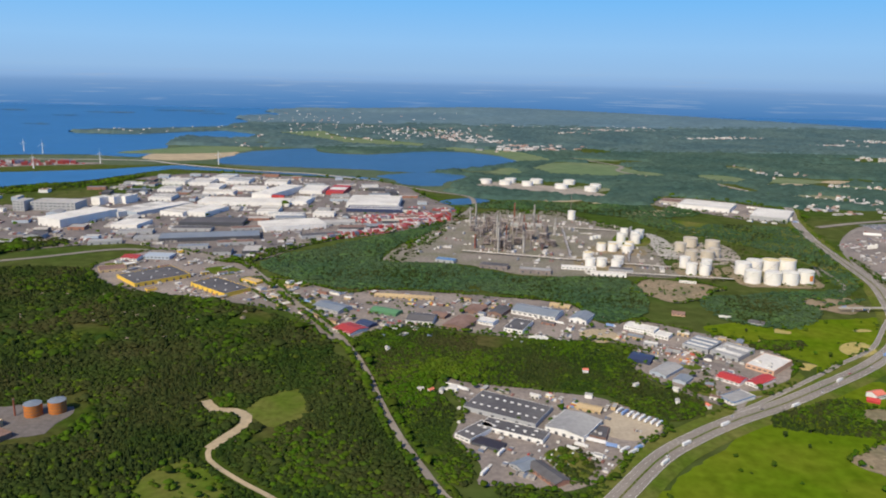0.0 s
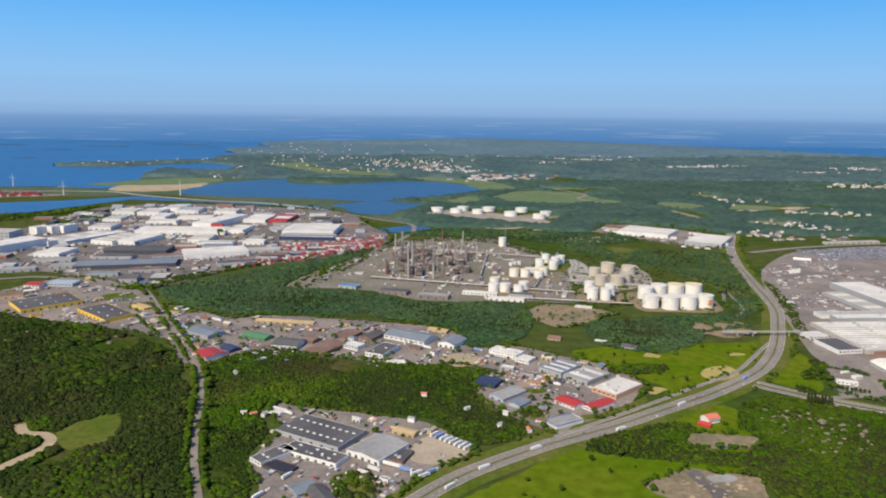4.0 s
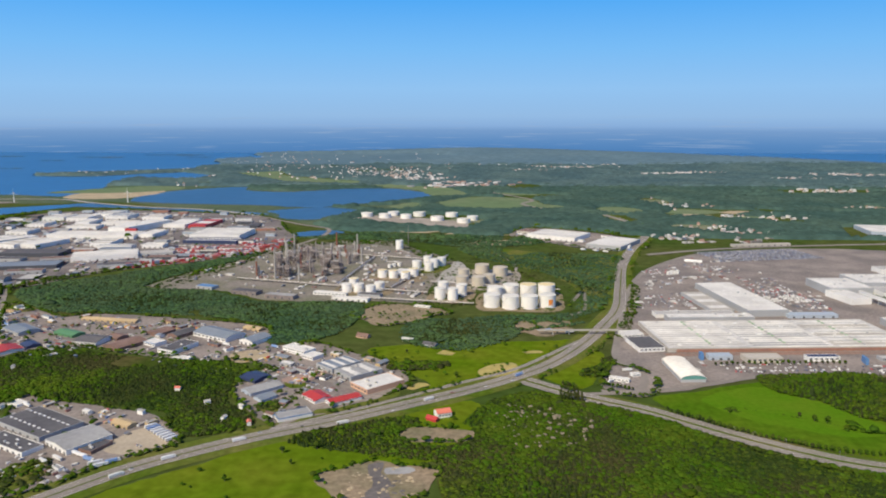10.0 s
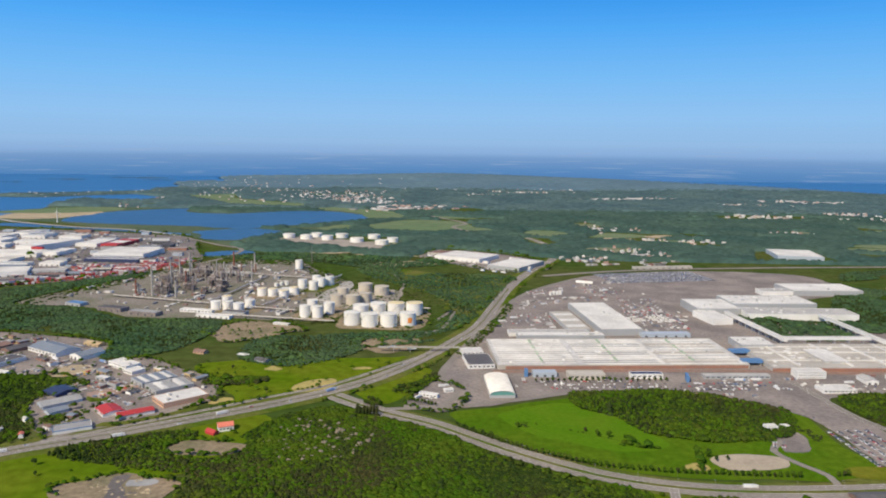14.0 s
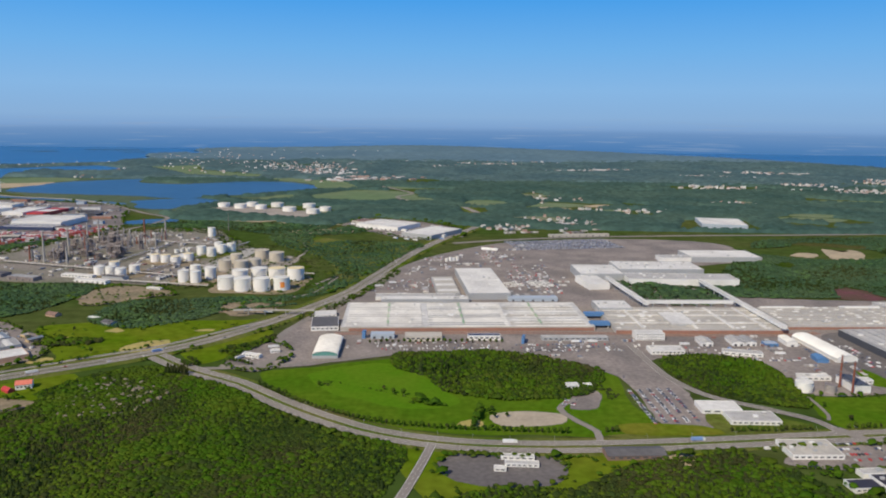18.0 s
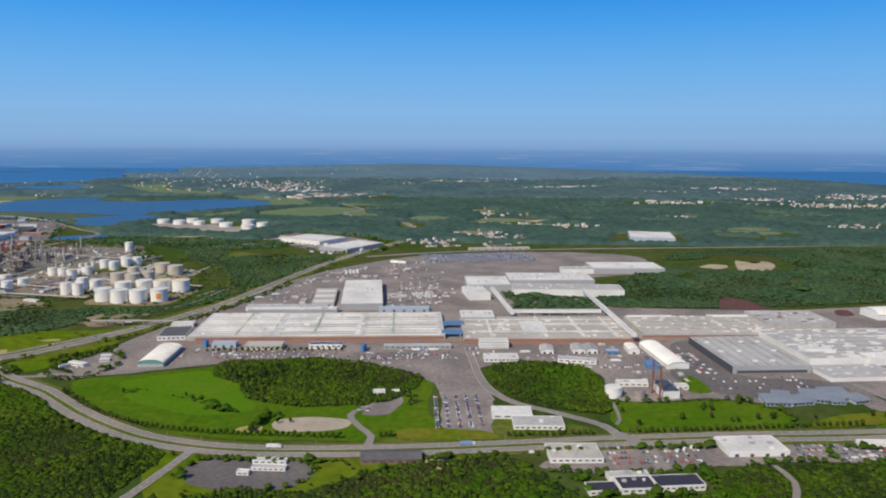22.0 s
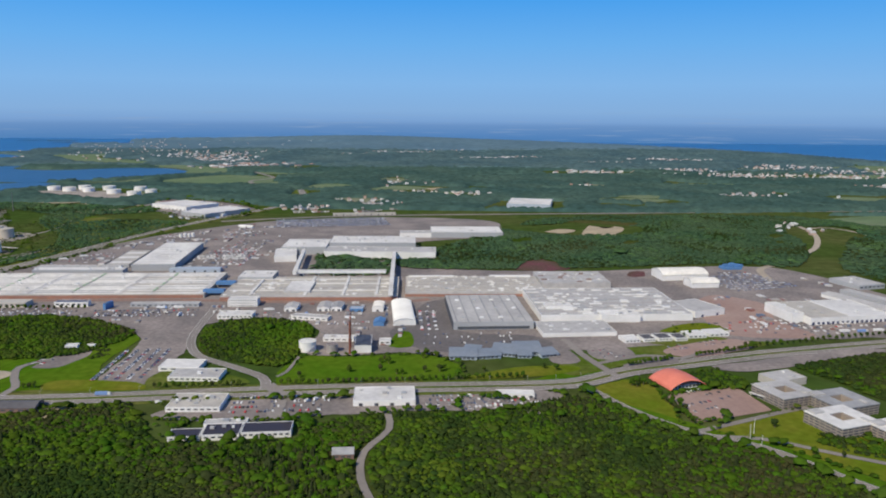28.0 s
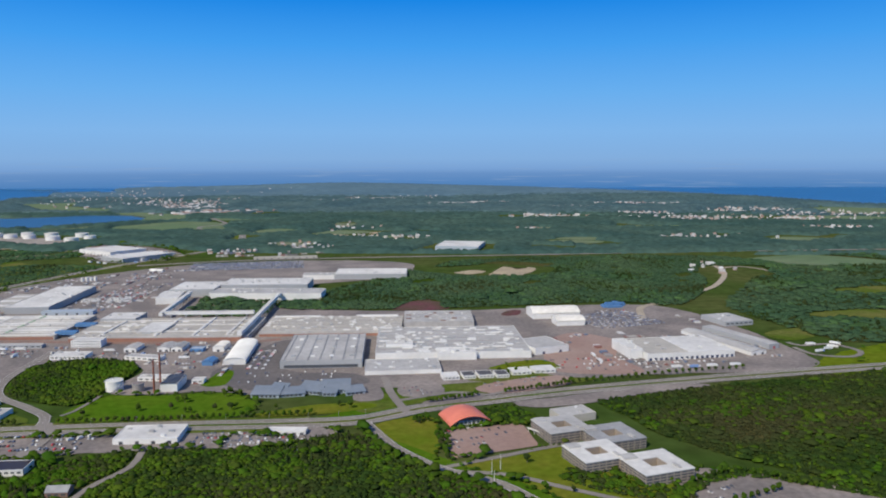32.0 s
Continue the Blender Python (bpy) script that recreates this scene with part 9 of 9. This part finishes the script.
# ---- goods, containers and small sheds on the yards ----
def clutter(name, label, category, area, n, seed, mat, low=1.0, high=3.0, tall=2.2, turn=0.0, stack=1, holes=()):
    """Goods past counting on a yard: boxes, crates and small sheds, each resting on the ground."""
    r = np.random.default_rng(seed)
    line = np.array(area, float)
    (x0, y0), (x1, y1) = line.min(0), line.max(0)
    # goods stand in short rows, square to the yard
    xs, ys, ws, hs, ts_ = [], [], [], [], []
    while len(xs) < n:
        cx, cy = r.uniform(x0, x1), r.uniform(y0, y1)
        if not inside(line, np.array([cx]), np.array([cy]))[0]:
            continue
        along = np.radians(turn) + r.choice((0, math.pi / 2))
        wide, high_, count = r.uniform(low, high), tall * r.uniform(0.5, 1.3) * r.integers(1, stack + 1), int(r.integers(1, 9))
        for k in range(count):
            off = k * wide * 0.5
            xs.append(cx - off * math.sin(along)), ys.append(cy + off * math.cos(along))
            ws.append(wide * r.uniform(0.85, 1.1)), hs.append(high_ * r.uniform(0.85, 1.1)), ts_.append(along + r.normal(0, 0.04))
    x, y, ws, hs, ts_ = (np.array(q) for q in (xs, ys, ws, hs, ts_))
    k = inside(line, x, y)
    x, y, ws, hs, ts_ = x[k], y[k], ws[k], hs[k], ts_[k]
    v = np.array([(-.5, -.22, 0), (.5, -.22, 0), (.5, .22, 0), (-.5, .22, 0), (-.5, -.22, 1), (.5, -.22, 1), (.5, .22, 1), (-.5, .22, 1)])
    f = np.array([(4, 5, 6), (4, 6, 7), (0, 1, 5), (0, 5, 4), (1, 2, 6), (1, 6, 5), (2, 3, 7), (2, 7, 6), (3, 0, 4), (3, 4, 7)])
    rows = np.c_[x, y, np.full(len(x), 0.2), ws, hs, ts_]
    t = thing(name, label, category, 0, 0, kind="stuff")
    tagged(share("goods", scatter_mesh("goods", [(v, f)], rows, mat), t), kind="stuff")


clutter("containers", "stacks of red and white freight containers", "containers", [(-120, 1135), (-60, 1200), (0, 1300), (25, 1340), (20, 1240), (-70, 1140), (-170, 1060), (-190, 1085)], 620, 1, BOXPAINT, 7, 9, 1.7, 30, 3)
clutter("containers", "containers and trailers beside the terminal", "containers", [(-70, 1290), (-60, 1360), (20, 1350), (10, 1280), (-60, 1200), (-120, 1190), (-160, 1240)], 400, 2, BOXPAINT, 6, 9, 1.7, 10, 2)
clutter("containers", "container stacks on the quay", "containers", [(-1170, 1770), (-1000, 1862), (-900, 1915), (-920, 1930), (-1060, 1890), (-1180, 1815)], 300, 3, BOXPAINT, 9, 14, 3.0, 28, 3)
clutter("yard_goods", "trailers, crates and small sheds on the port estate", "yard goods", [(-640, 1000), (-440, 1030), (-371, 995), (-250, 935), (-180, 1050), (-60, 1190), (-90, 1600), (-310, 1720), (-560, 1740), (-670, 1640), (-690, 1500), (-620, 1300), (-720, 1200)], 2100, 4, MIXEDPAINT, 3, 11, 2.4, 8)
clutter("yard_goods", "crates, machines and sheds on the trading estate", "yard goods", [(-228, 836), (-105, 800), (8, 800), (130, 770), (160, 706), (249, 688), (300, 640), (290, 585), (235, 520), (170, 590), (165, 645), (45, 668), (-91, 645), (-135, 700)], 720, 5, MIXEDPAINT, 1.5, 5, 1.6, -29)
clutter("yard_goods", "goods on the yard of the yellow halls", "yard goods", [(-420, 895), (-371, 980), (-255, 905), (-160, 750), (-205, 762), (-340, 805)], 380, 6, MIXEDPAINT, 2, 6, 1.6, -35)
clutter("yard_goods", "pallets and trailers on the depot yard", "yard goods", [(15, 550), (74, 538), (128, 520), (158, 486), (128, 452), (108, 415), (60, 405), (30, 410), (30, 440), (15, 470)], 230, 7, MIXEDPAINT, 1.2, 4, 1.3, -29)
clutter("yard_goods", "pumps, cabins and pipework in the refinery", "yard goods", [(-55, 955), (-20, 1150), (30, 1265), (200, 1330), (300, 1190), (296, 900), (113, 898), (16, 952)], 950, 8, MIXEDPAINT, 1.5, 6, 2.4, -14)
clutter("yard_goods", "racks and crates behind the assembly hall", "yard goods", [(560, 860), (600, 1060), (690, 1200), (760, 1240), (800, 1000), (790, 870), (720, 870), (715, 1000), (640, 1000), (620, 860)], 420, 9, MIXEDPAINT, 1.5, 7, 1.6, 6)
clutter("yard_goods", "racks, vans and cabins before the works", "yard goods", [(525, 640), (560, 690), (820, 712), (1000, 735), (1030, 740), (1000, 600), (935, 580), (925, 645), (825, 655), (780, 640), (600, 655)], 230, 10, MIXEDPAINT, 1.2, 4, 1.4, 5)
clutter("yard_goods", "crates and trailers by the logistics halls", "yard goods", [(1262, 650), (1262, 740), (1300, 790), (1420, 880), (1470, 740), (1460, 670), (1330, 645)], 200, 11, MIXEDPAINT, 1.5, 6, 1.6, 11)
clutter("containers", "bright blue freight containers beside the car lot", "containers", [(1332, 902), (1364, 909), (1374, 932), (1350, 932)], 60, 14, BLUE, 5, 7, 1.8, 12, 2)
clutter("yard_goods", "small cabins in the warehouse yard", "yard goods", [(430, 1440), (470, 1520), (560, 1490), (650, 1400), (640, 1295), (560, 1290)], 140, 12, MIXEDPAINT, 2, 8, 2.0, -30)
clutter("roadside_houses", "shops and cabins along the far road", "yard goods", [(700, 1360), (740, 1500), (900, 1560), (960, 1480), (880, 1370)], 180, 13, MIXEDPAINT, 4, 12, 3.0, 12)
def heaps(name, label, category, area, n, seed, mat, low, high, flat):
    """Lumps of rock or earth, sunk a little into the ground."""
    r = np.random.default_rng(seed)
    line = np.array(area, float)
    (x0, y0), (x1, y1) = line.min(0), line.max(0)
    x, y = r.uniform(x0, x1, n * 5), r.uniform(y0, y1, n * 5)
    k = inside(line, x, y)
    x, y = x[k][:n], y[k][:n]
    w = r.uniform(low, high, len(x))
    forms = [crown_form(100 + q, 3) for q in range(4)]
    t = thing(name, label, category, 0, 0, kind="stuff")
    tagged(share("lumps", scatter_mesh("lumps", forms, np.c_[x, y, -w * flat * 0.45, w, w * flat, r.uniform(0, 6.3, len(x))], mat), t), kind="stuff")


heaps("rocks", "pale rock outcrops on the wooded hill", "rocks", [(376, 520), (385, 570), (420, 560), (455, 540), (450, 505), (420, 485), (395, 490)], 110, 15, ROCK, 2, 5.5, 0.8)
heaps("rocks", "pale rock outcrops in the western wood", "rocks", [(-420, 800), (-200, 740), (-150, 650), (-300, 620), (-450, 700)], 70, 16, ROCK, 3, 7, 0.7)
heaps("rubble", "heaps of earth and stone in the gravel dump", "rubble", [(280, 438), (300, 458), (335, 455), (340, 425), (325, 405), (295, 400)], 60, 17, SAND, 2, 5, 0.35)
heaps("rubble", "dark heaps of wet earth in the gravel dump", "rubble", [(300, 400), (310, 440), (330, 440), (328, 405)], 30, 18, DARKYARD, 2, 5, 0.3)

park(1048, 472, 12, 3, 16, 2.6, 6.0, 0.5)
park(1146, 576, 12, 3, 7, 3.0, 8.0, 0.4)
for i, (x, y) in enumerate(((123, 581), (158, 553), (182, 523), (203, 516), (188, 546), (-13, 537), (-5, 535), (3, 535), (-45, 624))):
    hut = thing("garden_hut", "small white hut among the trees", "hut", x, y, 0.1, i * 37, group="garden huts")
    Form().box(-2.2, -1.5, 0, 2.2, 1.5, 2.9).make("wall", WHITE, hut)
    Form().gable(-2.2, -1.5, 2.2, 1.5, 2.9, 0.9).make("roof", PALEROOF if i % 3 else CORAL, hut)
clutter("yard_goods", "yellow and red goods on the timber yard", "yard goods", [(71, 526), (86, 538), (112, 520), (108, 512), (95, 510)], 40, 21, GOODSPAINT, 1.5, 4, 1.5, -29)
clutter("yard_goods", "white and tan goods on the brick-red yard", "yard goods", [(203, 612), (226, 634), (235, 627), (217, 603)], 40, 22, GOODSPAINT, 2, 4, 1.4, -45)
clutter("yard_goods", "vans, tents and goods around the estate offices", "yard goods", [(134, 678), (165, 692), (196, 660), (214, 640), (200, 615), (175, 640)], 36, 23, GOODSPAINT, 1.5, 3.5, 1.6, -30)
clutter("yard_goods", "bright goods beside the long store", "yard goods", [(-60, 770), (-20, 778), (60, 765), (110, 760), (60, 750), (0, 745), (-60, 752)], 70, 24, GOODSPAINT, 2, 5, 1.6, -25)

# wind turbines on the spit
for x, y, h in ((-1213, 2172, 26), (-1133, 2123, 26), (-987, 1800, 26), (-877, 1915, 26), (-582, 1945, 28)):
    w = thing("wind_turbine", "white wind turbine standing still on the spit", "wind turbine", x, y, 0, 20, "wind turbines")
    Form().tube(0, 0, 0, h, 1.5, 0.9, 12).make("tower", WHITE, w, smooth=True)
    Form().box(-1.2, -3.0, h, 1.2, 2.2, h + 2.2).make("nacelle", WHITE, w)
    for k in range(3):
        a = math.radians(90 + 120 * k)
        Form().pipe((0, -3.2, h + 1.1), (math.cos(a) * 11, -3.2, h + 1.1 + math.sin(a) * 11), 0.35, 5).make("blade", WHITE, w)

# lamp posts along the avenue and flag masts on the office lawn
def lamp_post(x, y, turn):
    p = thing("street_lamp", "slim grey street lamp with a single arm", "street lamp", x, y, 0.4, turn, "street lamps")
    Form().tube(0, 0, -0.3, 6.0, 0.12, 0.07, 6).make("pole", PIPE, p)
    Form().pipe((0, 0, 5.9), (1.4, 0, 6.2), 0.05, 5).make("arm", PIPE, p)
    Form().box(1.2, -0.14, 6.1, 1.9, 0.14, 6.26).make("head", GREYWALL, p)
    return p


LAMP = lamp_post(560, 510, 0)
line = smooth_line(AVENUE[2:15], False, 24.0)
for q in line[2:]:
    copy_thing(LAMP, pose(q[0], q[1], 0.5, 0, 0, 90))
for x, y in ((1205, 438), (1206, 424), (1210, 446)):
    m_ = thing("flag_mast", "tall white flag mast on the lawn", "flag mast", x, y, 0.3, group="flag masts")
    Form().tube(0, 0, -0.3, 8.5, 0.16, 0.08, 8).make("pole", WHITE, m_)
    Form().tube(0, 0, 8.5, 8.7, 0.18, 0.1, 8).make("knob", WHITE, m_)
